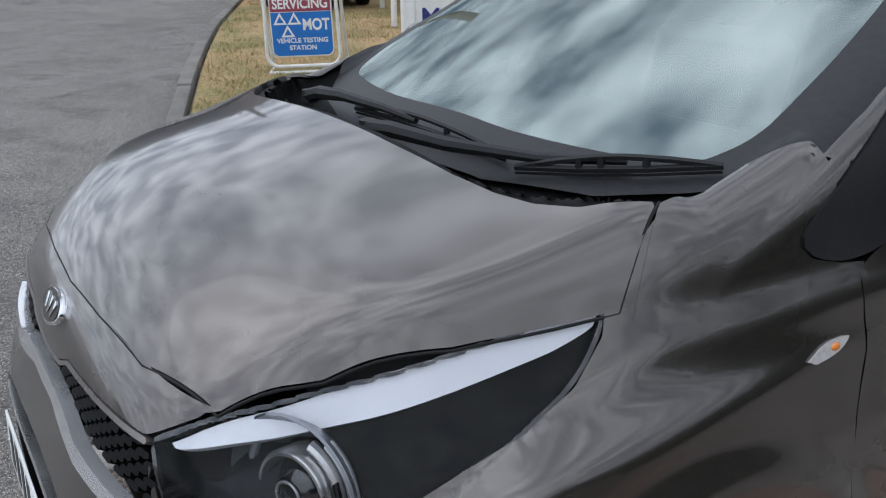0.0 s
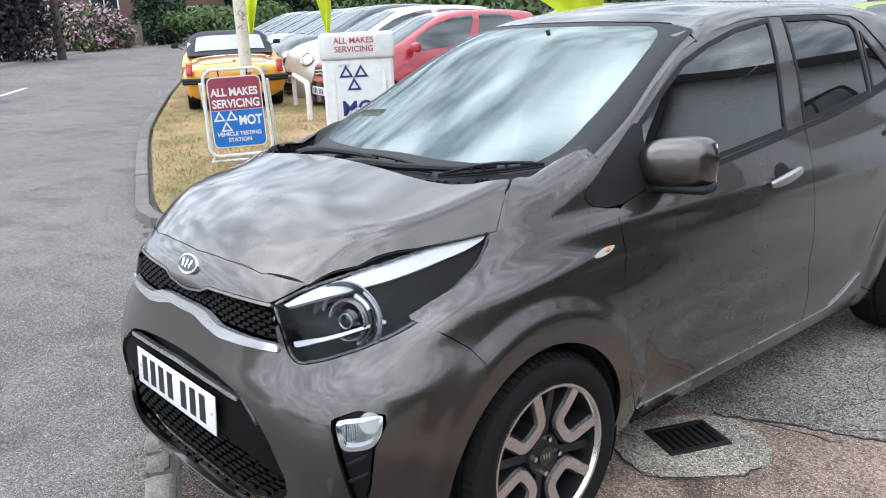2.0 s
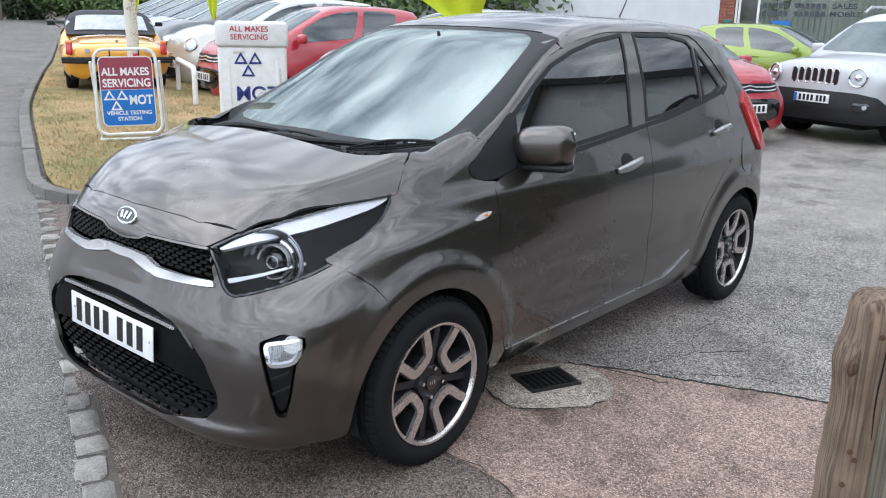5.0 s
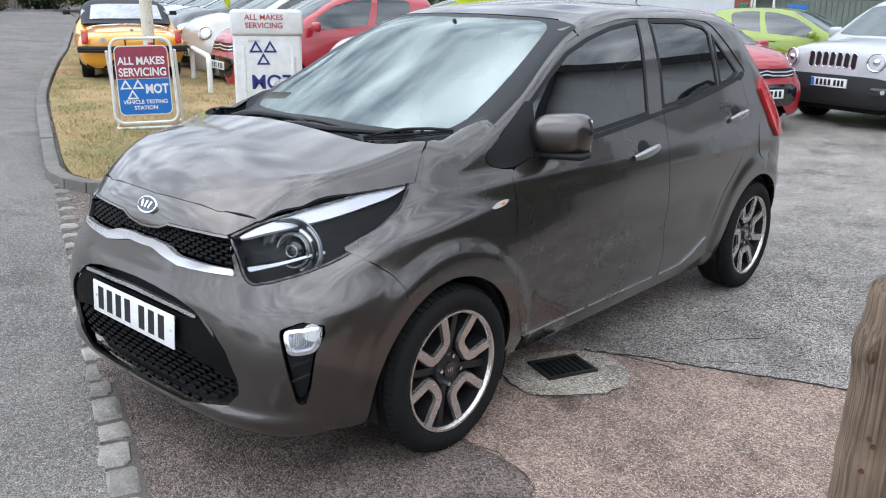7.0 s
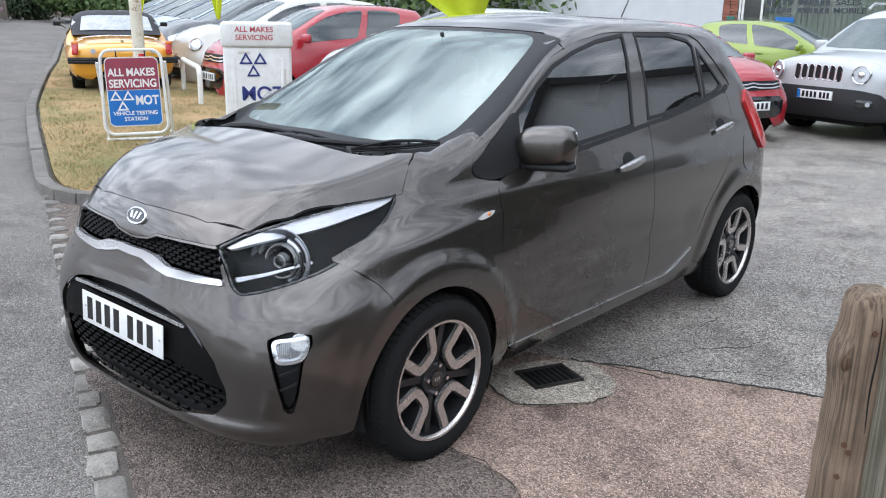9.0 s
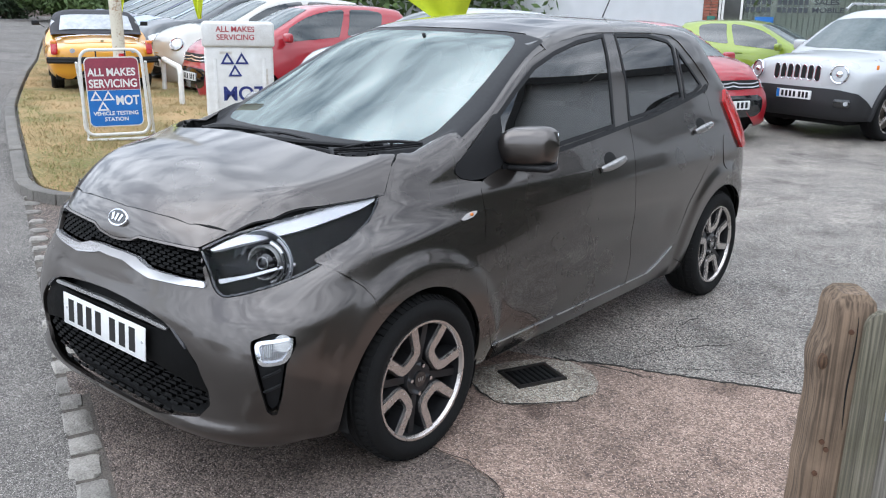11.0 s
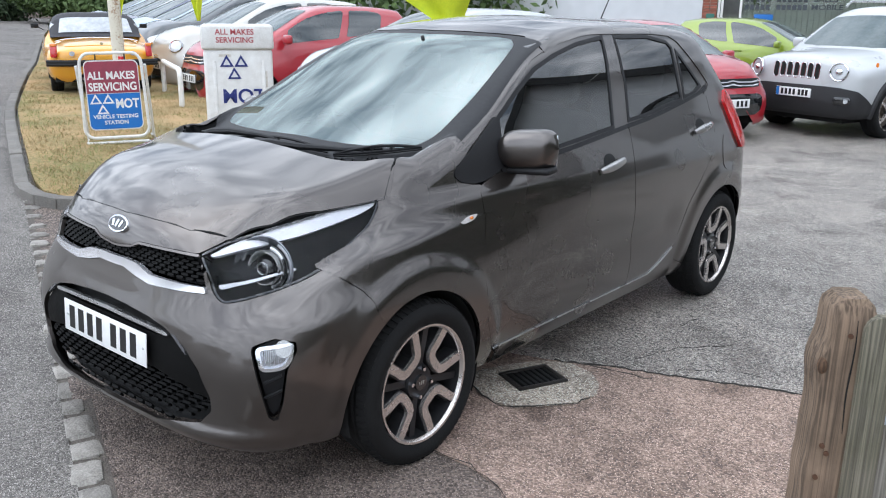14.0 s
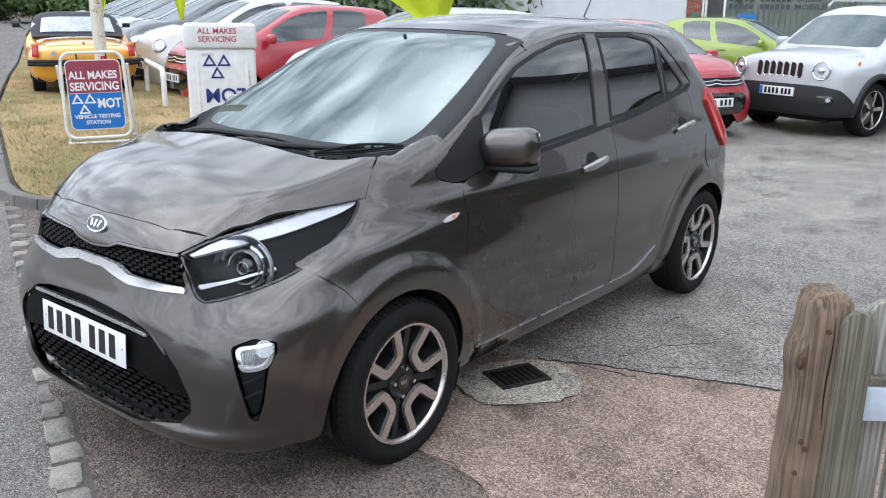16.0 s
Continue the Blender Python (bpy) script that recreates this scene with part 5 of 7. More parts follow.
    panel(s, "number_plate_mount", both([(0, .548), (.332, .544), (.402, .549), (.425, .566), (.473, .54), (.511, .51), (.554, .46), (.588, .398), (.583, .381), (.463, .407), (.311, .429), (0, .432)]), "front", MESH_BLACK, car, "black bumper insert", lift=-.010, rim=.03, step=.01)
    panel(s, "intake_trim", both([(0, .562), (.3, .557), (.407, .551), (.426, .557), (.4, .563), (.298, .568), (0, .574)]), "front", SATIN, car, "satin silver trim bar over the plate", lift=.002, rim=.02, step=.006, gap=0)
    for side in (1, -1):
        flip = (lambda pts: pts) if side == 1 else (lambda pts: [(-a, z) for a, z in pts])
        panel(s, "intake_corner_trim", flip([(.425, .566), (.453, .56), (.496, .53), (.506, .512), (.474, .533)]), "front", surface("intake_corner_grey", (.12, .12, .125), .2, .3), car, lift=.001, rim=.01, step=.005, gap=0)
        fog = new("fog_lamp")
        fog.parent = car
        fog["label"] = "clear fog lamp in a chrome surround"
        panel(s, "recess", flip(FOG_RECESS), "front", BLACK_PLASTIC, fog, lift=-.030, rim=0, step=.014)
        ring = smooth_loop(flip(FOG), 5)
        panel(s, "surround", flip(FOG), "front", CHROME, fog, holes=(shrink(ring, .010),), lift=-.004, rim=.022, sharp=(2,), step=.005, gap=0)
        panel(s, "reflector", flip(FOG), "front", surface("fog_reflector", (.62, .63, .65), .22, .9), fog, lift=-.020, rim=0, step=.01)
        panel(s, "lens", flip(FOG), "front", LENS, fog, lift=-.008, rim=0, step=.01)
        p, n = spot(s, "front", side * .840, .560, -.016)
        bm = bmesh.new()
        cyl(bm, .022, .026, .02, out_pose(p, n), 24)
        part("bulb_shield", bm, SATIN, fog)
        for i in range(9):
            p0, _ = spot(s, "front", side * (.775 + .006 * i), .513, -.017)
            p1, _ = spot(s, "front", side * (.775 + .006 * i), .568, -.017)
            bm = bmesh.new()
            tube(bm, [p0, p1], .0014, 5)
            part("lens_rib", bm, SATIN, fog)
        for i, z in enumerate((.455, .405)):
            bm = bmesh.new()
            pts = [spot(s, "front", side * a, z + .012 * t, -.016)[0] for t, a in enumerate((.775, .805, .832))]
            tube(bm, pts, .005, 6)
            part("recess_fin", bm, BLACK_PLASTIC, fog)
    # plate
    plate = new("number_plate")
    plate.parent, plate.matrix_basis = car, pose(0, -.713, .486, 86, 0, 0)
    bm = bmesh.new()
    box(bm, (.520, .111, .004), pose(0, 0, 0), .0015)
    part("backing", bm, WHITE_PLATE, plate, "white reflective plate")
    ink = surface("plate_ink", (.012, .012, .012), .4)
    for x in (-.205, -.145, -.085, -.025, .065, .125, .185):
        bm = bmesh.new()
        box(bm, (.036, .079, .001), pose(x, 0, .0024))
        part("bar", bm, ink, plate)
    for x in (-.235, .243):
        bm = bmesh.new()
        cyl(bm, .005, .004, .003, pose(x, .004, .003), 12)
        part("screw", bm, SATIN, plate)
    # badge
    p, n = spot(s, "front", 0, .833, .002)
    badge = new("badge")
    badge.parent, badge.matrix_basis = car, out_pose(p, n)
    bm = bmesh.new()
    prism(bm, [(.056 * math.cos(a), .029 * math.sin(a)) for a in np.linspace(0, 2 * math.pi, 40, endpoint=False)], .01, pose(0, 0, .006), .002)
    part("ring", bm, CHROME, badge, "chrome oval")
    bm = bmesh.new()
    prism(bm, [(.049 * math.cos(a), .0235 * math.sin(a)) for a in np.linspace(0, 2 * math.pi, 40, endpoint=False)], .006, pose(0, 0, .0075))
    part("plate", bm, BLACK_GLOSS, badge)
    for i in (-1, 0, 1):
        bm = bmesh.new()
        box(bm, (.011, .026, .002), pose(i * .023, 0, .0085, 0, 0, -22 * (i if i else .4)), .0008)
        part("bar", bm, CHROME, badge)
    # scuttle and wipers
    panel(s, "scuttle", both([(0, -.118), (.2, -.116), (.35, -.107), (.44, -.093), (.50, -.069), (.548, -.040), (.578, .006), (.608, .054), (.625, .14), (.61, .24), (.57, .19), (.45, .11), (.25, .045), (0, .025)]), "top", MESH_BLACK, car, "black plastic scuttle", lift=-.012, rim=.01, step=.010)

    def over(x, y, up):
        return (x, y, float(s.top(np.array(x), np.array(y))) + up)
    for pts, blade in (((over(-.479, .052, .030), over(-.40, .045, .044), over(-.28, .036, .050), over(-.10, .040, .040), over(.0, .050, .026)), (over(-.245, .052, .016), over(-.08, .050, .016), over(.10, .052, .016), over(.258, .064, .016))),
                       (((-.034, -.036, 1.030), (.05, -.030, 1.040), (.18, .000, 1.036), (.33, .072, 1.034), (.45, .150, 1.042)), (over(.300, .052, .016), over(.40, .098, .016), over(.49, .150, .016), over(.580, .212, .016)))):
        wiper = new("wiper")
        wiper.parent = car
        wiper["label"] = "black windscreen wiper"
        bm = bmesh.new()
        tube(bm, pts, [.017, .016, .013, .009, .006], 8)
        cyl(bm, .020, .016, .03, pose(*pts[0]), 16)
        part("arm", bm, BLACK_PLASTIC, wiper)
        fine = [Vector(blade[0]).lerp(Vector(blade[1]), 0)]
        for a, b in zip(blade, blade[1:]):
            fine += [Vector(a).lerp(Vector(b), t) for t in (.33, .66, 1)]
        bm = bmesh.new()
        tube(bm, fine, [.006] * len(fine), 6)
        tube(bm, [p + Vector((0, 0, .020 * math.sin(math.pi * i / (len(fine) - 1)))) for i, p in enumerate(fine)], .0055, 6)
        for i in (1, 3, 4, 6, 8):
            tube(bm, [fine[i], fine[i] + Vector((0, 0, .020 * math.sin(math.pi * i / (len(fine) - 1))))], .006, 6)
        part("blade", bm, BLACK_PLASTIC, wiper)
        bm = bmesh.new()
        tube(bm, [p - Vector((0, 0, .009)) for p in fine], .0028, 4)
        part("rubber", bm, RUBBER, wiper)
    panel(s, "windscreen_border", SCREEN, "top", surface("printed_glass_border", (.022, .022, .024), .45, 0, (.012, .012, .013), 60, 300, spec=.25, rough_var=.05), car, "dark printed border of the windscreen", holes=(smooth_loop(CLEAR, 6, (0,)),), lift=.0005, rim=0, step=.010, gap=0, also=lambda x, y, z: .006 - (s.top(x, y) - z))


def side_fittings(s, car):
    for side in (1, -1):
        sx = side
        m = Matrix.Diagonal((sx, 1, 1, 1))

        def put(name, bm, mat, parent, label=""):
            if sx < 0:
                bmesh.ops.transform(bm, matrix=m, verts=bm.verts)
            return part(name, bm, mat, parent, label)
        mirror = new("door_mirror")
        mirror.parent = car
        mirror["label"] = "body-coloured door mirror on a black foot"
        mirror.matrix_basis = pose(-.068 * sx, .125, -.014)
        # shell: a rounded pod, flatter behind, made of cross sections from the inner to the outer end
        bm = bmesh.new()
        rings = []
        for t in np.linspace(0, 1, 15):
            e = (1 - (2 * t - 1) ** 4) ** .42 if 0 < t < 1 else .02
            x = .752 + .212 * t
            zc, yc = 1.036 + .012 * t, .440 - .028 * (1 - t) + .035 * t
            hz, hy = .078 * e * (.92 + .08 * t), .064 * e
            rings.append([bm.verts.new((x, yc + hy * math.copysign(abs(math.cos(a)) ** (.95 if math.cos(a) < 0 else .5), math.cos(a)) * (1.0 if math.cos(a) < 0 else .55), zc + hz * math.copysign(abs(math.sin(a)) ** .80, math.sin(a)))) for a in np.linspace(0, 2 * math.pi, 32, endpoint=False)])
        for a, b in zip(rings, rings[1:]):
            for k in range(32):
                bm.faces.new((a[k], b[k], b[(k + 1) % 32], a[(k + 1) % 32]))
        bm.faces.new(rings[0]); bm.faces.new(rings[-1][::-1])
        put("shell", bm, PAINT, mirror)
        bm = bmesh.new()
        box(bm, (.190, .085, .026), pose(.862, .447, .966, 0, -3, 8), .012, 3)
        box(bm, (.085, .06, .040), pose(.745, .432, .972, 0, -6, 6), .014, 3)
        put("foot", bm, BLACK_PLASTIC, mirror, "black plastic mirror foot")
        bm = bmesh.new()
        box(bm, (.185, .004, .115), pose(.862, .476, 1.04, 0, 0, 4), .0018)
        put("mirror_glass", bm, CHROME, mirror)
        for y0, z0, y1, z1 in ((1.115, .868, 1.315, .893), (2.065, .933, 2.262, .956)):
            handle = new("door_handle")
            handle.parent = car
            handle["label"] = "silver-grey grab handle over a black cup"
            pts = []
            for t in np.linspace(0, 1, 9):
                p, n = spot(s, "side", y0 + (y1 - y0) * t, z0 + (z1 - z0) * t, .004 + .030 * math.sin(math.pi * t) ** .6)
                pts.append(p)
            bm = bmesh.new()
            tube(bm, pts, [.011, .017, .0185, .019, .0185, .018, .017, .015, .011], 10)
            for v in bm.verts:
                v.co.x = pts[4].x + (v.co.x - pts[4].x) * .9
            put("grip", bm, surface("silver_grey_handle", (.34, .33, .32), .28, .6, coat=.8, rough_var=.05), handle)
            p, n = spot(s, "side", (y0 + y1) / 2 - .005, (z0 + z1) / 2 + .016, .0)
            bm = bmesh.new()
            bmesh.ops.create_uvsphere(bm, u_segments=20, v_segments=12, radius=1.0, matrix=out_pose(p, n) @ Matrix.Diagonal((.050, .036, .004, 1)))
            put("cup", bm, BLACK_VOID, handle)
        base = [(.218, .806), (.268, .823), (.320, .825), (.312, .815), (.287, .804), (.237, .799)]
        made = panel(s, "side_repeater", base, "side", surface("repeater_lens", (.62, .60, .58), .15, .1, (.45, .42, .40), 90, 300, coat=1.0), car, "clear side repeater with an amber bulb", lift=.005, rim=.01, step=.005, sharp=(0, 2))
        if made and sx < 0:
            made[0].matrix_basis = m
        p, n = spot(s, "side", .282, .814, .0055)
        bm = bmesh.new()
        bmesh.ops.create_uvsphere(bm, u_segments=12, v_segments=8, radius=1, matrix=out_pose(p, n) @ Matrix.Diagonal((.010, .006, .003, 1)))
        put("bulb", bm, AMBER, made[0]) if sx > 0 else bm.free()
        lamp = panel(s, "tail_lamp", [(2.495, 1.055), (2.556, 1.115), (2.606, 1.061), (2.619, .989), (2.665, .805), (2.598, .8), (2.544, .865), (2.515, .96)], "side", RED_LENS, car, "red wraparound tail lamp", lift=.016, rim=.02, step=.01)
        if lamp and sx < 0:
            lamp[0].matrix_basis = m
    panel(s, "tail_lamp_rear", [(.30, 1.08), (.42, 1.05), (.50, .95), (.52, .82), (.40, .82), (.36, .95)], "rear", RED_LENS, car, lift=.012, rim=.012, step=.012, mirror=True)
    ob = panel(s, "fuel_flap", [(2.395, .885), (2.47, .885), (2.5, .8), (2.47, .715), (2.395, .715), (2.37, .8)], "side", PAINT, car, lift=.003, rim=.004, sharp=(), step=.008)
    p, n = spot(s, "top", 0, 2.36, 0)
    bm = bmesh.new()
    prism(bm, [(-.016, -.05), (.016, -.05), (.010, .06), (-.010, .06)], .02, Matrix.Translation(p + Vector((0, 0, .016))), .004)
    base = part("aerial_base", bm, BLACK_PLASTIC, car)
    bm = bmesh.new()
    tube(bm, [p + Vector((0, .02, .01)), p + Vector((0, .16, .20))], [.004, .0025], 6)
    part("aerial_rod", bm, BLACK_PLASTIC, car)


RUNNING = surface("running_light_silver", (.86, .87, .90), .30, .25, (.78, .79, .82), 12, 200, rough_var=.06)
hatchback = build_hatchback()
for wy, turn in ((0.0, 124.0), (2.4, 96.0)):
    wheel(hatchback, pose(.700, wy, .289, 0, 90, 0), turn=turn)
    wheel(hatchback, pose(-.700, wy, .289, 0, -90, 0), turn=turn)

# ---- signs and street furniture ----
WHITE_PAINT = surface("chipped_white_paint", (.74, .73, .70), .5, 0, (.58, .56, .52), 14, 160, .15, 120)
MAROON = surface("faded_maroon_panel", (.30, .045, .075), .5, 0, (.22, .035, .06), 10, 100)
BLUE = surface("blue_sign_panel", (.012, .16, .50), .45, 0, (.010, .12, .42), 10, 100)
NAVY = surface("navy_lettering", (.018, .03, .17), .5)
RED_INK = surface("red_lettering", (.42, .05, .06), .5)
LETTER = surface("white_lettering", (.80, .80, .78), .5)


def triangles(parent, at, size, mat, z, solid=True, name="triangle"):
    """Three outlined triangles in a pyramid stood on its point."""
    for dx, dy, up in ((-.5, .28, 1), (.5, .28, 1), (0, -.58, 1)):
        bm = bmesh.new()
        r, q = size * .56, size * .30
        pts = [(r * math.cos(radians(a)), r * math.sin(radians(a))) for a in (90, 210, 330)]
        ins = [(q * math.cos(radians(a)), q * math.sin(radians(a))) for a in (90, 210, 330)]
        o = [bm.verts.new((at[0] + dx * size + x, at[1] + dy * size * 1.0 + y, z)) for x, y in pts]
        i = [bm.verts.new((at[0] + dx * size + x, at[1] + dy * size * 1.0 + y, z)) for x, y in ins]
        for k in range(3):
            bm.faces.new((o[k], o[(k + 1) % 3], i[(k + 1) % 3], i[k]))
        ob = part(name, bm, mat, parent, smooth=False)


def rounded(w, h, r, n=6):
    out = []
    for cx, cy, a0 in ((w / 2 - r, h / 2 - r, 0), (-w / 2 + r, h / 2 - r, 90), (-w / 2 + r, -h / 2 + r, 180), (w / 2 - r, -h / 2 + r, 270)):
        out += [(cx + r * math.cos(radians(a0 + 90 * k / n)), cy + r * math.sin(radians(a0 + 90 * k / n))) for k in range(n + 1)]
    return out


def pavement_sign():
    m = pose(-4.335, 1.780, .775, 0, 0, 0) @ pose(0, 0, 0, 0, 0, 60.5) @ pose(0, 0, 0, 90, 0, 0) @ pose(0, 0, 0, 0, 0, 1.0) @ Matrix.Scale(.96, 4)
    s = empty("pavement_sign", m, "white tubular pavement sign with a maroon and blue servicing panel", "sign")
    bm = bmesh.new()
    prism(bm, rounded(.452, .610, .05), .006, pose(0, 0, .012))
    part("panel_edge", bm, WHITE_PAINT, s)
    top = [(x, y) for x, y in rounded(.436, .590, .045) if y > .0]
    bm = bmesh.new()
    prism(bm, [(.218, .02), *[(x, y) for x, y in rounded(.436, .590, .045) if y > .02], (-.218, .02)], .002, pose(0, 0, .0145))
    part("maroon_panel", bm, MAROON, s, "faded maroon upper panel")
    low = rounded(.436, .590, .045)
    bm = bmesh.new()
    prism(bm, [(-.218, .015), *[(x, y) for x, y in low if y < .0], (.218, .015)], .002, pose(0, 0, .0145))
    part("blue_panel", bm, BLUE, s, "blue lower panel")
    writing("lettering", "ALL MAKES", .092, LETTER, pose(-.005, .170, .0152), s, stretch=.86, weight=.0026)
    writing("lettering", "SERVICING", .098, LETTER, pose(0, .072, .0152), s, stretch=.84, weight=.0026)
    writing("lettering", "MOT", .112, LETTER, pose(.106, -.078, .0152), s, stretch=.80, weight=.0035)
    writing("lettering", "VEHICLE TESTING", .047, LETTER, pose(0, -.188, .0152), s, stretch=1.0, weight=.0012)
    writing("lettering", "STATION", .047, LETTER, pose(0, -.240, .0152), s, stretch=1.02, weight=.0012)
    triangles(s, (-.102, -.072), .104, LETTER, .0152)
    bm = bmesh.new()
    pts = [(x * (.93 - .10 * y), y - .005, 0) for x, y in rounded(.565, .74, .09)]
    tube(bm, pts, .014, 10, True)
    part("frame", bm, WHITE_PAINT, s, "white tube frame")
    bm = bmesh.new()
    tube(bm, [(-.27, -.42, .0), (.26, -.42, .0)], .012, 8)
    tube(bm, [(.285, .26, -.02), (.30, -.10, -.14), (.31, -.44, -.26)], .013, 8)
    tube(bm, [(-.285, .26, -.02), (-.27, -.10, -.14), (-.26, -.42, -.26)], .013, 8)
    tube(bm, [(-.26, -.42, 0), (-.26, -.42, -.26)], .011, 8)
    tube(bm, [(.285, -.36, 0), (.31, -.44, -.26)], .011, 8)
    part("stand", bm, WHITE_PAINT, s, "white tube feet")
    for x in (-.12, .12):
        bm = bmesh.new()
        box(bm, (.012, .07, .006), pose(x, .335, .008), .002)
        part("hook", bm, BLACK_PLASTIC, s)


pavement_sign()


def cabinet():
    m = pose(-3.00, 2.10, .22, 0, 0, 54)
    c = empty("service_cabinet", m, "white moulded plastic cabinet with red and blue servicing lettering", "cabinet")
    bm = bmesh.new()
    box(bm, (.52, .34, .98), pose(0, .17, .49), .03, 3)
    part("body", bm, WHITE_PAINT, c)
    bm = bmesh.new()
    box(bm, (.545, .37, .185), pose(0, .17, 1.065), .022, 3)
    for v in bm.verts:
        if v.co.z > 1.12:
            v.co.z += .018 * (1 - (v.co.x / .27) ** 2)
    part("cap", bm, WHITE_PAINT, c, "slightly domed white cap")
    for x in (-.185, .185):
        bm = bmesh.new()
        box(bm, (.030, .012, .80), pose(x, -.003, .49), .005)
        part("moulding", bm, WHITE_PAINT, c)
    f = lambda x, z, y=-.0165: pose(x, y, z, 90, 0, 0)
    writing("lettering", "ALL MAKES", .058, RED_INK, f(-.02, 1.105), c, stretch=1.0, weight=.001)
    writing("lettering", "SERVICING", .058, RED_INK, f(-.02, 1.045), c, stretch=1.0, weight=.001)
    sub = new("emblem")
    sub.parent, sub.matrix_basis = c, pose(-.035, -.003, .845, 90, 0, 0)
    sub["label"] = "blue outlined triangles"
    triangles(sub, (0, 0), .108, NAVY, .002)
    writing("lettering", "MOT", .150, NAVY, f(.03, .615, -.003), c, weight=.003)
    for x, z, sx, sz in ((-.22, .30, .05, .2), (.2, .75, .03, .12), (-.1, .93, .09, .02)):
        bm = bmesh.new()
        box(bm, (sx, .001, sz), pose(x, -.0008, z), 0)
        part("stain", bm, surface("grimy_stain", (.45, .40, .32), .8, 0, (.60, .57, .52), 20, 60), c)


cabinet()


def pole_and_flags():
    rust = surface("flaking_cream_paint", (.62, .58, .48), .7, 0, (.28, .15, .07), 6, 60, .4, 60, mix=(.36, .46))
    p = empty("sign_pole", pose(-5.78, 2.67, lift(-5.78)), "leaning cream-painted steel pole, rusting through", "pole")
    bm = bmesh.new()
    tube(bm, [(0, 0, 0), (.01, -.01, 1.0), (.03, -.03, 3.2)], .062, 14)
    part("tube", bm, rust, p)
    bm = bmesh.new()
    cyl(bm, .035, .03, .09, pose(.07, -.02, .62), 12)
    part("reflector", bm, RED_LENS, p, "small red reflector")


pole_and_flags()
LIME = surface("lime_flag_cloth", (.60, .66, .02), .8, 0, (.45, .55, .015), 8, 80, .2, 40)


def pennant(x, y, z, turn, length=.55, width=.42, seed=1, skew=0.0, group="lime pennants on a line"):
    """A drooping triangular flag, hung by its upper edge, its cloth in folds."""
    rnd = random.Random(seed)
    n = 12
    verts, faces = [], []
    for i in range(n + 1):
        v = i / n
        for j in range(n + 1):
            u = j / n - .5
            fold = .035 * math.sin(u * 9 + v * 3 + seed) * (.3 + v) + .02 * math.sin(v * 7 + seed * 2)
            verts.append((u * width * (1 - v * .80) + .05 * v * math.sin(seed) + skew * v, fold, -length * v))
    for i in range(n):
        for j in range(n):
            a = i * (n + 1) + j
            faces.append((a, a + 1, a + n + 2, a + n + 1))
    verts2 = verts + [(a, b + .002, c) for a, b, c in verts]
    k = len(verts)
    ob = mesh_part("pennant", verts2, faces + [tuple(q + k for q in reversed(f)) for f in faces], LIME)
    ob.matrix_world = pose(x, y, z, 0, 0, turn)
    tagged(ob, "lime-yellow cloth pennant hanging in folds from a line", "flag", group)


pennant(-2.46, 3.63, 1.80, 40, .42, .95, 1, .20)
pennant(-7.40, 4.70, 1.92, 40, .60, .24, 2)
pennant(-7.85, 3.92, 1.96, 60, .60, .26, 4)


def line():
    bm = bmesh.new()
    pts = [(-9.0, 3.2, 2.10), (-7.85, 3.92, 1.965), (-7.40, 4.70, 1.925), (-4.8, 4.2, 1.80), (-2.24, 3.80, 1.803), (2.0, 3.5, 2.2)]
    tube(bm, pts, .003, 5)
    tagged(part("flag_line", bm, surface("white_cord", (.6, .6, .58), .8)), "thin white cord carrying the pennants over the forecourt", "cord")


line()


def hoop(x, y, turn, h=.44, w=.55):
    o = empty("hoop_barrier", pose(x, y, lift(x), 0, 0, turn), "white-painted tubular steel hoop barrier, scuffed", "barrier", "hoop barriers along the verge")
    bm = bmesh.new()
    pts = [(-w / 2, 0, -.05), (-w / 2, 0, h - .10)]
    pts += [(-w / 2 + .10 - .10 * math.cos(a), 0, h - .10 + .10 * math.sin(a)) for a in np.linspace(.2, 1.57, 6)]
    pts += [(w / 2 - .10 + .10 * math.sin(a), 0, h - .10 + .10 * math.cos(a)) for a in np.linspace(0, 1.37, 6)]
    pts += [(w / 2, 0, h - .10), (w / 2, 0, -.05)]
    tube(bm, pts, .030, 12)
    part("tube", bm, WHITE_PAINT, o)


for hx, hy in ((-6.80, 3.90), (-9.3, 4.75), (-11.6, 5.7), (-4.75, 3.20)):
    hoop(hx, hy, 154, .46, 1.75)

# ---- other cars ----


def fwd(angle, at, local):
    """The pose of a car whose nose points along that angle, so that its place `local` comes to lie at `at`."""
    r = pose(0, 0, 0, 0, 0, angle + 90)
    p = r @ Vector(local)
    return Matrix.Translation(Vector(at) - p) @ r


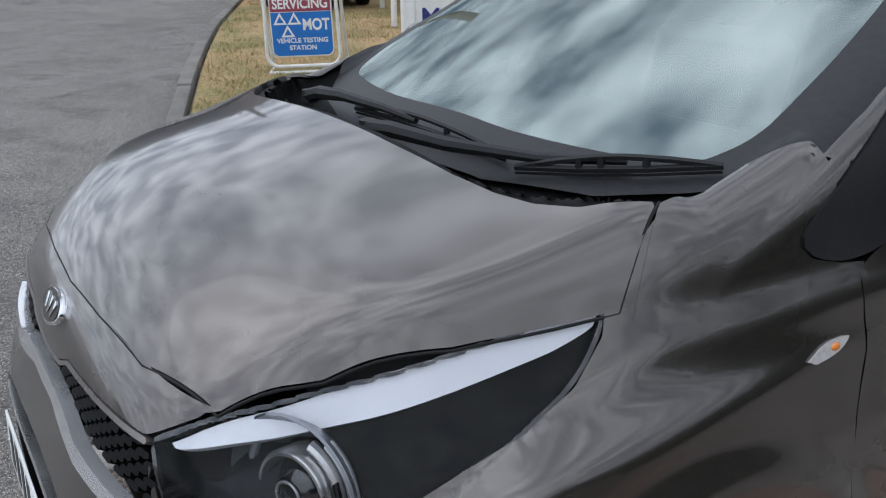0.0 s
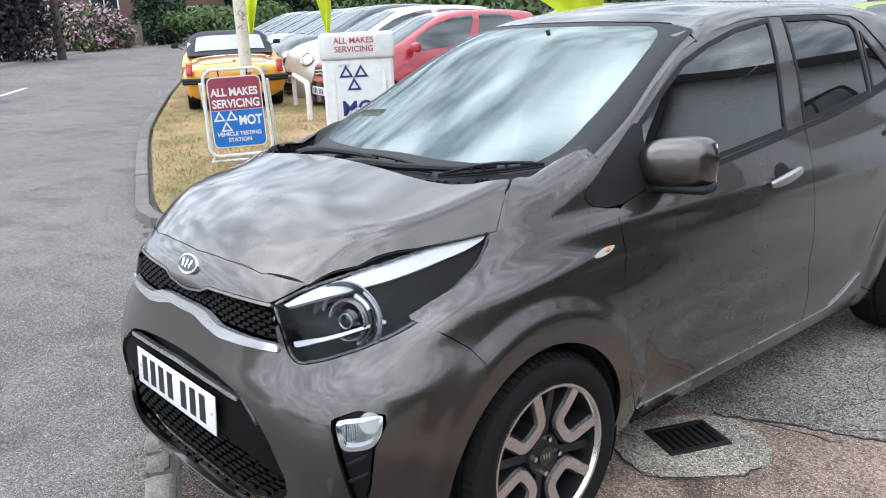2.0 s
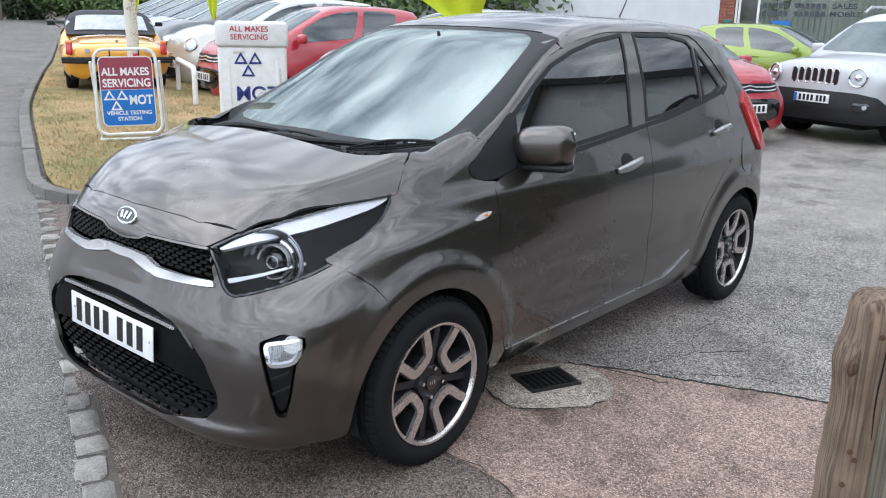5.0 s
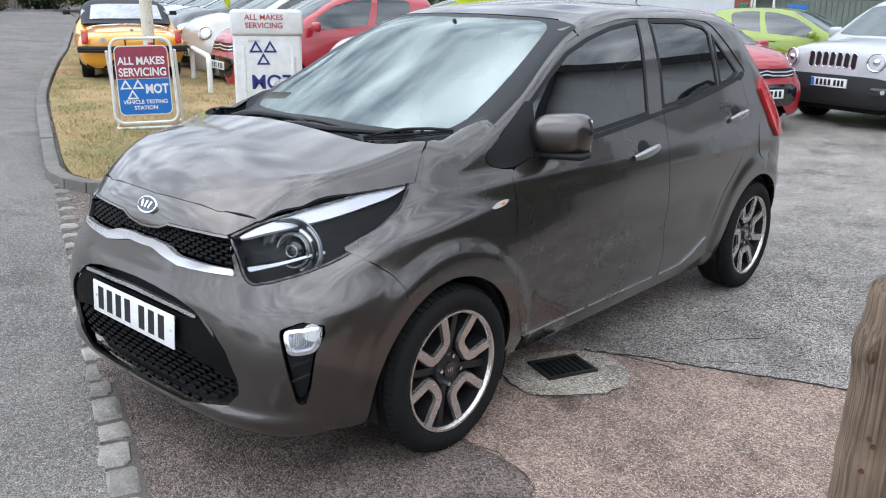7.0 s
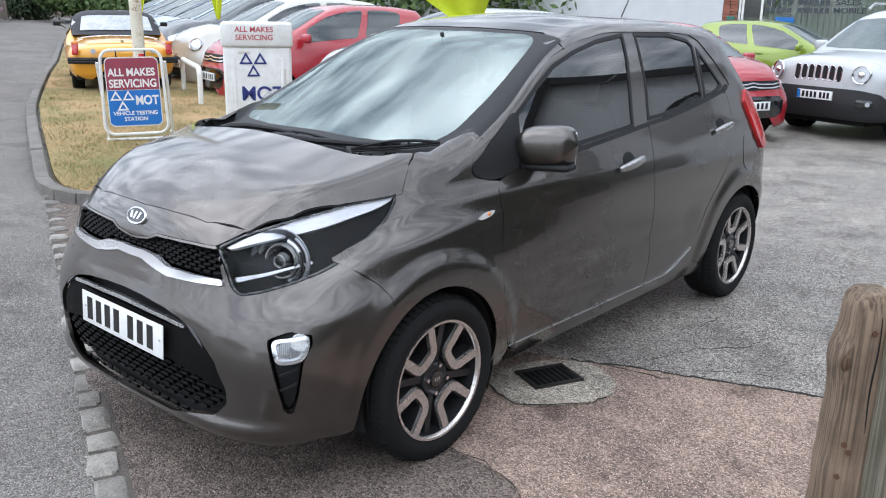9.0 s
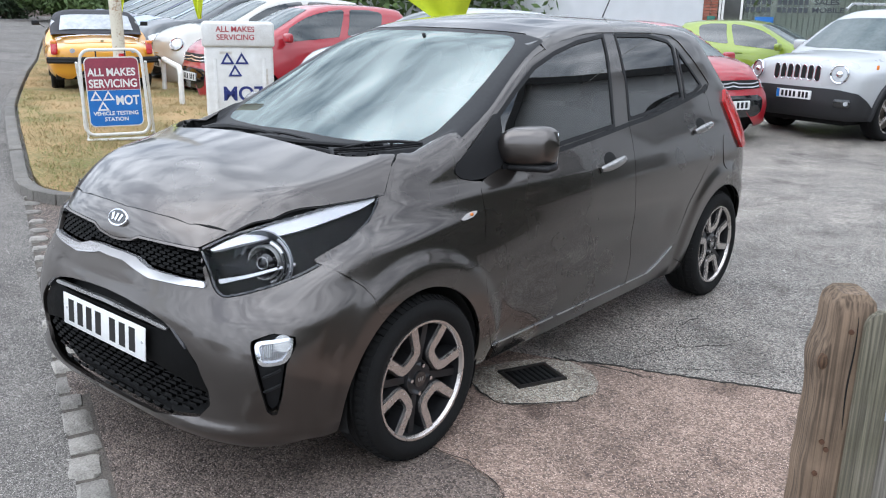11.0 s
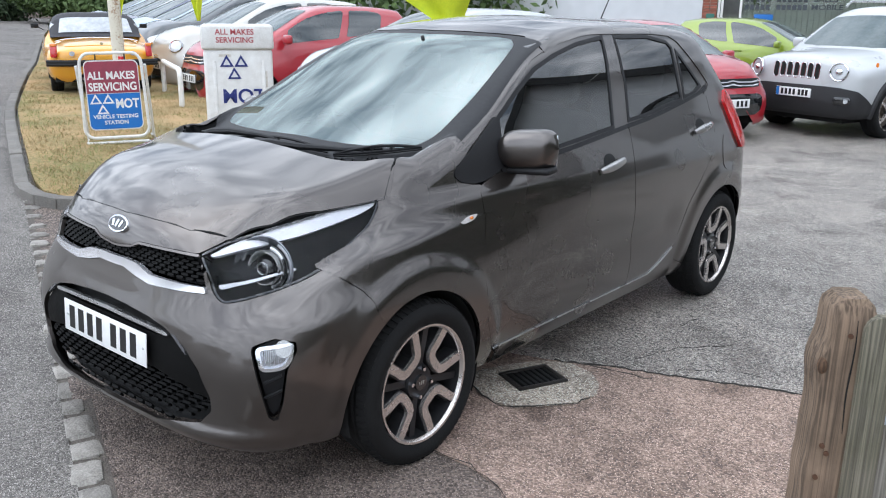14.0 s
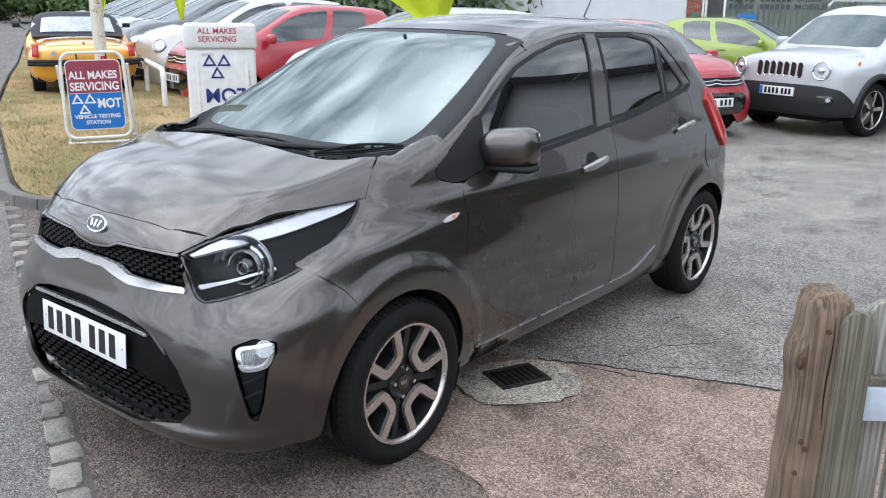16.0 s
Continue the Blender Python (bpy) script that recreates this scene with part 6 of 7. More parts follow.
def car_shell(s, paint, car, ny=60, na=52, lift_by=0.0, name="body", limit=None):
    zs = np.linspace(s.floor, .9, 30)
    n0, t0 = s.nose(zs).min(), s.tail(zs).max()
    e = np.array([.003, .012, .03, .055, .085, .12, .16, .21])
    ys = np.r_[n0 + e, np.linspace(n0 + .26, t0 - .26, ny), (t0 - e)[::-1]]
    ang = np.linspace(-.75, math.pi + .75, na)
    Y, A = (a.ravel() for a in np.meshgrid(ys, ang, indexing="ij"))
    o = np.stack([np.zeros_like(Y), Y, np.full_like(Y, .58)], 1)
    d = np.stack([np.cos(A), np.zeros_like(Y), np.sin(A)], 1)
    P, ok = s.solve(o + d * 1.7, -d, 0, 1.7, 100)
    P = np.where(ok[:, None], P, o)
    f = np.where(ok, P[:, 2] - s.floor, -1.0)
    for cy, cz in s.wheels:
        f = np.minimum(f, np.maximum(np.hypot(P[:, 1] - cy, P[:, 2] - cz) - s.arch, .42 - np.abs(P[:, 0])))
    G = P.reshape(len(ys), na, 3)
    verts, faces = clip_grid(G, f.reshape(len(ys), na))
    faces = [q[::-1] for q in faces]
    ob = mesh_part(name, verts, faces, paint, car)
    for row in (G[0], G[-1]):
        bm = bmesh.new()
        ring = [bm.verts.new(p) for p in row]
        bm.faces.new(ring)
        part("end_panel", bm, paint, car)
    bm = bmesh.new()
    y0, y1 = n0 + .25, t0 - .2
    box(bm, (1.2, y1 - y0, .25), pose(0, (y0 + y1) / 2, .32))
    part("underside", bm, BLACK_VOID, car)
    return ob


def car_wheels(s, car, r, w=.66, width=.18, rim=None):
    for cy, cz in s.wheels:
        for sx in (1, -1):
            wheel(car, pose(sx * w, cy, r, 0, 90 * sx, 0), r, width, rim or r * .70, False, 20 + 30 * cy)


def lamp_panel(s, car, name, outline, mat, way="front", label="", lift=.005, mirror=True, **kw):
    return panel(s, name, outline, way, mat, car, label, lift=lift, rim=.012, step=kw.pop("step", .02), mirror=mirror, gap=0, **kw)


LAMP_WHITE = surface("lamp_glass_white", (.62, .64, .66), .12, .4, (.40, .42, .44), 30, 120, coat=1.0, rough_var=.05)
CAR_GLASS = surface("dark_car_glass", (.030, .038, .040), .06, 0, (.020, .026, .028), 3, 20, coat=1.0, rough_var=.03)
PALE_GLASS = surface("sky_lit_car_glass", (.10, .125, .125), .08, 0, (.06, .08, .08), 3, 20, spec=.6, rough_var=.03)


def hatch(name, m, paint, label, scale=(1, 1, 1), lamps="slim", group="", detail=True):
    """A small hatchback of the forecourt's stock."""
    s = HATCH
    car = empty(name, m @ Matrix.Diagonal((*scale, 1)), label, "car", group)
    car_shell(s, paint, car)
    panel(s, "windscreen", both([(0, .03), (.3, .07), (.57, .18), (.58, .30), (.50, .62), (.42, .96), (0, .935)]), "top", PALE_GLASS, car, lift=.004, rim=0, step=.05, gap=0)
    panel(s, "side_glass", FRONT_GLASS, "side", CAR_GLASS, car, lift=.004, rim=0, step=.04, gap=0, mirror=True)
    panel(s, "rear_side_glass", REAR_GLASS, "side", CAR_GLASS, car, lift=.004, rim=0, step=.04, gap=0, mirror=True)
    panel(s, "sill_shadow", [(.40, .19), (2.0, .19), (2.0, .23), (.40, .23)], "side", BLACK_PLASTIC, car, lift=.003, rim=0, step=.04, gap=0, mirror=True)
    if lamps == "round":
        for sx in (1, -1):
            p, n = spot(s, "front", sx * .70, .775, -.005)
            bm = bmesh.new()
            bmesh.ops.create_uvsphere(bm, u_segments=20, v_segments=12, radius=1, matrix=out_pose(p, n) @ Matrix.Diagonal((.085, .095, .022, 1)))
            part("headlamp", bm, LAMP_WHITE, car)
            bm = bmesh.new()
            lathe(bm, [(.092, .0), (.102, .012), (.108, 0), (.1, -.02)], 24, out_pose(p, n))
            part("lamp_ring", bm, CHROME, car)
        panel(s, "lower_grille", both([(0, .44), (.36, .43), (.42, .38), (.36, .33), (0, .32)]), "front", BLACK_PLASTIC, car, lift=.003, rim=.01, step=.03, gap=0)
        for z in (.62, .585):
            panel(s, "chrome_bar", both([(0, z + .010), (.16, z + .008), (.16, z - .004), (0, z - .006)]), "front", CHROME, car, lift=.008, rim=.01, step=.01, gap=0)
    elif lamps == "double":
        lamp_panel(s, car, "headlamp", [(.70, .76), (.82, .80), (.93, .78), (.93, .68), (.80, .66), (.70, .69)], LAMP_WHITE, label="clear round-cornered headlamp")
        for z in (.745, .700):
            panel(s, "chrome_bar", both([(0, z + .028), (.12, z + .010), (.42, z + .006), (.60, z + .024), (.60, z + .008), (.42, z - .010), (.12, z - .006), (0, z + .012)]), "front", BRIGHT_TRIM, car, "chrome chevron bar", lift=.014, rim=.018, step=.008, gap=0)
        panel(s, "grille_recess", both([(0, .79), (.62, .79), (.62, .685), (0, .67)]), "front", BLACK_PLASTIC, car, lift=.003, rim=.008, step=.02, gap=0)
        panel(s, "lower_grille", both([(0, .60), (.52, .60), (.60, .56), (.56, .38), (.45, .33), (0, .32)]), "front", BLACK_GLOSS, car, lift=.004, rim=.01, step=.03, gap=0)
    else:
        lamp_panel(s, car, "headlamp", [(.60, .76), (.80, .82), (1.02, .85), (1.08, .84), (.98, .77), (.84, .72), (.66, .70)], LAMP_WHITE, label="clear headlamp")
        panel(s, "grille", both([(0, .78), (.45, .78), (.48, .73), (0, .72)]), "front", BLACK_PLASTIC, car, lift=.003, rim=.01, step=.02, gap=0)
        panel(s, "lower_grille", both([(0, .50), (.50, .48), (.54, .38), (.42, .31), (0, .29)]), "front", BLACK_PLASTIC, car, lift=.003, rim=.01, step=.03, gap=0)
    plate = new("number_plate")
    plate.parent, plate.matrix_basis = car, pose(0, -.716, .48, 88, 0, 0)
    bm = bmesh.new()
    box(bm, (.52, .111, .012), None, .002)
    part("backing", bm, WHITE_PLATE, plate)
    for x in (-.19, -.12, -.05, .06, .13, .2):
        bm = bmesh.new()
        box(bm, (.040, .075, .001), pose(x, 0, .0065))
        part("bar", bm, BLACK_PLASTIC, plate)
    for sx in (1, -1):
        bm = bmesh.new()
        box(bm, (.19, .10, .13), pose(sx * .86, .44, 1.02), .04, 3)
        part("door_mirror", bm, paint, car)
        bm = bmesh.new()
        box(bm, (.02, .17, .028), pose(sx * .795, 1.22, .885), .008)
        part("door_handle", bm, paint, car)
    car_wheels(s, car, .287)
    return car


RED_CAR = car_paint("bright_red_paint", (.36, .012, .022), 0.05, .30)
CREAM_CAR = car_paint("cream_white_paint", (.50, .485, .44), 0, .30)
LIME_CAR = car_paint("lime_green_paint", (.20, .27, .018), .25, .32)
WHITE_CAR = car_paint("white_paint", (.44, .45, .455), 0, .28)
ICE = car_paint("ice_blue_paint", (.36, .44, .55), .35, .32)
NAVY_CAR = car_paint("navy_paint", (.02, .03, .09), .2, .30)
SILVER = car_paint("silver_paint", (.50, .51, .52), .6, .34)
DARK_CAR = car_paint("charcoal_paint", (.05, .055, .06), .4, .32)
YELLOW = car_paint("mustard_yellow_paint", (.78, .36, .025), 0, .32)

ROW = "stock cars parked nose to the road"
row = ((-4.35, 4.75, "white_hatchback", WHITE_CAR, "white city car at the near end of the row", "slim", (.95, .95, .93)),
       (-6.85, 4.90, "red_hatchback", RED_CAR, "bright red city car with twin chrome chevron bars", "double", (.89, .89, .90)),
       (-8.70, 5.62, "cream_hatchback", CREAM_CAR, "cream-white retro city car with round headlamps", "round", (.965, .965, .955)),
       (-10.75, 6.50, "grey_hatchback", DARK_CAR, "dark grey hatchback in the row of stock", "slim", (1, 1, 1)),
       (-12.8, 7.35, "blue_hatchback", ICE, "pale ice-blue hatchback in the row of stock", "slim", (1.03, 1.1, 1)),
       (-14.8, 8.2, "navy_hatchback", NAVY_CAR, "navy blue hatchback in the row of stock", "slim", (1.03, 1.1, 1)),
       (-16.8, 9.05, "silver_hatchback", SILVER, "silver hatchback in the row of stock", "slim", (1.05, 1.1, 1)),
       (-18.8, 9.9, "black_hatchback", DARK_CAR, "charcoal hatchback in the row of stock", "slim", (1.05, 1.15, 1)),
       (-20.8, 10.75, "pale_hatchback", ICE, "pale blue hatchback at the far end of the row", "slim", (1.05, 1.15, 1.02)))
for x, y, nm, paint, label, lamps, sc in row:
    hatch(nm, fwd(255, (x, y, lift(x, y)), (0, 0, 0)), paint, label, sc, lamps, ROW)
hatch("red_hatchback", fwd(334, (-2.004, 8.32, 0), (0, 0, 0)), RED_CAR, "bright red city car with chrome chevrons on the forecourt", (.923, .923, .935), "double")
hatch("lime_hatchback", fwd(-1.4, (-2.382, 14.09, 0), (0, 0, 0)), LIME_CAR, "lime-green three-door hatchback parked before the shop", (.951, .951, .937), "slim")
hatch("silver_hatchback", fwd(335, (-57.85, 21.07, lift(-57.85)), (0, 0, 0)), WHITE_CAR, "white hatchback coming round the far bend", (1, 1.05, 1), "slim")
hatch("silver_hatchback", fwd(60, (-57.5, 11.3, lift(-57.5)), (0, 0, 0)), SILVER, "silver hatchback parked beyond the garden wall", (1, 1.05, 1), "slim")

ROADSTER = Shape(
    half_width=[(.18, .56), (.26, .64), (.40, .685), (.55, .695), (.70, .690), (.80, .668), (.88, .62), (.98, .585), (1.10, .525), (1.20, .44), (1.3, .34)],
    nose=[(.18, -.55), (.30, -.66), (.45, -.69), (.60, -.68), (.72, -.62), (.85, -.5), (1.3, -.45)],
    shoulder=[(.18, -.25), (.7, -.2), (.85, .6), (1.3, 1.2)],
    tail=[(.18, 2.70), (.30, 2.80), (.50, 2.84), (.66, 2.83), (.78, 2.80), (.90, 2.74), (1.3, 2.6)],
    hood_z=[(-.75, .60), (-.66, .70), (-.5, .76), (-.2, .81), (.3, .85), (.6, .88)],
    crown=[(-.7, .16), (.4, .12)],
    roof_z=[(.45, .98), (.70, 1.04), (1.0, 1.07), (1.45, 1.06), (1.62, 1.01), (1.72, .93), (1.88, .83), (1.93, .815), (2.3, .79), (2.6, .755), (2.78, .70), (2.9, .64)],
    screen=(1.16, 1.1, .66, .18), wheels=((0.0, .28), (2.03, .28)), arch=.315, soft=.05, bulge=.0, floor=.20)


def roadster():
    s = ROADSTER
    m = fwd(155.4, (-10.02, 4.59, lift(-9.6) + .03), (0, 0, 0)) @ Matrix.Diagonal((.93, .90, .83, 1))
    car = empty("roadster_car", m, "mustard-yellow two-seat roadster with a black soft top raised", "car")
    car_shell(s, YELLOW, car, 80, 60)
    cloth = surface("charcoal_hood_cloth", (.055, .055, .06), .85, 0, (.035, .035, .04), 12, 120, .25, 90)
    clear = surface("cloudy_plastic_window", (.55, .57, .58), .18, 0, (.38, .40, .42), 5, 20, .25, 9, coat=.6)
    spine = ((.62, 1.10), (.80, 1.165), (1.05, 1.20), (1.35, 1.205), (1.52, 1.185), (1.62, 1.14), (1.74, 1.02), (1.86, .885), (1.93, .835))
    rim_z, wide = .815, .605

    def hood_at(k, x=None, z=None):
        """A place on the raised hood: k along its spine, at that x, or at that height on its side."""
        i = min(int(k), len(spine) - 2)
        (y0, z0), (y1, z1) = spine[i], spine[i + 1]
        y, top = y0 + (y1 - y0) * (k - i), z0 + (z1 - z0) * (k - i)
        if x is not None:
            c = min((abs(x) / wide) ** 2.6, 1)
            return Vector((x, y, rim_z + (top - rim_z) * math.sqrt(1 - c * c) ** .7))
        q = min((z - rim_z) / (top - rim_z), 1) ** (1 / .7)
        return Vector((wide * math.sqrt(max(1 - q * q, 0)) ** (1 / 2.6), y, z))

    def patch(name, mat, fn, nu, nv, label=""):
        pts = [fn(i / nu, j / nv) for i in range(nu + 1) for j in range(nv + 1)]
        quads = [(i * (nv + 1) + j, i * (nv + 1) + j + 1, (i + 1) * (nv + 1) + j + 1, (i + 1) * (nv + 1) + j) for i in range(nu) for j in range(nv)]
        return mesh_part(name, pts, quads, mat, car, label)
    wave = lambda u: wide * math.sin((u - .5) * math.pi)
    patch("soft_top", cloth, lambda u, v: hood_at(8 * v, wave(u)), 40, 48, "black cloth soft top")
    patch("rear_screen", clear, lambda u, v: hood_at(5.15 + 1.75 * v, (u - .5) * (.90 + .08 * v)) + Vector((0, .010, .008)), 16, 10, "cloudy plastic rear window")
    for sx in (1, -1):
        flip = Vector((sx, 1, 1))
        patch("side_screen", CAR_GLASS, lambda u, v: (hood_at(1.0 + 2.1 * u, None, .87 + (.22 + .03 * u) * v) + Vector((.006, 0, 0))) * flip, 8, 6)
        patch("quarter_screen", clear, lambda u, v: (hood_at(3.35 + 2.2 * u, None, .88 + (.21 - .07 * u) * v) + Vector((.006, 0, 0))) * flip, 8, 6)
    # boot lid joint, chrome bead, bumper, lamps
    lid = both([(0, 1.985), (.42, 1.985), (.47, 2.04), (.47, 2.55), (.42, 2.66), (0, 2.69)])
    panel(s, "boot_lid", lid, "top", YELLOW, car, lift=.006, rim=.010, step=.025, gap=.001, sharp=())
    bm = bmesh.new()
    tube(bm, [spot(s, "top", x, 1.925 - .02 * (x / .55) ** 2, .006)[0] for x in np.linspace(-.55, .55, 15)], .009, 6)
    part("hood_bead", bm, CHROME, car)
    bm = bmesh.new()
    pts = [(x, 2.90 - .11 * abs(x / .69) ** 3.2, .50) for x in np.linspace(-.69, .69, 19)]
    for z in (.470, .505):
        tube(bm, [(x, y, z) for x, y, _ in pts], .030, 8)
    part("rear_bumper", bm, BLACK_PLASTIC, car, "thick black rubber rear bumper")
    for sx in (1, -1):
        bm = bmesh.new()
        box(bm, (.085, .05, .20), pose(sx * .595, 2.775, .665, 8, 0, sx * -18), .022, 3)
        part("tail_lamp", bm, RED_LENS, car, "upright red tail lamp")
        bm = bmesh.new()
        box(bm, (.083, .05, .055), pose(sx * .596, 2.770, .745, 8, 0, sx * -18), .018, 3)
        part("indicator", bm, AMBER, car)
        bm = bmesh.new()
        cyl(bm, .035, .03, .03, pose(sx * .38, 2.845, .625, 90, 0, 0), 20)
        part("reverse_lamp", bm, LAMP_WHITE, car)
        bm = bmesh.new()
        box(bm, (.11, .05, .075), pose(sx * .78, .62, .97), .015)
        tube(bm, [(sx * .66, .64, .90), (sx * .73, .63, .95)], .008, 6)
        part("door_mirror", bm, BLACK_PLASTIC, car)
    bm = bmesh.new()
    cyl(bm, .022, .02, .012, pose(0, 2.80, .765, 75, 0, 0), 20)
    part("badge", bm, CHROME, car)
    bm = bmesh.new()
    tube(bm, [(.25, 2.4, .24), (.25, 2.86, .25)], .025, 10)
    part("exhaust", bm, STEEL, car)
    car_wheels(s, car, .28, .575, .16)


roadster()

OFFROAD = Shape(
    half_width=[(.22, .78), (.35, .86), (.6, .895), (.8, .902), (.95, .895), (1.03, .872), (1.10, .84), (1.30, .785), (1.52, .70), (1.75, .58)],
    nose=[(.22, -.66), (.32, -.78), (.50, -.835), (.62, -.83), (.80, -.815), (.95, -.80), (1.03, -.77), (1.75, -.7)],
    shoulder=[(.22, -.36), (.8, -.42), (1.0, -.30), (1.1, .6), (1.75, 1.2)],
    tail=[(.22, 3.2), (.4, 3.36), (.9, 3.38), (1.2, 3.34), (1.75, 3.2)],
    hood_z=[(-.86, .86), (-.81, .965), (-.74, 1.020), (-.5, 1.062), (0, 1.10), (.5, 1.14)],
    crown=[(-.8, .09), (.2, .06)],
    roof_z=[(.4, 1.45), (.75, 1.60), (.95, 1.645), (1.6, 1.68), (2.6, 1.67), (3.2, 1.62), (3.4, 1.5)],
    screen=(1.58, .66, .80, .22), wheels=((0.0, .345), (2.57, .345)), arch=.405, power=4.2, bulge=.0, floor=.28)


def offroader():
    s = OFFROAD
    m = fwd(251.8, (-.867, 9.932, 0), (0, 0, 0))
    car = empty("offroader_car", m @ Matrix.Diagonal((.955, .955, .965, 1)), "white compact off-roader with a seven-slot grille and black cladding", "car")
    car_shell(s, WHITE_CAR, car, 70, 64)
    panel(s, "windscreen", both([(0, .11), (.4, .14), (.70, .22), (.70, .30), (.60, .74), (0, .72)]), "top", PALE_GLASS, car, lift=.004, rim=0, step=.04, gap=0)
    panel(s, "side_glass", [(.50, 1.14), (.80, 1.42), (1.0, 1.50), (1.50, 1.52), (1.48, 1.12)], "side", CAR_GLASS, car, lift=.004, rim=0, step=.04, gap=0, mirror=True)
    panel(s, "rear_side_glass", [(1.56, 1.12), (1.58, 1.52), (2.3, 1.51), (2.55, 1.40), (2.55, 1.14)], "side", CAR_GLASS, car, lift=.004, rim=0, step=.04, gap=0, mirror=True)
    clad = surface("black_cladding", (.022, .022, .024), .65, 0, (.014, .014, .015), 14, 140, .2, 150)
    panel(s, "lower_bumper", both([(0, .665), (.45, .665), (.62, .66), (.80, .625), (.95, .50), (1.05, .40), (1.05, .28), (0, .28)]), "front", clad, car, "black textured lower bumper", lift=.012, rim=.02, step=.02, gap=0)
    for k in range(7):
        slot = rounded(.066, .190, .030, 4)
        p, n = spot(s, "front", math.atan2((k - 3) * .104, .92), .842, .002)
        mm = out_pose(p, Vector((n.x, n.y, .06)))
        bm = bmesh.new()
        prism(bm, slot, .02, mm)
        part("grille_slot", bm, BLACK_VOID, car)
        bm = bmesh.new()
        tube(bm, [mm @ Vector((a * 1.08, b * 1.03, .001)) for a, b in slot], .004, 6, True)
        part("slot_ring", bm, CHROME, car)
    for sx in (1, -1):
        p, n = spot(s, "front", sx * .60, .850, .0)
        mm = out_pose(p, Vector((sx * .30, -1, .05)))
        bm = bmesh.new()
        cyl(bm, .100, .092, .04, mm @ pose(0, 0, .0), 32)
        part("headlamp", bm, LAMP_WHITE, car, "round clear headlamp")
        bm = bmesh.new()
        lathe(bm, [(.098, .02), (.110, .030), (.118, .02), (.112, -.02)], 32, mm)
        part("lamp_ring", bm, CHROME, car)
        bm = bmesh.new()
        bmesh.ops.create_uvsphere(bm, u_segments=16, v_segments=10, radius=.050, matrix=mm @ pose(0, 0, .0))
        part("lamp_bulb", bm, CHROME, car)
        p, n = spot(s, "side", -.36, .92, .004)
        bm = bmesh.new()
        box(bm, (.020, .045, .085), Matrix.Translation((sx * p.x, p.y, p.z)), .010, 2)
        part("side_marker", bm, AMBER, car)
        p, n = spot(s, "front", sx * .66, .50, .012)
        bm = bmesh.new()
        prism(bm, rounded(.21, .10, .03), .03, out_pose(p, Vector((sx * .35, -1, 0))) @ pose(0, 0, .012), .004)
        part("fog_recess", bm, BLACK_GLOSS, car)
        bm = bmesh.new()
        cyl(bm, .030, .028, .02, out_pose(p, Vector((sx * .35, -1, 0))) @ pose(.05 * sx, 0, .018), 18)
        part("fog_lamp", bm, LAMP_WHITE, car)
        for cy, cz in s.wheels:
            bm = bmesh.new()
            arc = [radians(a) for a in range(-8, 189, 7)]
            pts = []
            for a in arc:
                y, z = cy + .43 * math.cos(a), cz + .43 * math.sin(a)
                q, _ = s.place(np.array([y]), np.array([max(z, .30)]), "side")
                pts.append((sx * (q[0][0] + .004), y, z))
            tube(bm, pts, .040, 8)
            part("arch_cladding", bm, clad, car)
        bm = bmesh.new()
        tube(bm, [(sx * .60, .95, 1.64), (sx * .62, 1.1, 1.72), (sx * .62, 2.6, 1.73), (sx * .60, 2.9, 1.66)], .020, 8)
        part("roof_rail", bm, SATIN, car)
        bm = bmesh.new()
        box(bm, (.20, .10, .14), pose(sx * .98, .52, 1.14), .04, 3)
        part("door_mirror", bm, WHITE_CAR, car)
    plate = new("number_plate")
    plate.parent, plate.matrix_basis = car, pose(.02, -.858, .565, 90, 0, 0)
    bm = bmesh.new()
    box(bm, (.52, .111, .02), None, .002)
    part("backing", bm, WHITE_PLATE, plate)
    bm = bmesh.new()
    box(bm, (.045, .105, .001), pose(-.235, 0, .0105))
    part("blue_band", bm, BLUE, plate)
    for x in (-.165, -.105, -.045, .015, .095, .150, .205):
        bm = bmesh.new()
        box(bm, (.036, .075, .001), pose(x, 0, .0105))
        part("bar", bm, BLACK_PLASTIC, plate)
    car_wheels(s, car, .345, .77, .22, .25)


offroader()

# ---- timber fence ----
WOOD = surface("weathered_timber", (.36, .27, .18), .85, 0, (.15, .105, .07), 5, 70, .5, 60)


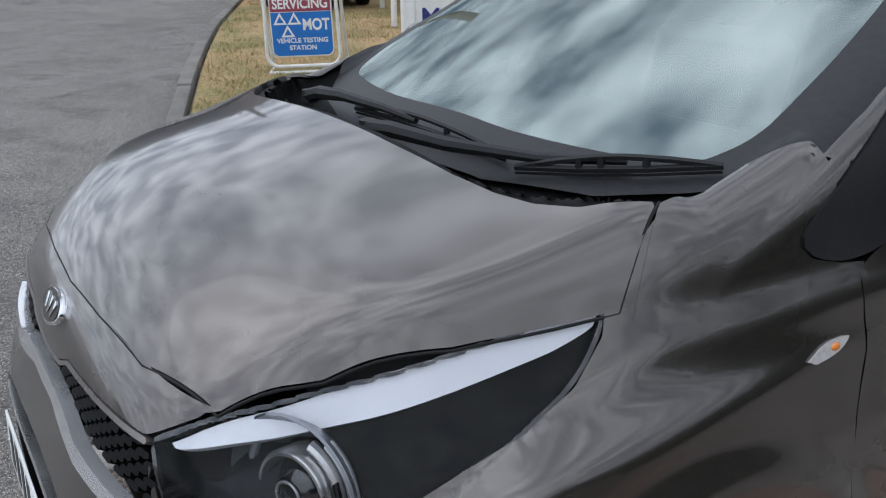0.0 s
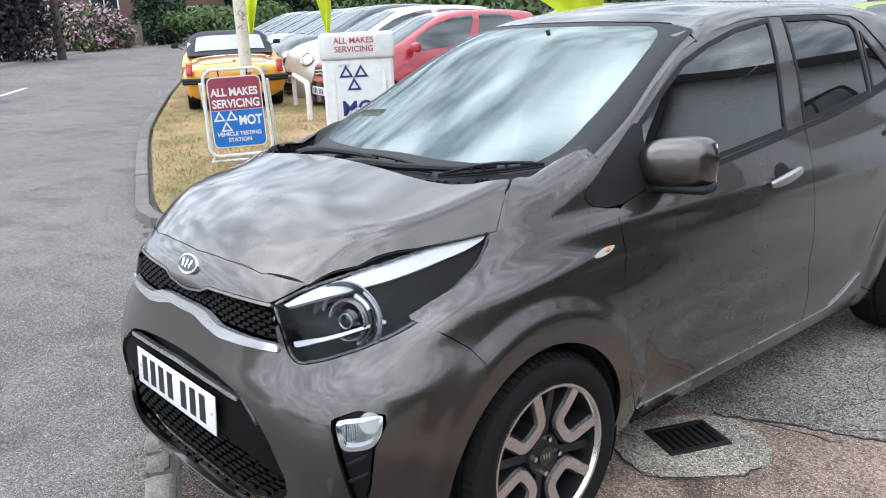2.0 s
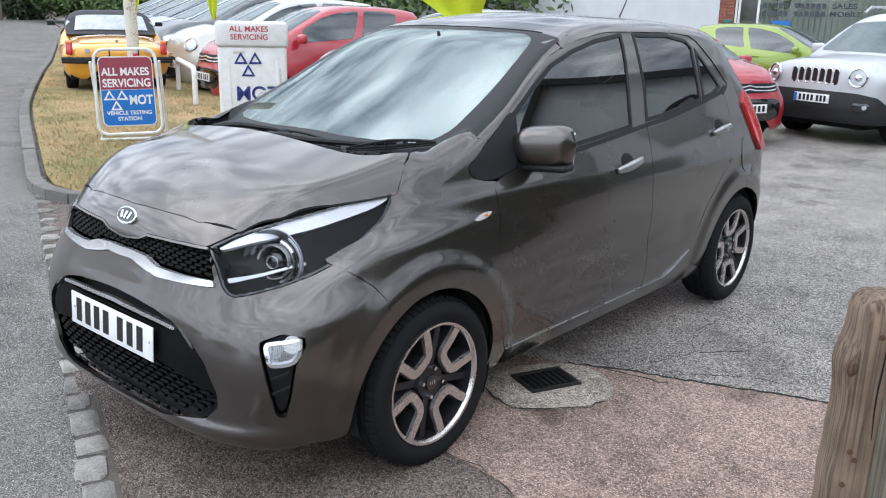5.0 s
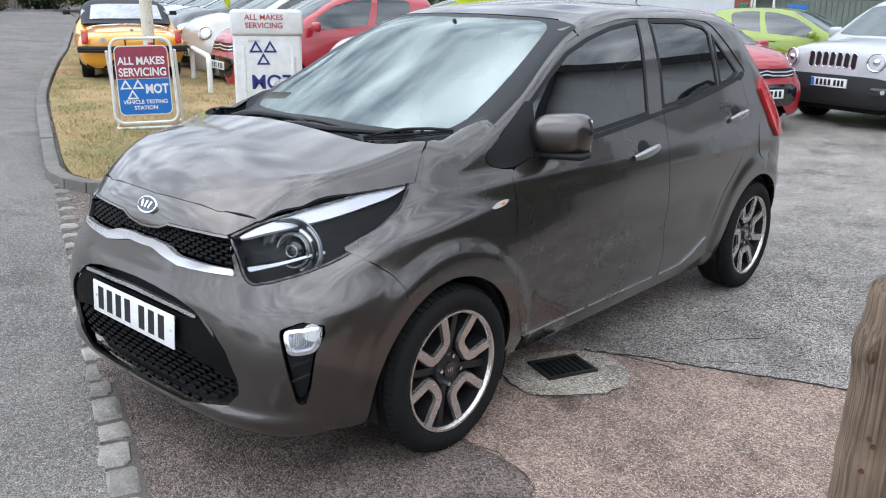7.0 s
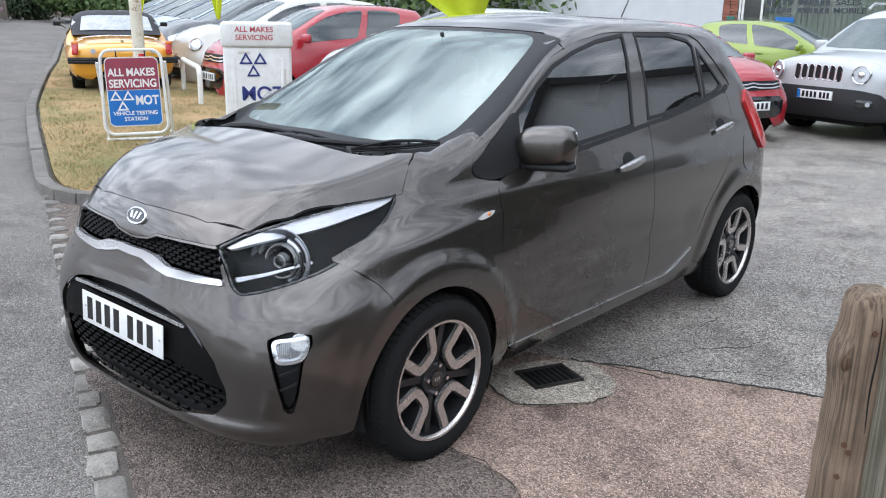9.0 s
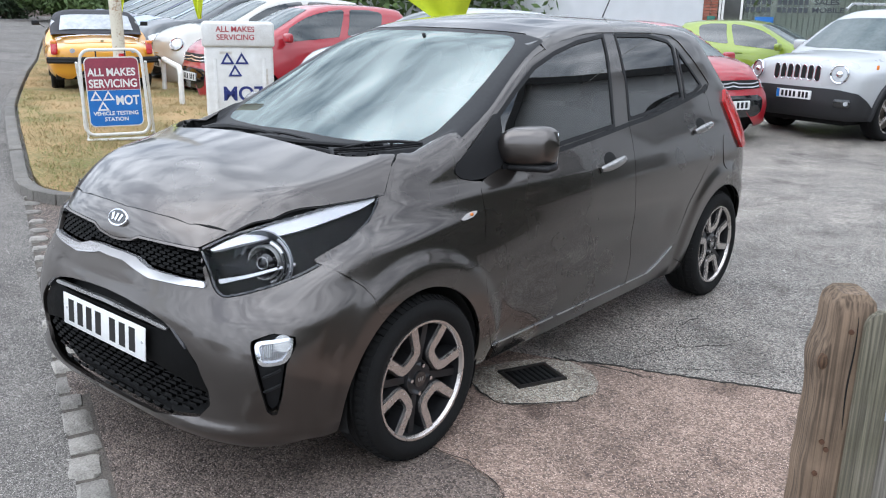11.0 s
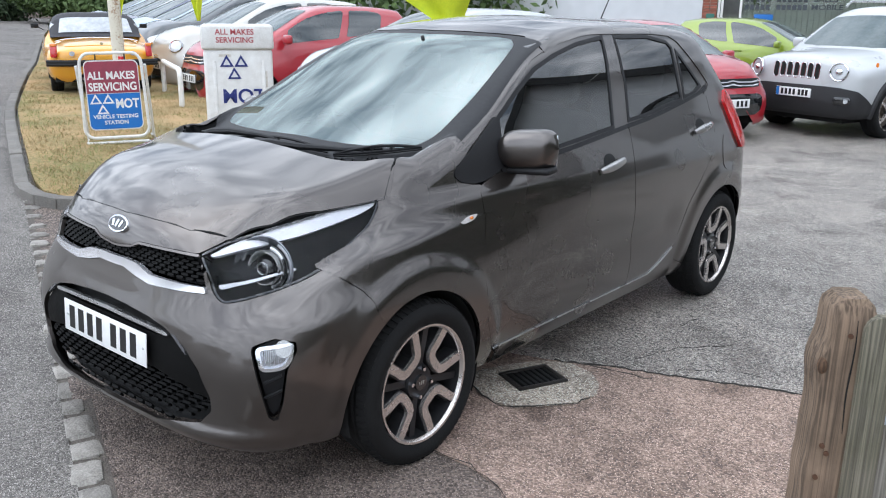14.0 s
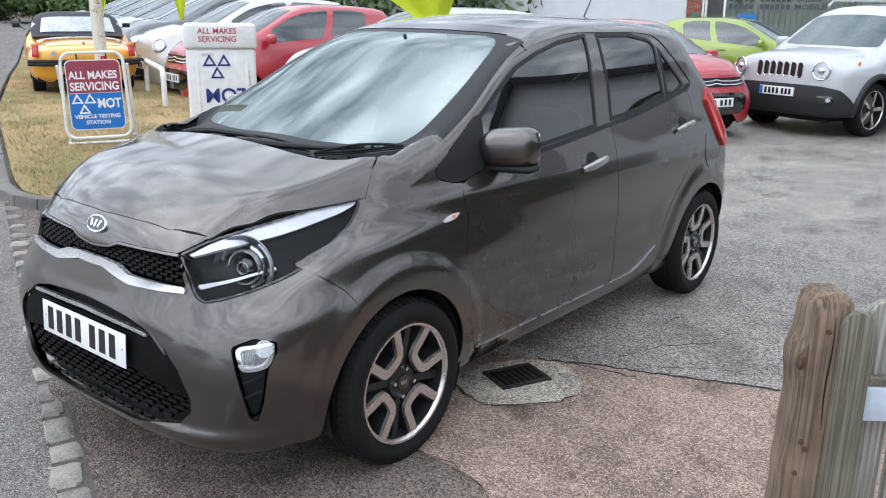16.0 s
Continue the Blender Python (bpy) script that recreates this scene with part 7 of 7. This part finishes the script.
def timber(name, base, grey, along_axis=2, green=0.0):
    """Weathered softwood: long grain, darker knots, grey-green algae."""
    if name in MATS:
        return MATS[name]
    m = bpy.data.materials.new(name)
    m.use_nodes = True
    n, l = nodes_of(m.node_tree)
    out, b, tc, mp = n.new("ShaderNodeOutputMaterial"), n.new("ShaderNodeBsdfPrincipled"), n.new("ShaderNodeTexCoord"), n.new("ShaderNodeMapping")
    l.new(b.outputs[0], out.inputs[0])
    sc = [150, 150, 150]
    sc[along_axis] = 3.0
    mp.inputs["Scale"].default_value = sc
    l.new(tc.outputs["Object"], mp.inputs["Vector"])
    g1, g2, g3 = n.new("ShaderNodeTexNoise"), n.new("ShaderNodeTexNoise"), n.new("ShaderNodeTexNoise")
    l.new(mp.outputs[0], g1.inputs["Vector"]); l.new(tc.outputs["Object"], g2.inputs["Vector"]); l.new(mp.outputs[0], g3.inputs["Vector"])
    g1.inputs["Scale"].default_value, g1.inputs["Detail"].default_value, g1.inputs["Distortion"].default_value = 1.0, 8, .6
    g2.inputs["Scale"].default_value, g2.inputs["Detail"].default_value = 7.0, 6
    g3.inputs["Scale"].default_value, g3.inputs["Detail"].default_value = 4.5, 3
    r1, r2 = n.new("ShaderNodeValToRGB"), n.new("ShaderNodeValToRGB")
    r1.color_ramp.elements[0].position, r1.color_ramp.elements[1].position = .36, .62
    r1.color_ramp.elements[0].color, r1.color_ramp.elements[1].color = (*[c * .38 for c in base], 1), (*base, 1)
    l.new(g1.outputs["Fac"], r1.inputs[0])
    r2.color_ramp.elements[0].position, r2.color_ramp.elements[1].position = .42 - green * .2, .62
    l.new(g2.outputs["Fac"], r2.inputs[0])
    mix = n.new("ShaderNodeMixRGB")
    l.new(r2.outputs[0], mix.inputs[0]); l.new(r1.outputs[0], mix.inputs[1])
    mul = n.new("ShaderNodeMixRGB"); mul.blend_type = "MULTIPLY"; mul.inputs[0].default_value = .8
    l.new(r1.outputs[0], mul.inputs[1]); mul.inputs[2].default_value = (*grey, 1)
    l.new(mul.outputs[0], mix.inputs[2])
    l.new(mix.outputs[0], b.inputs["Base Color"])
    b.inputs["Roughness"].default_value = .88
    bp = n.new("ShaderNodeBump"); bp.inputs["Strength"].default_value, bp.inputs["Distance"].default_value = .55, .006
    add = n.new("ShaderNodeMath"); add.operation = "ADD"
    l.new(g1.outputs["Fac"], add.inputs[0]); l.new(g3.outputs["Fac"], add.inputs[1])
    l.new(add.outputs[0], bp.inputs["Height"]); l.new(bp.outputs[0], b.inputs["Normal"])
    MATS[name] = m
    return m


POST = timber("weathered_post_timber", (.27, .19, .13), (.60, .60, .58))
BOARD = timber("algae_green_board", (.24, .215, .165), (.70, .73, .64), 2, .3)
LIT_BOARD = timber("lit_pale_board", (.42, .39, .34), (.75, .76, .72), 2, .2)
# paler timber: the light falling on the rear boards is put into its colour


def post():
    """A round-topped gate post, knotted and split, with the fence boards fixed behind it."""
    m = pose(2.126, -.242, 0, 0, 0, 36)
    p = empty("fence_post", m, "round-topped weathered timber post with knots, splits and nail heads", "post")
    rnd = random.Random(4)
    bm = bmesh.new()
    rows = 60
    w, d, H = .095, .10, .985
    rings = []
    for i in range(rows + 1):
        z = H * i / rows
        t = max(0, (z - (H - .055)) / .055)
        k = math.sqrt(max(1e-4, 1 - t * t))
        ring = []
        for j in range(28):
            a = 2 * math.pi * j / 28
            c, s2 = math.cos(a), math.sin(a)
            x = w / 2 * math.copysign(abs(c) ** .35, c)
            y = d / 2 * math.copysign(abs(s2) ** .35, s2)
            if c < -.3:
                # waney left edge: swells at a knot, hollow above and below it
                x += -.008 * math.exp(-((z - .845) / .040) ** 2) + .005 * math.exp(-((z - .93) / .035) ** 2) + .004 * noise.noise(Vector((3, z * 14, 1))) - .022 * (1 - z / H)
            x *= (.55 + .45 * k)
            ring.append(bm.verts.new((x, y * (.75 + .25 * k), min(z, H) - (.0 if t < .98 else 0))))
        rings.append(ring)
    for a, b in zip(rings, rings[1:]):
        for j in range(28):
            bm.faces.new((a[j], a[(j + 1) % 28], b[(j + 1) % 28], b[j]))
    bm.faces.new(rings[-1])
    part("timber", bm, POST, p)
    bm = bmesh.new()
    split = [(.004 + .002 * math.sin(z * 30), -.0508, z) for z in np.linspace(.70, .945, 12)]
    tube(bm, split, [.0006 + .0012 * math.sin(math.pi * i / 11) for i in range(12)], 5)
    part("split", bm, BLACK_VOID, p, "dark drying split")
    for x, z in ((-.006, .912), (-.020, .655), (-.030, .672), (-.035, .60)):
        bm = bmesh.new()
        cyl(bm, .0055, .005, .005, pose(x, -.0515, z, 90, 0, 0), 14)
        part("nail", bm, surface("rusty_nail", (.12, .06, .035), .8, .3), p)
    bm = bmesh.new()
    bmesh.ops.create_uvsphere(bm, u_segments=16, v_segments=10, radius=1, matrix=pose(-.048, -.040, .845) @ Matrix.Diagonal((.010, .013, .020, 1)))
    part("knot", bm, timber("dark_knot", (.22, .13, .075), (.5, .45, .4)), p, "dark raised knot")


post()


def fence():
    """Boards with rounded tops running away from the post, with a pale rail across them."""
    f = empty("board_fence", pose(2.195, -.205, 0, 0, 0, 36), "grey-green timber board fence with rounded tops", "fence")
    w = .064
    # boards beyond the first few are unseen, added to darken the door's reflection
    for k in range(64):
        bm = bmesh.new()
        pts = [(-w / 2, 0), (w / 2, 0), (w / 2, .93)] + [(w / 2 * math.cos(a), .93 + w / 2 * math.sin(a)) for a in np.linspace(.25, math.pi - .25, 9)] + [(-w / 2, .93)]
        off = (.0, -.012)[k % 2] if k else 0
        prism(bm, pts, .022, pose(-.030 + .080 * k, -.052 + .006 * (k > 0) + (.055 if k else 0), 0 if k else -.005, 90, 0, 0), .003)
        part("board", bm, LIT_BOARD if k else BOARD, f)
    bm = bmesh.new()
    box(bm, (1.20, .024, .075), pose(.605, -.017, .755), .004)
    part("rail", bm, surface("pale_blue_board", (.52, .58, .66), .6, 0, (.42, .47, .54), 6, 60, .1, 60), f, "pale blue-grey painted rail")
    bm = bmesh.new()
    box(bm, (1.20, .022, .018), pose(.605, -.016, .803), .003)
    part("rail_shadow", bm, BOARD, f)
    bm = bmesh.new()
    cyl(bm, .005, .005, .004, pose(.155, -.046, .755, 90, 0, 0), 12)
    part("nail", bm, surface("rusty_nail", (.12, .06, .035), .8, .3), f)


fence()

# ---- shop and houses ----
BRICK_MAT = surface("red_brick", (.36, .13, .085), .85, 0, (.22, .075, .05), 12, 80, .4, 90, per_object=.25)
MORTAR = surface("mortar", (.42, .39, .34), .95, 0, (.30, .28, .25), 30, 120)
RENDER = surface("white_render", (.60, .61, .62), .85, 0, (.52, .53, .54), 3, 60, .2, 60)
SLATE = surface("grey_roof_tiles", (.14, .11, .10), .8, 0, (.08, .065, .06), 6, 40, .5, 30)
BARGE = surface("black_timber", (.02, .02, .02), .7)


def shop():
    """The sales office behind the forecourt: rendered wall, brick pier, door and signed window."""
    m = pose(-6.50, 18.35, -.25, 0, 0, 23)
    b = empty("shop_building", m, "low sales office with white wall, red-brick pier and blinded shop window", "building")
    bm = bmesh.new()
    box(bm, (9.0, .25, 3.4), pose(-4.5, .125, 1.7))
    part("white_wall", bm, RENDER, b)
    bm = bmesh.new()
    box(bm, (.34, .22, 3.4), pose(.17, .14, 1.7))
    pier = part("brick_pier", bm, MORTAR, b, "red-brick pier")
    me = None
    for r in range(44):
        for c in range(2):
            x = (.085, .255)[c] if r % 2 else (.03, .17, .31)[c]
            if me is None:
                bm = bmesh.new()
                box(bm, (.158, .06, .064), None, .004, 1)
                ob = part("brick", bm, BRICK_MAT, pier)
                me = ob.data
            else:
                ob = new("brick", me)
                ob.parent = pier
            ob.matrix_basis = pose(x if r % 2 else (.085, .255)[c] + (.0 if c else 0), .012 + .004 * (r % 2), .04 + .075 * r)
    bm = bmesh.new()
    box(bm, (.19, .12, .26), pose(.20, -.08, 1.56), .012)
    part("letter_box", bm, surface("green_letter_box", (.02, .14, .10), .45), b, "dark green wall letter box")
    for x in (.385, .455, .885):
        bm = bmesh.new()
        box(bm, (.055, .16, 2.6), pose(x, .10, 1.3), .006)
        part("door_frame", bm, WHITE_PAINT, b, "white door post")
    bm = bmesh.new()
    box(bm, (.40, .05, 2.5), pose(.67, .16, 1.25))
    part("doorway", bm, surface("dark_glass_door", (.06, .06, .055), .12, coat=1.0), b, "dark glazed door")
    bm = bmesh.new()
    box(bm, (6.5, .25, .75), pose(4.2, .2, .37))
    part("stall_riser", bm, RENDER, b)
    bm = bmesh.new()
    box(bm, (6.5, .02, 2.3), pose(4.17, .30, 1.85))
    part("blind_backing", bm, surface("cream_blind", (.62, .62, .56), .9), b)
    for k in range(40):
        bm = bmesh.new()
        box(bm, (.10, .008, 2.2), pose(.98 + .125 * k, .24, 1.85, 0, 0, 14), 0)
        part("blind_slat", bm, surface("cream_slat", (.66, .66, .60), .8), b)
    bm = bmesh.new()
    box(bm, (6.4, .012, 2.2), pose(4.12, .14, 1.85))
    part("shop_window", bm, glass("shop_glass", (.85, .88, .86), ior=1.4), b)
    dark = surface("dark_window_lettering", (.06, .07, .08), .6)
    for z in (2.03, 1.85):
        for k in range(12):
            if k == 5:
                continue
            bm = bmesh.new()
            box(bm, (.085, .006, .115), pose(1.02 + .118 * k, .125, z))
            part("bar", bm, dark, b)
    writing("lettering", "SALES", .165, dark, pose(2.76, .125, 2.03, 90, 0, 0), b, stretch=1.25, weight=.003)
    writing("lettering", "MOBILE", .165, dark, pose(2.80, .125, 1.85, 90, 0, 0), b, stretch=1.25, weight=.003)
    bm = bmesh.new()
    box(bm, (.42, .008, .17), pose(1.42, .12, 1.60), .003)
    part("notice", bm, BLUE, b, "small blue notice")
    bm = bmesh.new()
    box(bm, (.10, .16, 2.6), pose(4.6, .10, 1.6))
    part("mullion", bm, WHITE_PAINT, b)
    bm = bmesh.new()
    box(bm, (18, 5, .3), pose(0, 2.4, 3.5))
    part("roof", bm, SLATE, b)


shop()


def house(name, m, w, d, h, wall, label, windows=(), gable=2.2, timber=False):
    o = empty(name, m, label, "house")
    bm = bmesh.new()
    box(bm, (w, d, h), pose(0, d / 2, h / 2))
    for y in (0, d):
        v = [bm.verts.new(q) for q in ((-w / 2, y, h), (w / 2, y, h), (0, y, h + gable))]
        bm.faces.new(v)
    part("wall", bm, wall, o)
    bm = bmesh.new()
    for sx in (-1, 1):
        L = math.hypot(w / 2 + .4, gable + .3)
        box(bm, (L, d + .8, .12), pose(sx * (w / 4 + .1), d / 2, h + gable / 2 - .02, 0, sx * math.degrees(math.atan2(gable, w / 2)), 0))
    part("roof", bm, SLATE, o)
    for sx in (-1, 1):
        bm = bmesh.new()
        L = math.hypot(w / 2 + .3, gable + .2)
        box(bm, (L, .06, .28), pose(sx * (w / 4 + .05), -.42, h + gable / 2 - .12, 0, sx * math.degrees(math.atan2(gable, w / 2)), 0))
        part("barge_board", bm, BARGE if timber else WHITE_PAINT, o)
    for x, z, ww, hh in windows:
        win = new("window")
        win.parent, win.matrix_basis = o, pose(x, -.03, z)
        bm = bmesh.new()
        box(bm, (ww, .04, hh), None)
        part("pane", bm, CAR_GLASS, win)
        for sx, sz, bx, bz in ((0, hh / 2, ww, .08), (0, -hh / 2, ww + .1, .08), (-ww / 2, 0, .08, hh), (ww / 2, 0, .08, hh), (0, 0, .05, hh)):
            bm = bmesh.new()
            box(bm, (bx, .09, bz), pose(sx, -.02, sz))
            part("frame", bm, BARGE if timber else WHITE_PAINT, win)
    return o


BRICK_FAR = surface("brown_brick_wall", (.17, .105, .085), .9, 0, (.10, .065, .055), 7, 50, .3, 60)
house("white_house", pose(8.0, 14.2, 0, 0, 0, -30), 7, 7, 5.4, RENDER, "white rendered house with black barge boards beside the forecourt", ((-1.8, 4.2, 1.4, 1.4), (1.8, 4.2, 1.4, 1.4), (0, 1.4, 1.6, 1.6)), 2.8, True)
house("brick_house", pose(-46, 13.5, .6, 0, 0, 78), 10, 8, 4.6, BRICK_FAR, "brown brick house with white windows beyond the garden", ((-3.4, 3.2, 1.3, 1.3), (-1.0, 3.2, 1.1, 1.3), (2.2, 2.2, 1.4, 1.9), (-3.2, 1.2, 1.3, 1.3)), 2.6)
house("brick_house", pose(-58, 24, .6, 0, 0, 70), 9, 8, 3.2, BRICK_FAR, "low brown house behind the bend in the road", ((-2.2, 1.6, 1.3, 1.3), (2.2, 1.6, 1.3, 1.3)), 2.2)

# ---- greenery ----


def leaves(name, centre, size, n, leaf, mat, label, category, seed, trunk=True, lumps=7, flowers=None):
    """A bush or tree: limbs, and a crown of many small leaves gathered in uneven clumps."""
    rnd = random.Random(seed)
    cx, cy, cz = centre
    o = empty(name, pose(cx, cy, lift(cx)), label, category)
    clumps = []
    for _ in range(lumps):
        a, u = rnd.uniform(0, 6.28), rnd.uniform(-.8, .9)
        r = rnd.uniform(.25, .75)
        clumps.append((Vector((math.cos(a) * r * size[0] / 2, math.sin(a) * r * size[1] / 2, cz + u * size[2] / 2 * .75)), rnd.uniform(.28, .48)))
    for kind, count, material in (("crown", n, mat),) + ((("blossom", flowers[0], flowers[1]),) if flowers else ()):
        verts, faces = [], []
        for _ in range(count):
            c, r = rnd.choice(clumps)
            d = Vector((rnd.gauss(0, 1), rnd.gauss(0, 1), rnd.gauss(0, 1))).normalized()
            k = r * (rnd.random() ** .35 if kind == "crown" else rnd.uniform(.85, 1.08))
            p = c + Vector((d.x * size[0] * k, d.y * size[1] * k, d.z * size[2] * k))
            if p.z < .02:
                continue
            u = Vector((rnd.gauss(0, 1), rnd.gauss(0, 1), rnd.gauss(0, 1))).normalized()
            v = u.cross(d + Vector((0, 0, .3))).normalized()
            s = leaf * rnd.uniform(.5, 1.4)
            k0 = len(verts)
            verts += [p - u * s, p + v * s * .5, p + u * s, p - v * s * .5]
            faces.append((k0, k0 + 1, k0 + 2, k0 + 3))
        ob = mesh_part(kind, verts, faces, material, o, "", False)
    bm = bmesh.new()
    for c, r in clumps[:5] if trunk else clumps[:3]:
        tube(bm, [(0, 0, 0), (c.x * .2, c.y * .2, c.z * .45), (c.x, c.y, c.z)], [.12 * size[0] / 3, .07 * size[0] / 3, .02], 6)
    part("trunk", bm, WOOD, o)
    return o


def leaf_mat(name, a, b):
    return surface(name, a, .75, 0, b, 1.2, 9, mix=(.3, .7))


GREEN1, GREEN2 = leaf_mat("mid_green_leaves", (.085, .135, .030), (.030, .060, .015)), leaf_mat("dark_green_leaves", (.035, .060, .020), (.012, .024, .010))
PURPLE = leaf_mat("dark_purple_leaves", (.022, .014, .022), (.008, .007, .012))
PINKF = leaf_mat("pink_blossom", (.58, .34, .42), (.40, .22, .30))
leaves("copper_hedge", (-29.0, 5.2, 1.9), (5.0, 4.6, 3.8), 26000, .10, PURPLE, "tall clipped dark purple-leaved hedge beside the pavement", "hedge", 1, lumps=16)
leaves("rose_bush", (-35.3, 10.5, .80), (2.6, 2.6, 1.7), 9000, .09, GREEN1, "large garden rose bush covered in pink blossom", "bush", 2, False, 12, (2600, PINKF))
leaves("rose_bush", (-37.2, 12.1, .85), (2.4, 2.4, 1.8), 8000, .09, GREEN1, "spreading rose bush with pink and lilac flowers", "bush", 3, False, 10, (2400, PINKF))
leaves("conifer_tree", (-40, 16.2, 1.6), (2.4, 2.4, 3.4), 6000, .10, GREEN2, "small dark conifer by the house corner", "tree", 4)
for i, (x, y, w, h) in enumerate(((-62, 34, 14, 9), (-50, 38, 14, 9), (-70, 22, 12, 9), (-40, 36, 12, 7), (-78, 8, 16, 10))):
    leaves("dark_tree", (x, y, h * .5), (w, w * .8, h), 11000, .30, GREEN2, "tall dark green trees closing the view beyond the road", "tree", 20 + i, lumps=14)
for i, (x, y, w, d, h) in enumerate(((-24, 17.5, 7, 4, 2.4), (-17, 18.5, 8, 4, 2.3), (-9, 20.5, 7, 3, 2.4), (-34, 17, 6, 4, 1.6), (-14.5, 15.5, 8, 3, 2.2))):
    leaves("hedge", (x, y, h * .5), (w, d, h), 12000, .12, GREEN1, "leafy green hedge behind the parked stock", "hedge", 40 + i, False, 12)
# unseen hedges, added as a dark horizon for the paintwork to reflect
for i, (x, y, w, d, h) in enumerate(((-22, -30, 14, 4, 2.6), (-6, -36, 16, 4, 2.6), (12, -38, 16, 4, 3.0), (30, -28, 14, 8, 3.4), (36, -8, 10, 14, 3.4), (21, 6, 6, 8, 3.2), (8, 25, 10, 5, 6))):
    leaves("added_far_hedge", (x, y, h * .5), (w, d, h), 7000, .18, GREEN2, "dense dark hedge added out of view for the cars to reflect", "hedge", 60 + i, False, 12)


# unseen hedge, added as a dark band for the car's side to reflect
leaves("added_side_hedge", (8.2, 6.0, 1.3), (3.0, 11.0, 2.6), 16000, .12, GREEN2, "dense dark hedge added out of view to darken the car's side reflections", "hedge", 91, False, 26)
for i, (x, y, w, h) in enumerate(((16.5, -4.0, 8, 4.2), (18.0, 2.5, 8, 4.6), (19, 9.0, 8, 4.4))):
    leaves("garden_tree", (x, y, h * .5), (w, w, h), 14000, .30, GREEN2, "tall dense dark green tree beside the forecourt fence", "tree", 80 + i, lumps=18)


def garden_fence():
    f = empty("garden_fence", pose(-38.3, 13.2, lift(-38.3), 0, 0, 118), "low grey timber garden fence beside the rose bushes", "fence")
    grey = surface("grey_fence_timber", (.30, .26, .22), .9, 0, (.19, .165, .14), 8, 60)
    for k in range(9):
        bm = bmesh.new()
        box(bm, (.20, .03, .95), pose(.22 * k, 0, .55))
        part("board", bm, grey, f)
    for x in (-.1, .85, 1.9):
        bm = bmesh.new()
        box(bm, (.10, .10, 1.15), pose(x, -.06, .57))
        part("fence_post", bm, grey, f)
    f2 = empty("garden_fence", pose(-27.4, 4.2, lift(-27), 0, 0, 70), "short weathered timber fence panel by the hedge", "fence")
    for k in range(7):
        bm = bmesh.new()
        box(bm, (.20, .03, 1.0), pose(.22 * k - 1.4, 0, .55))
        part("board", bm, grey, f2)
    wall = empty("garden_wall", pose(-44, 21, lift(-44), 0, 0, 45), "low pale garden wall on the bend", "wall")
    bm = bmesh.new()
    box(bm, (18, .25, 1.0), pose(0, 0, .5))
    part("wall", bm, surface("pale_wall", (.24, .20, .17), .9), wall)
    post = empty("telegraph_pole", pose(-27.2, 7.45, lift(-27)), "dark wooden telegraph pole on the pavement edge", "pole")
    bm = bmesh.new()
    cyl(bm, .14, .11, 7, pose(0, 0, 3.5), 14)
    part("pole", bm, surface("creosoted_pole", (.10, .085, .07), .9, 0, (.06, .05, .045), 6, 60), post)


garden_fence()
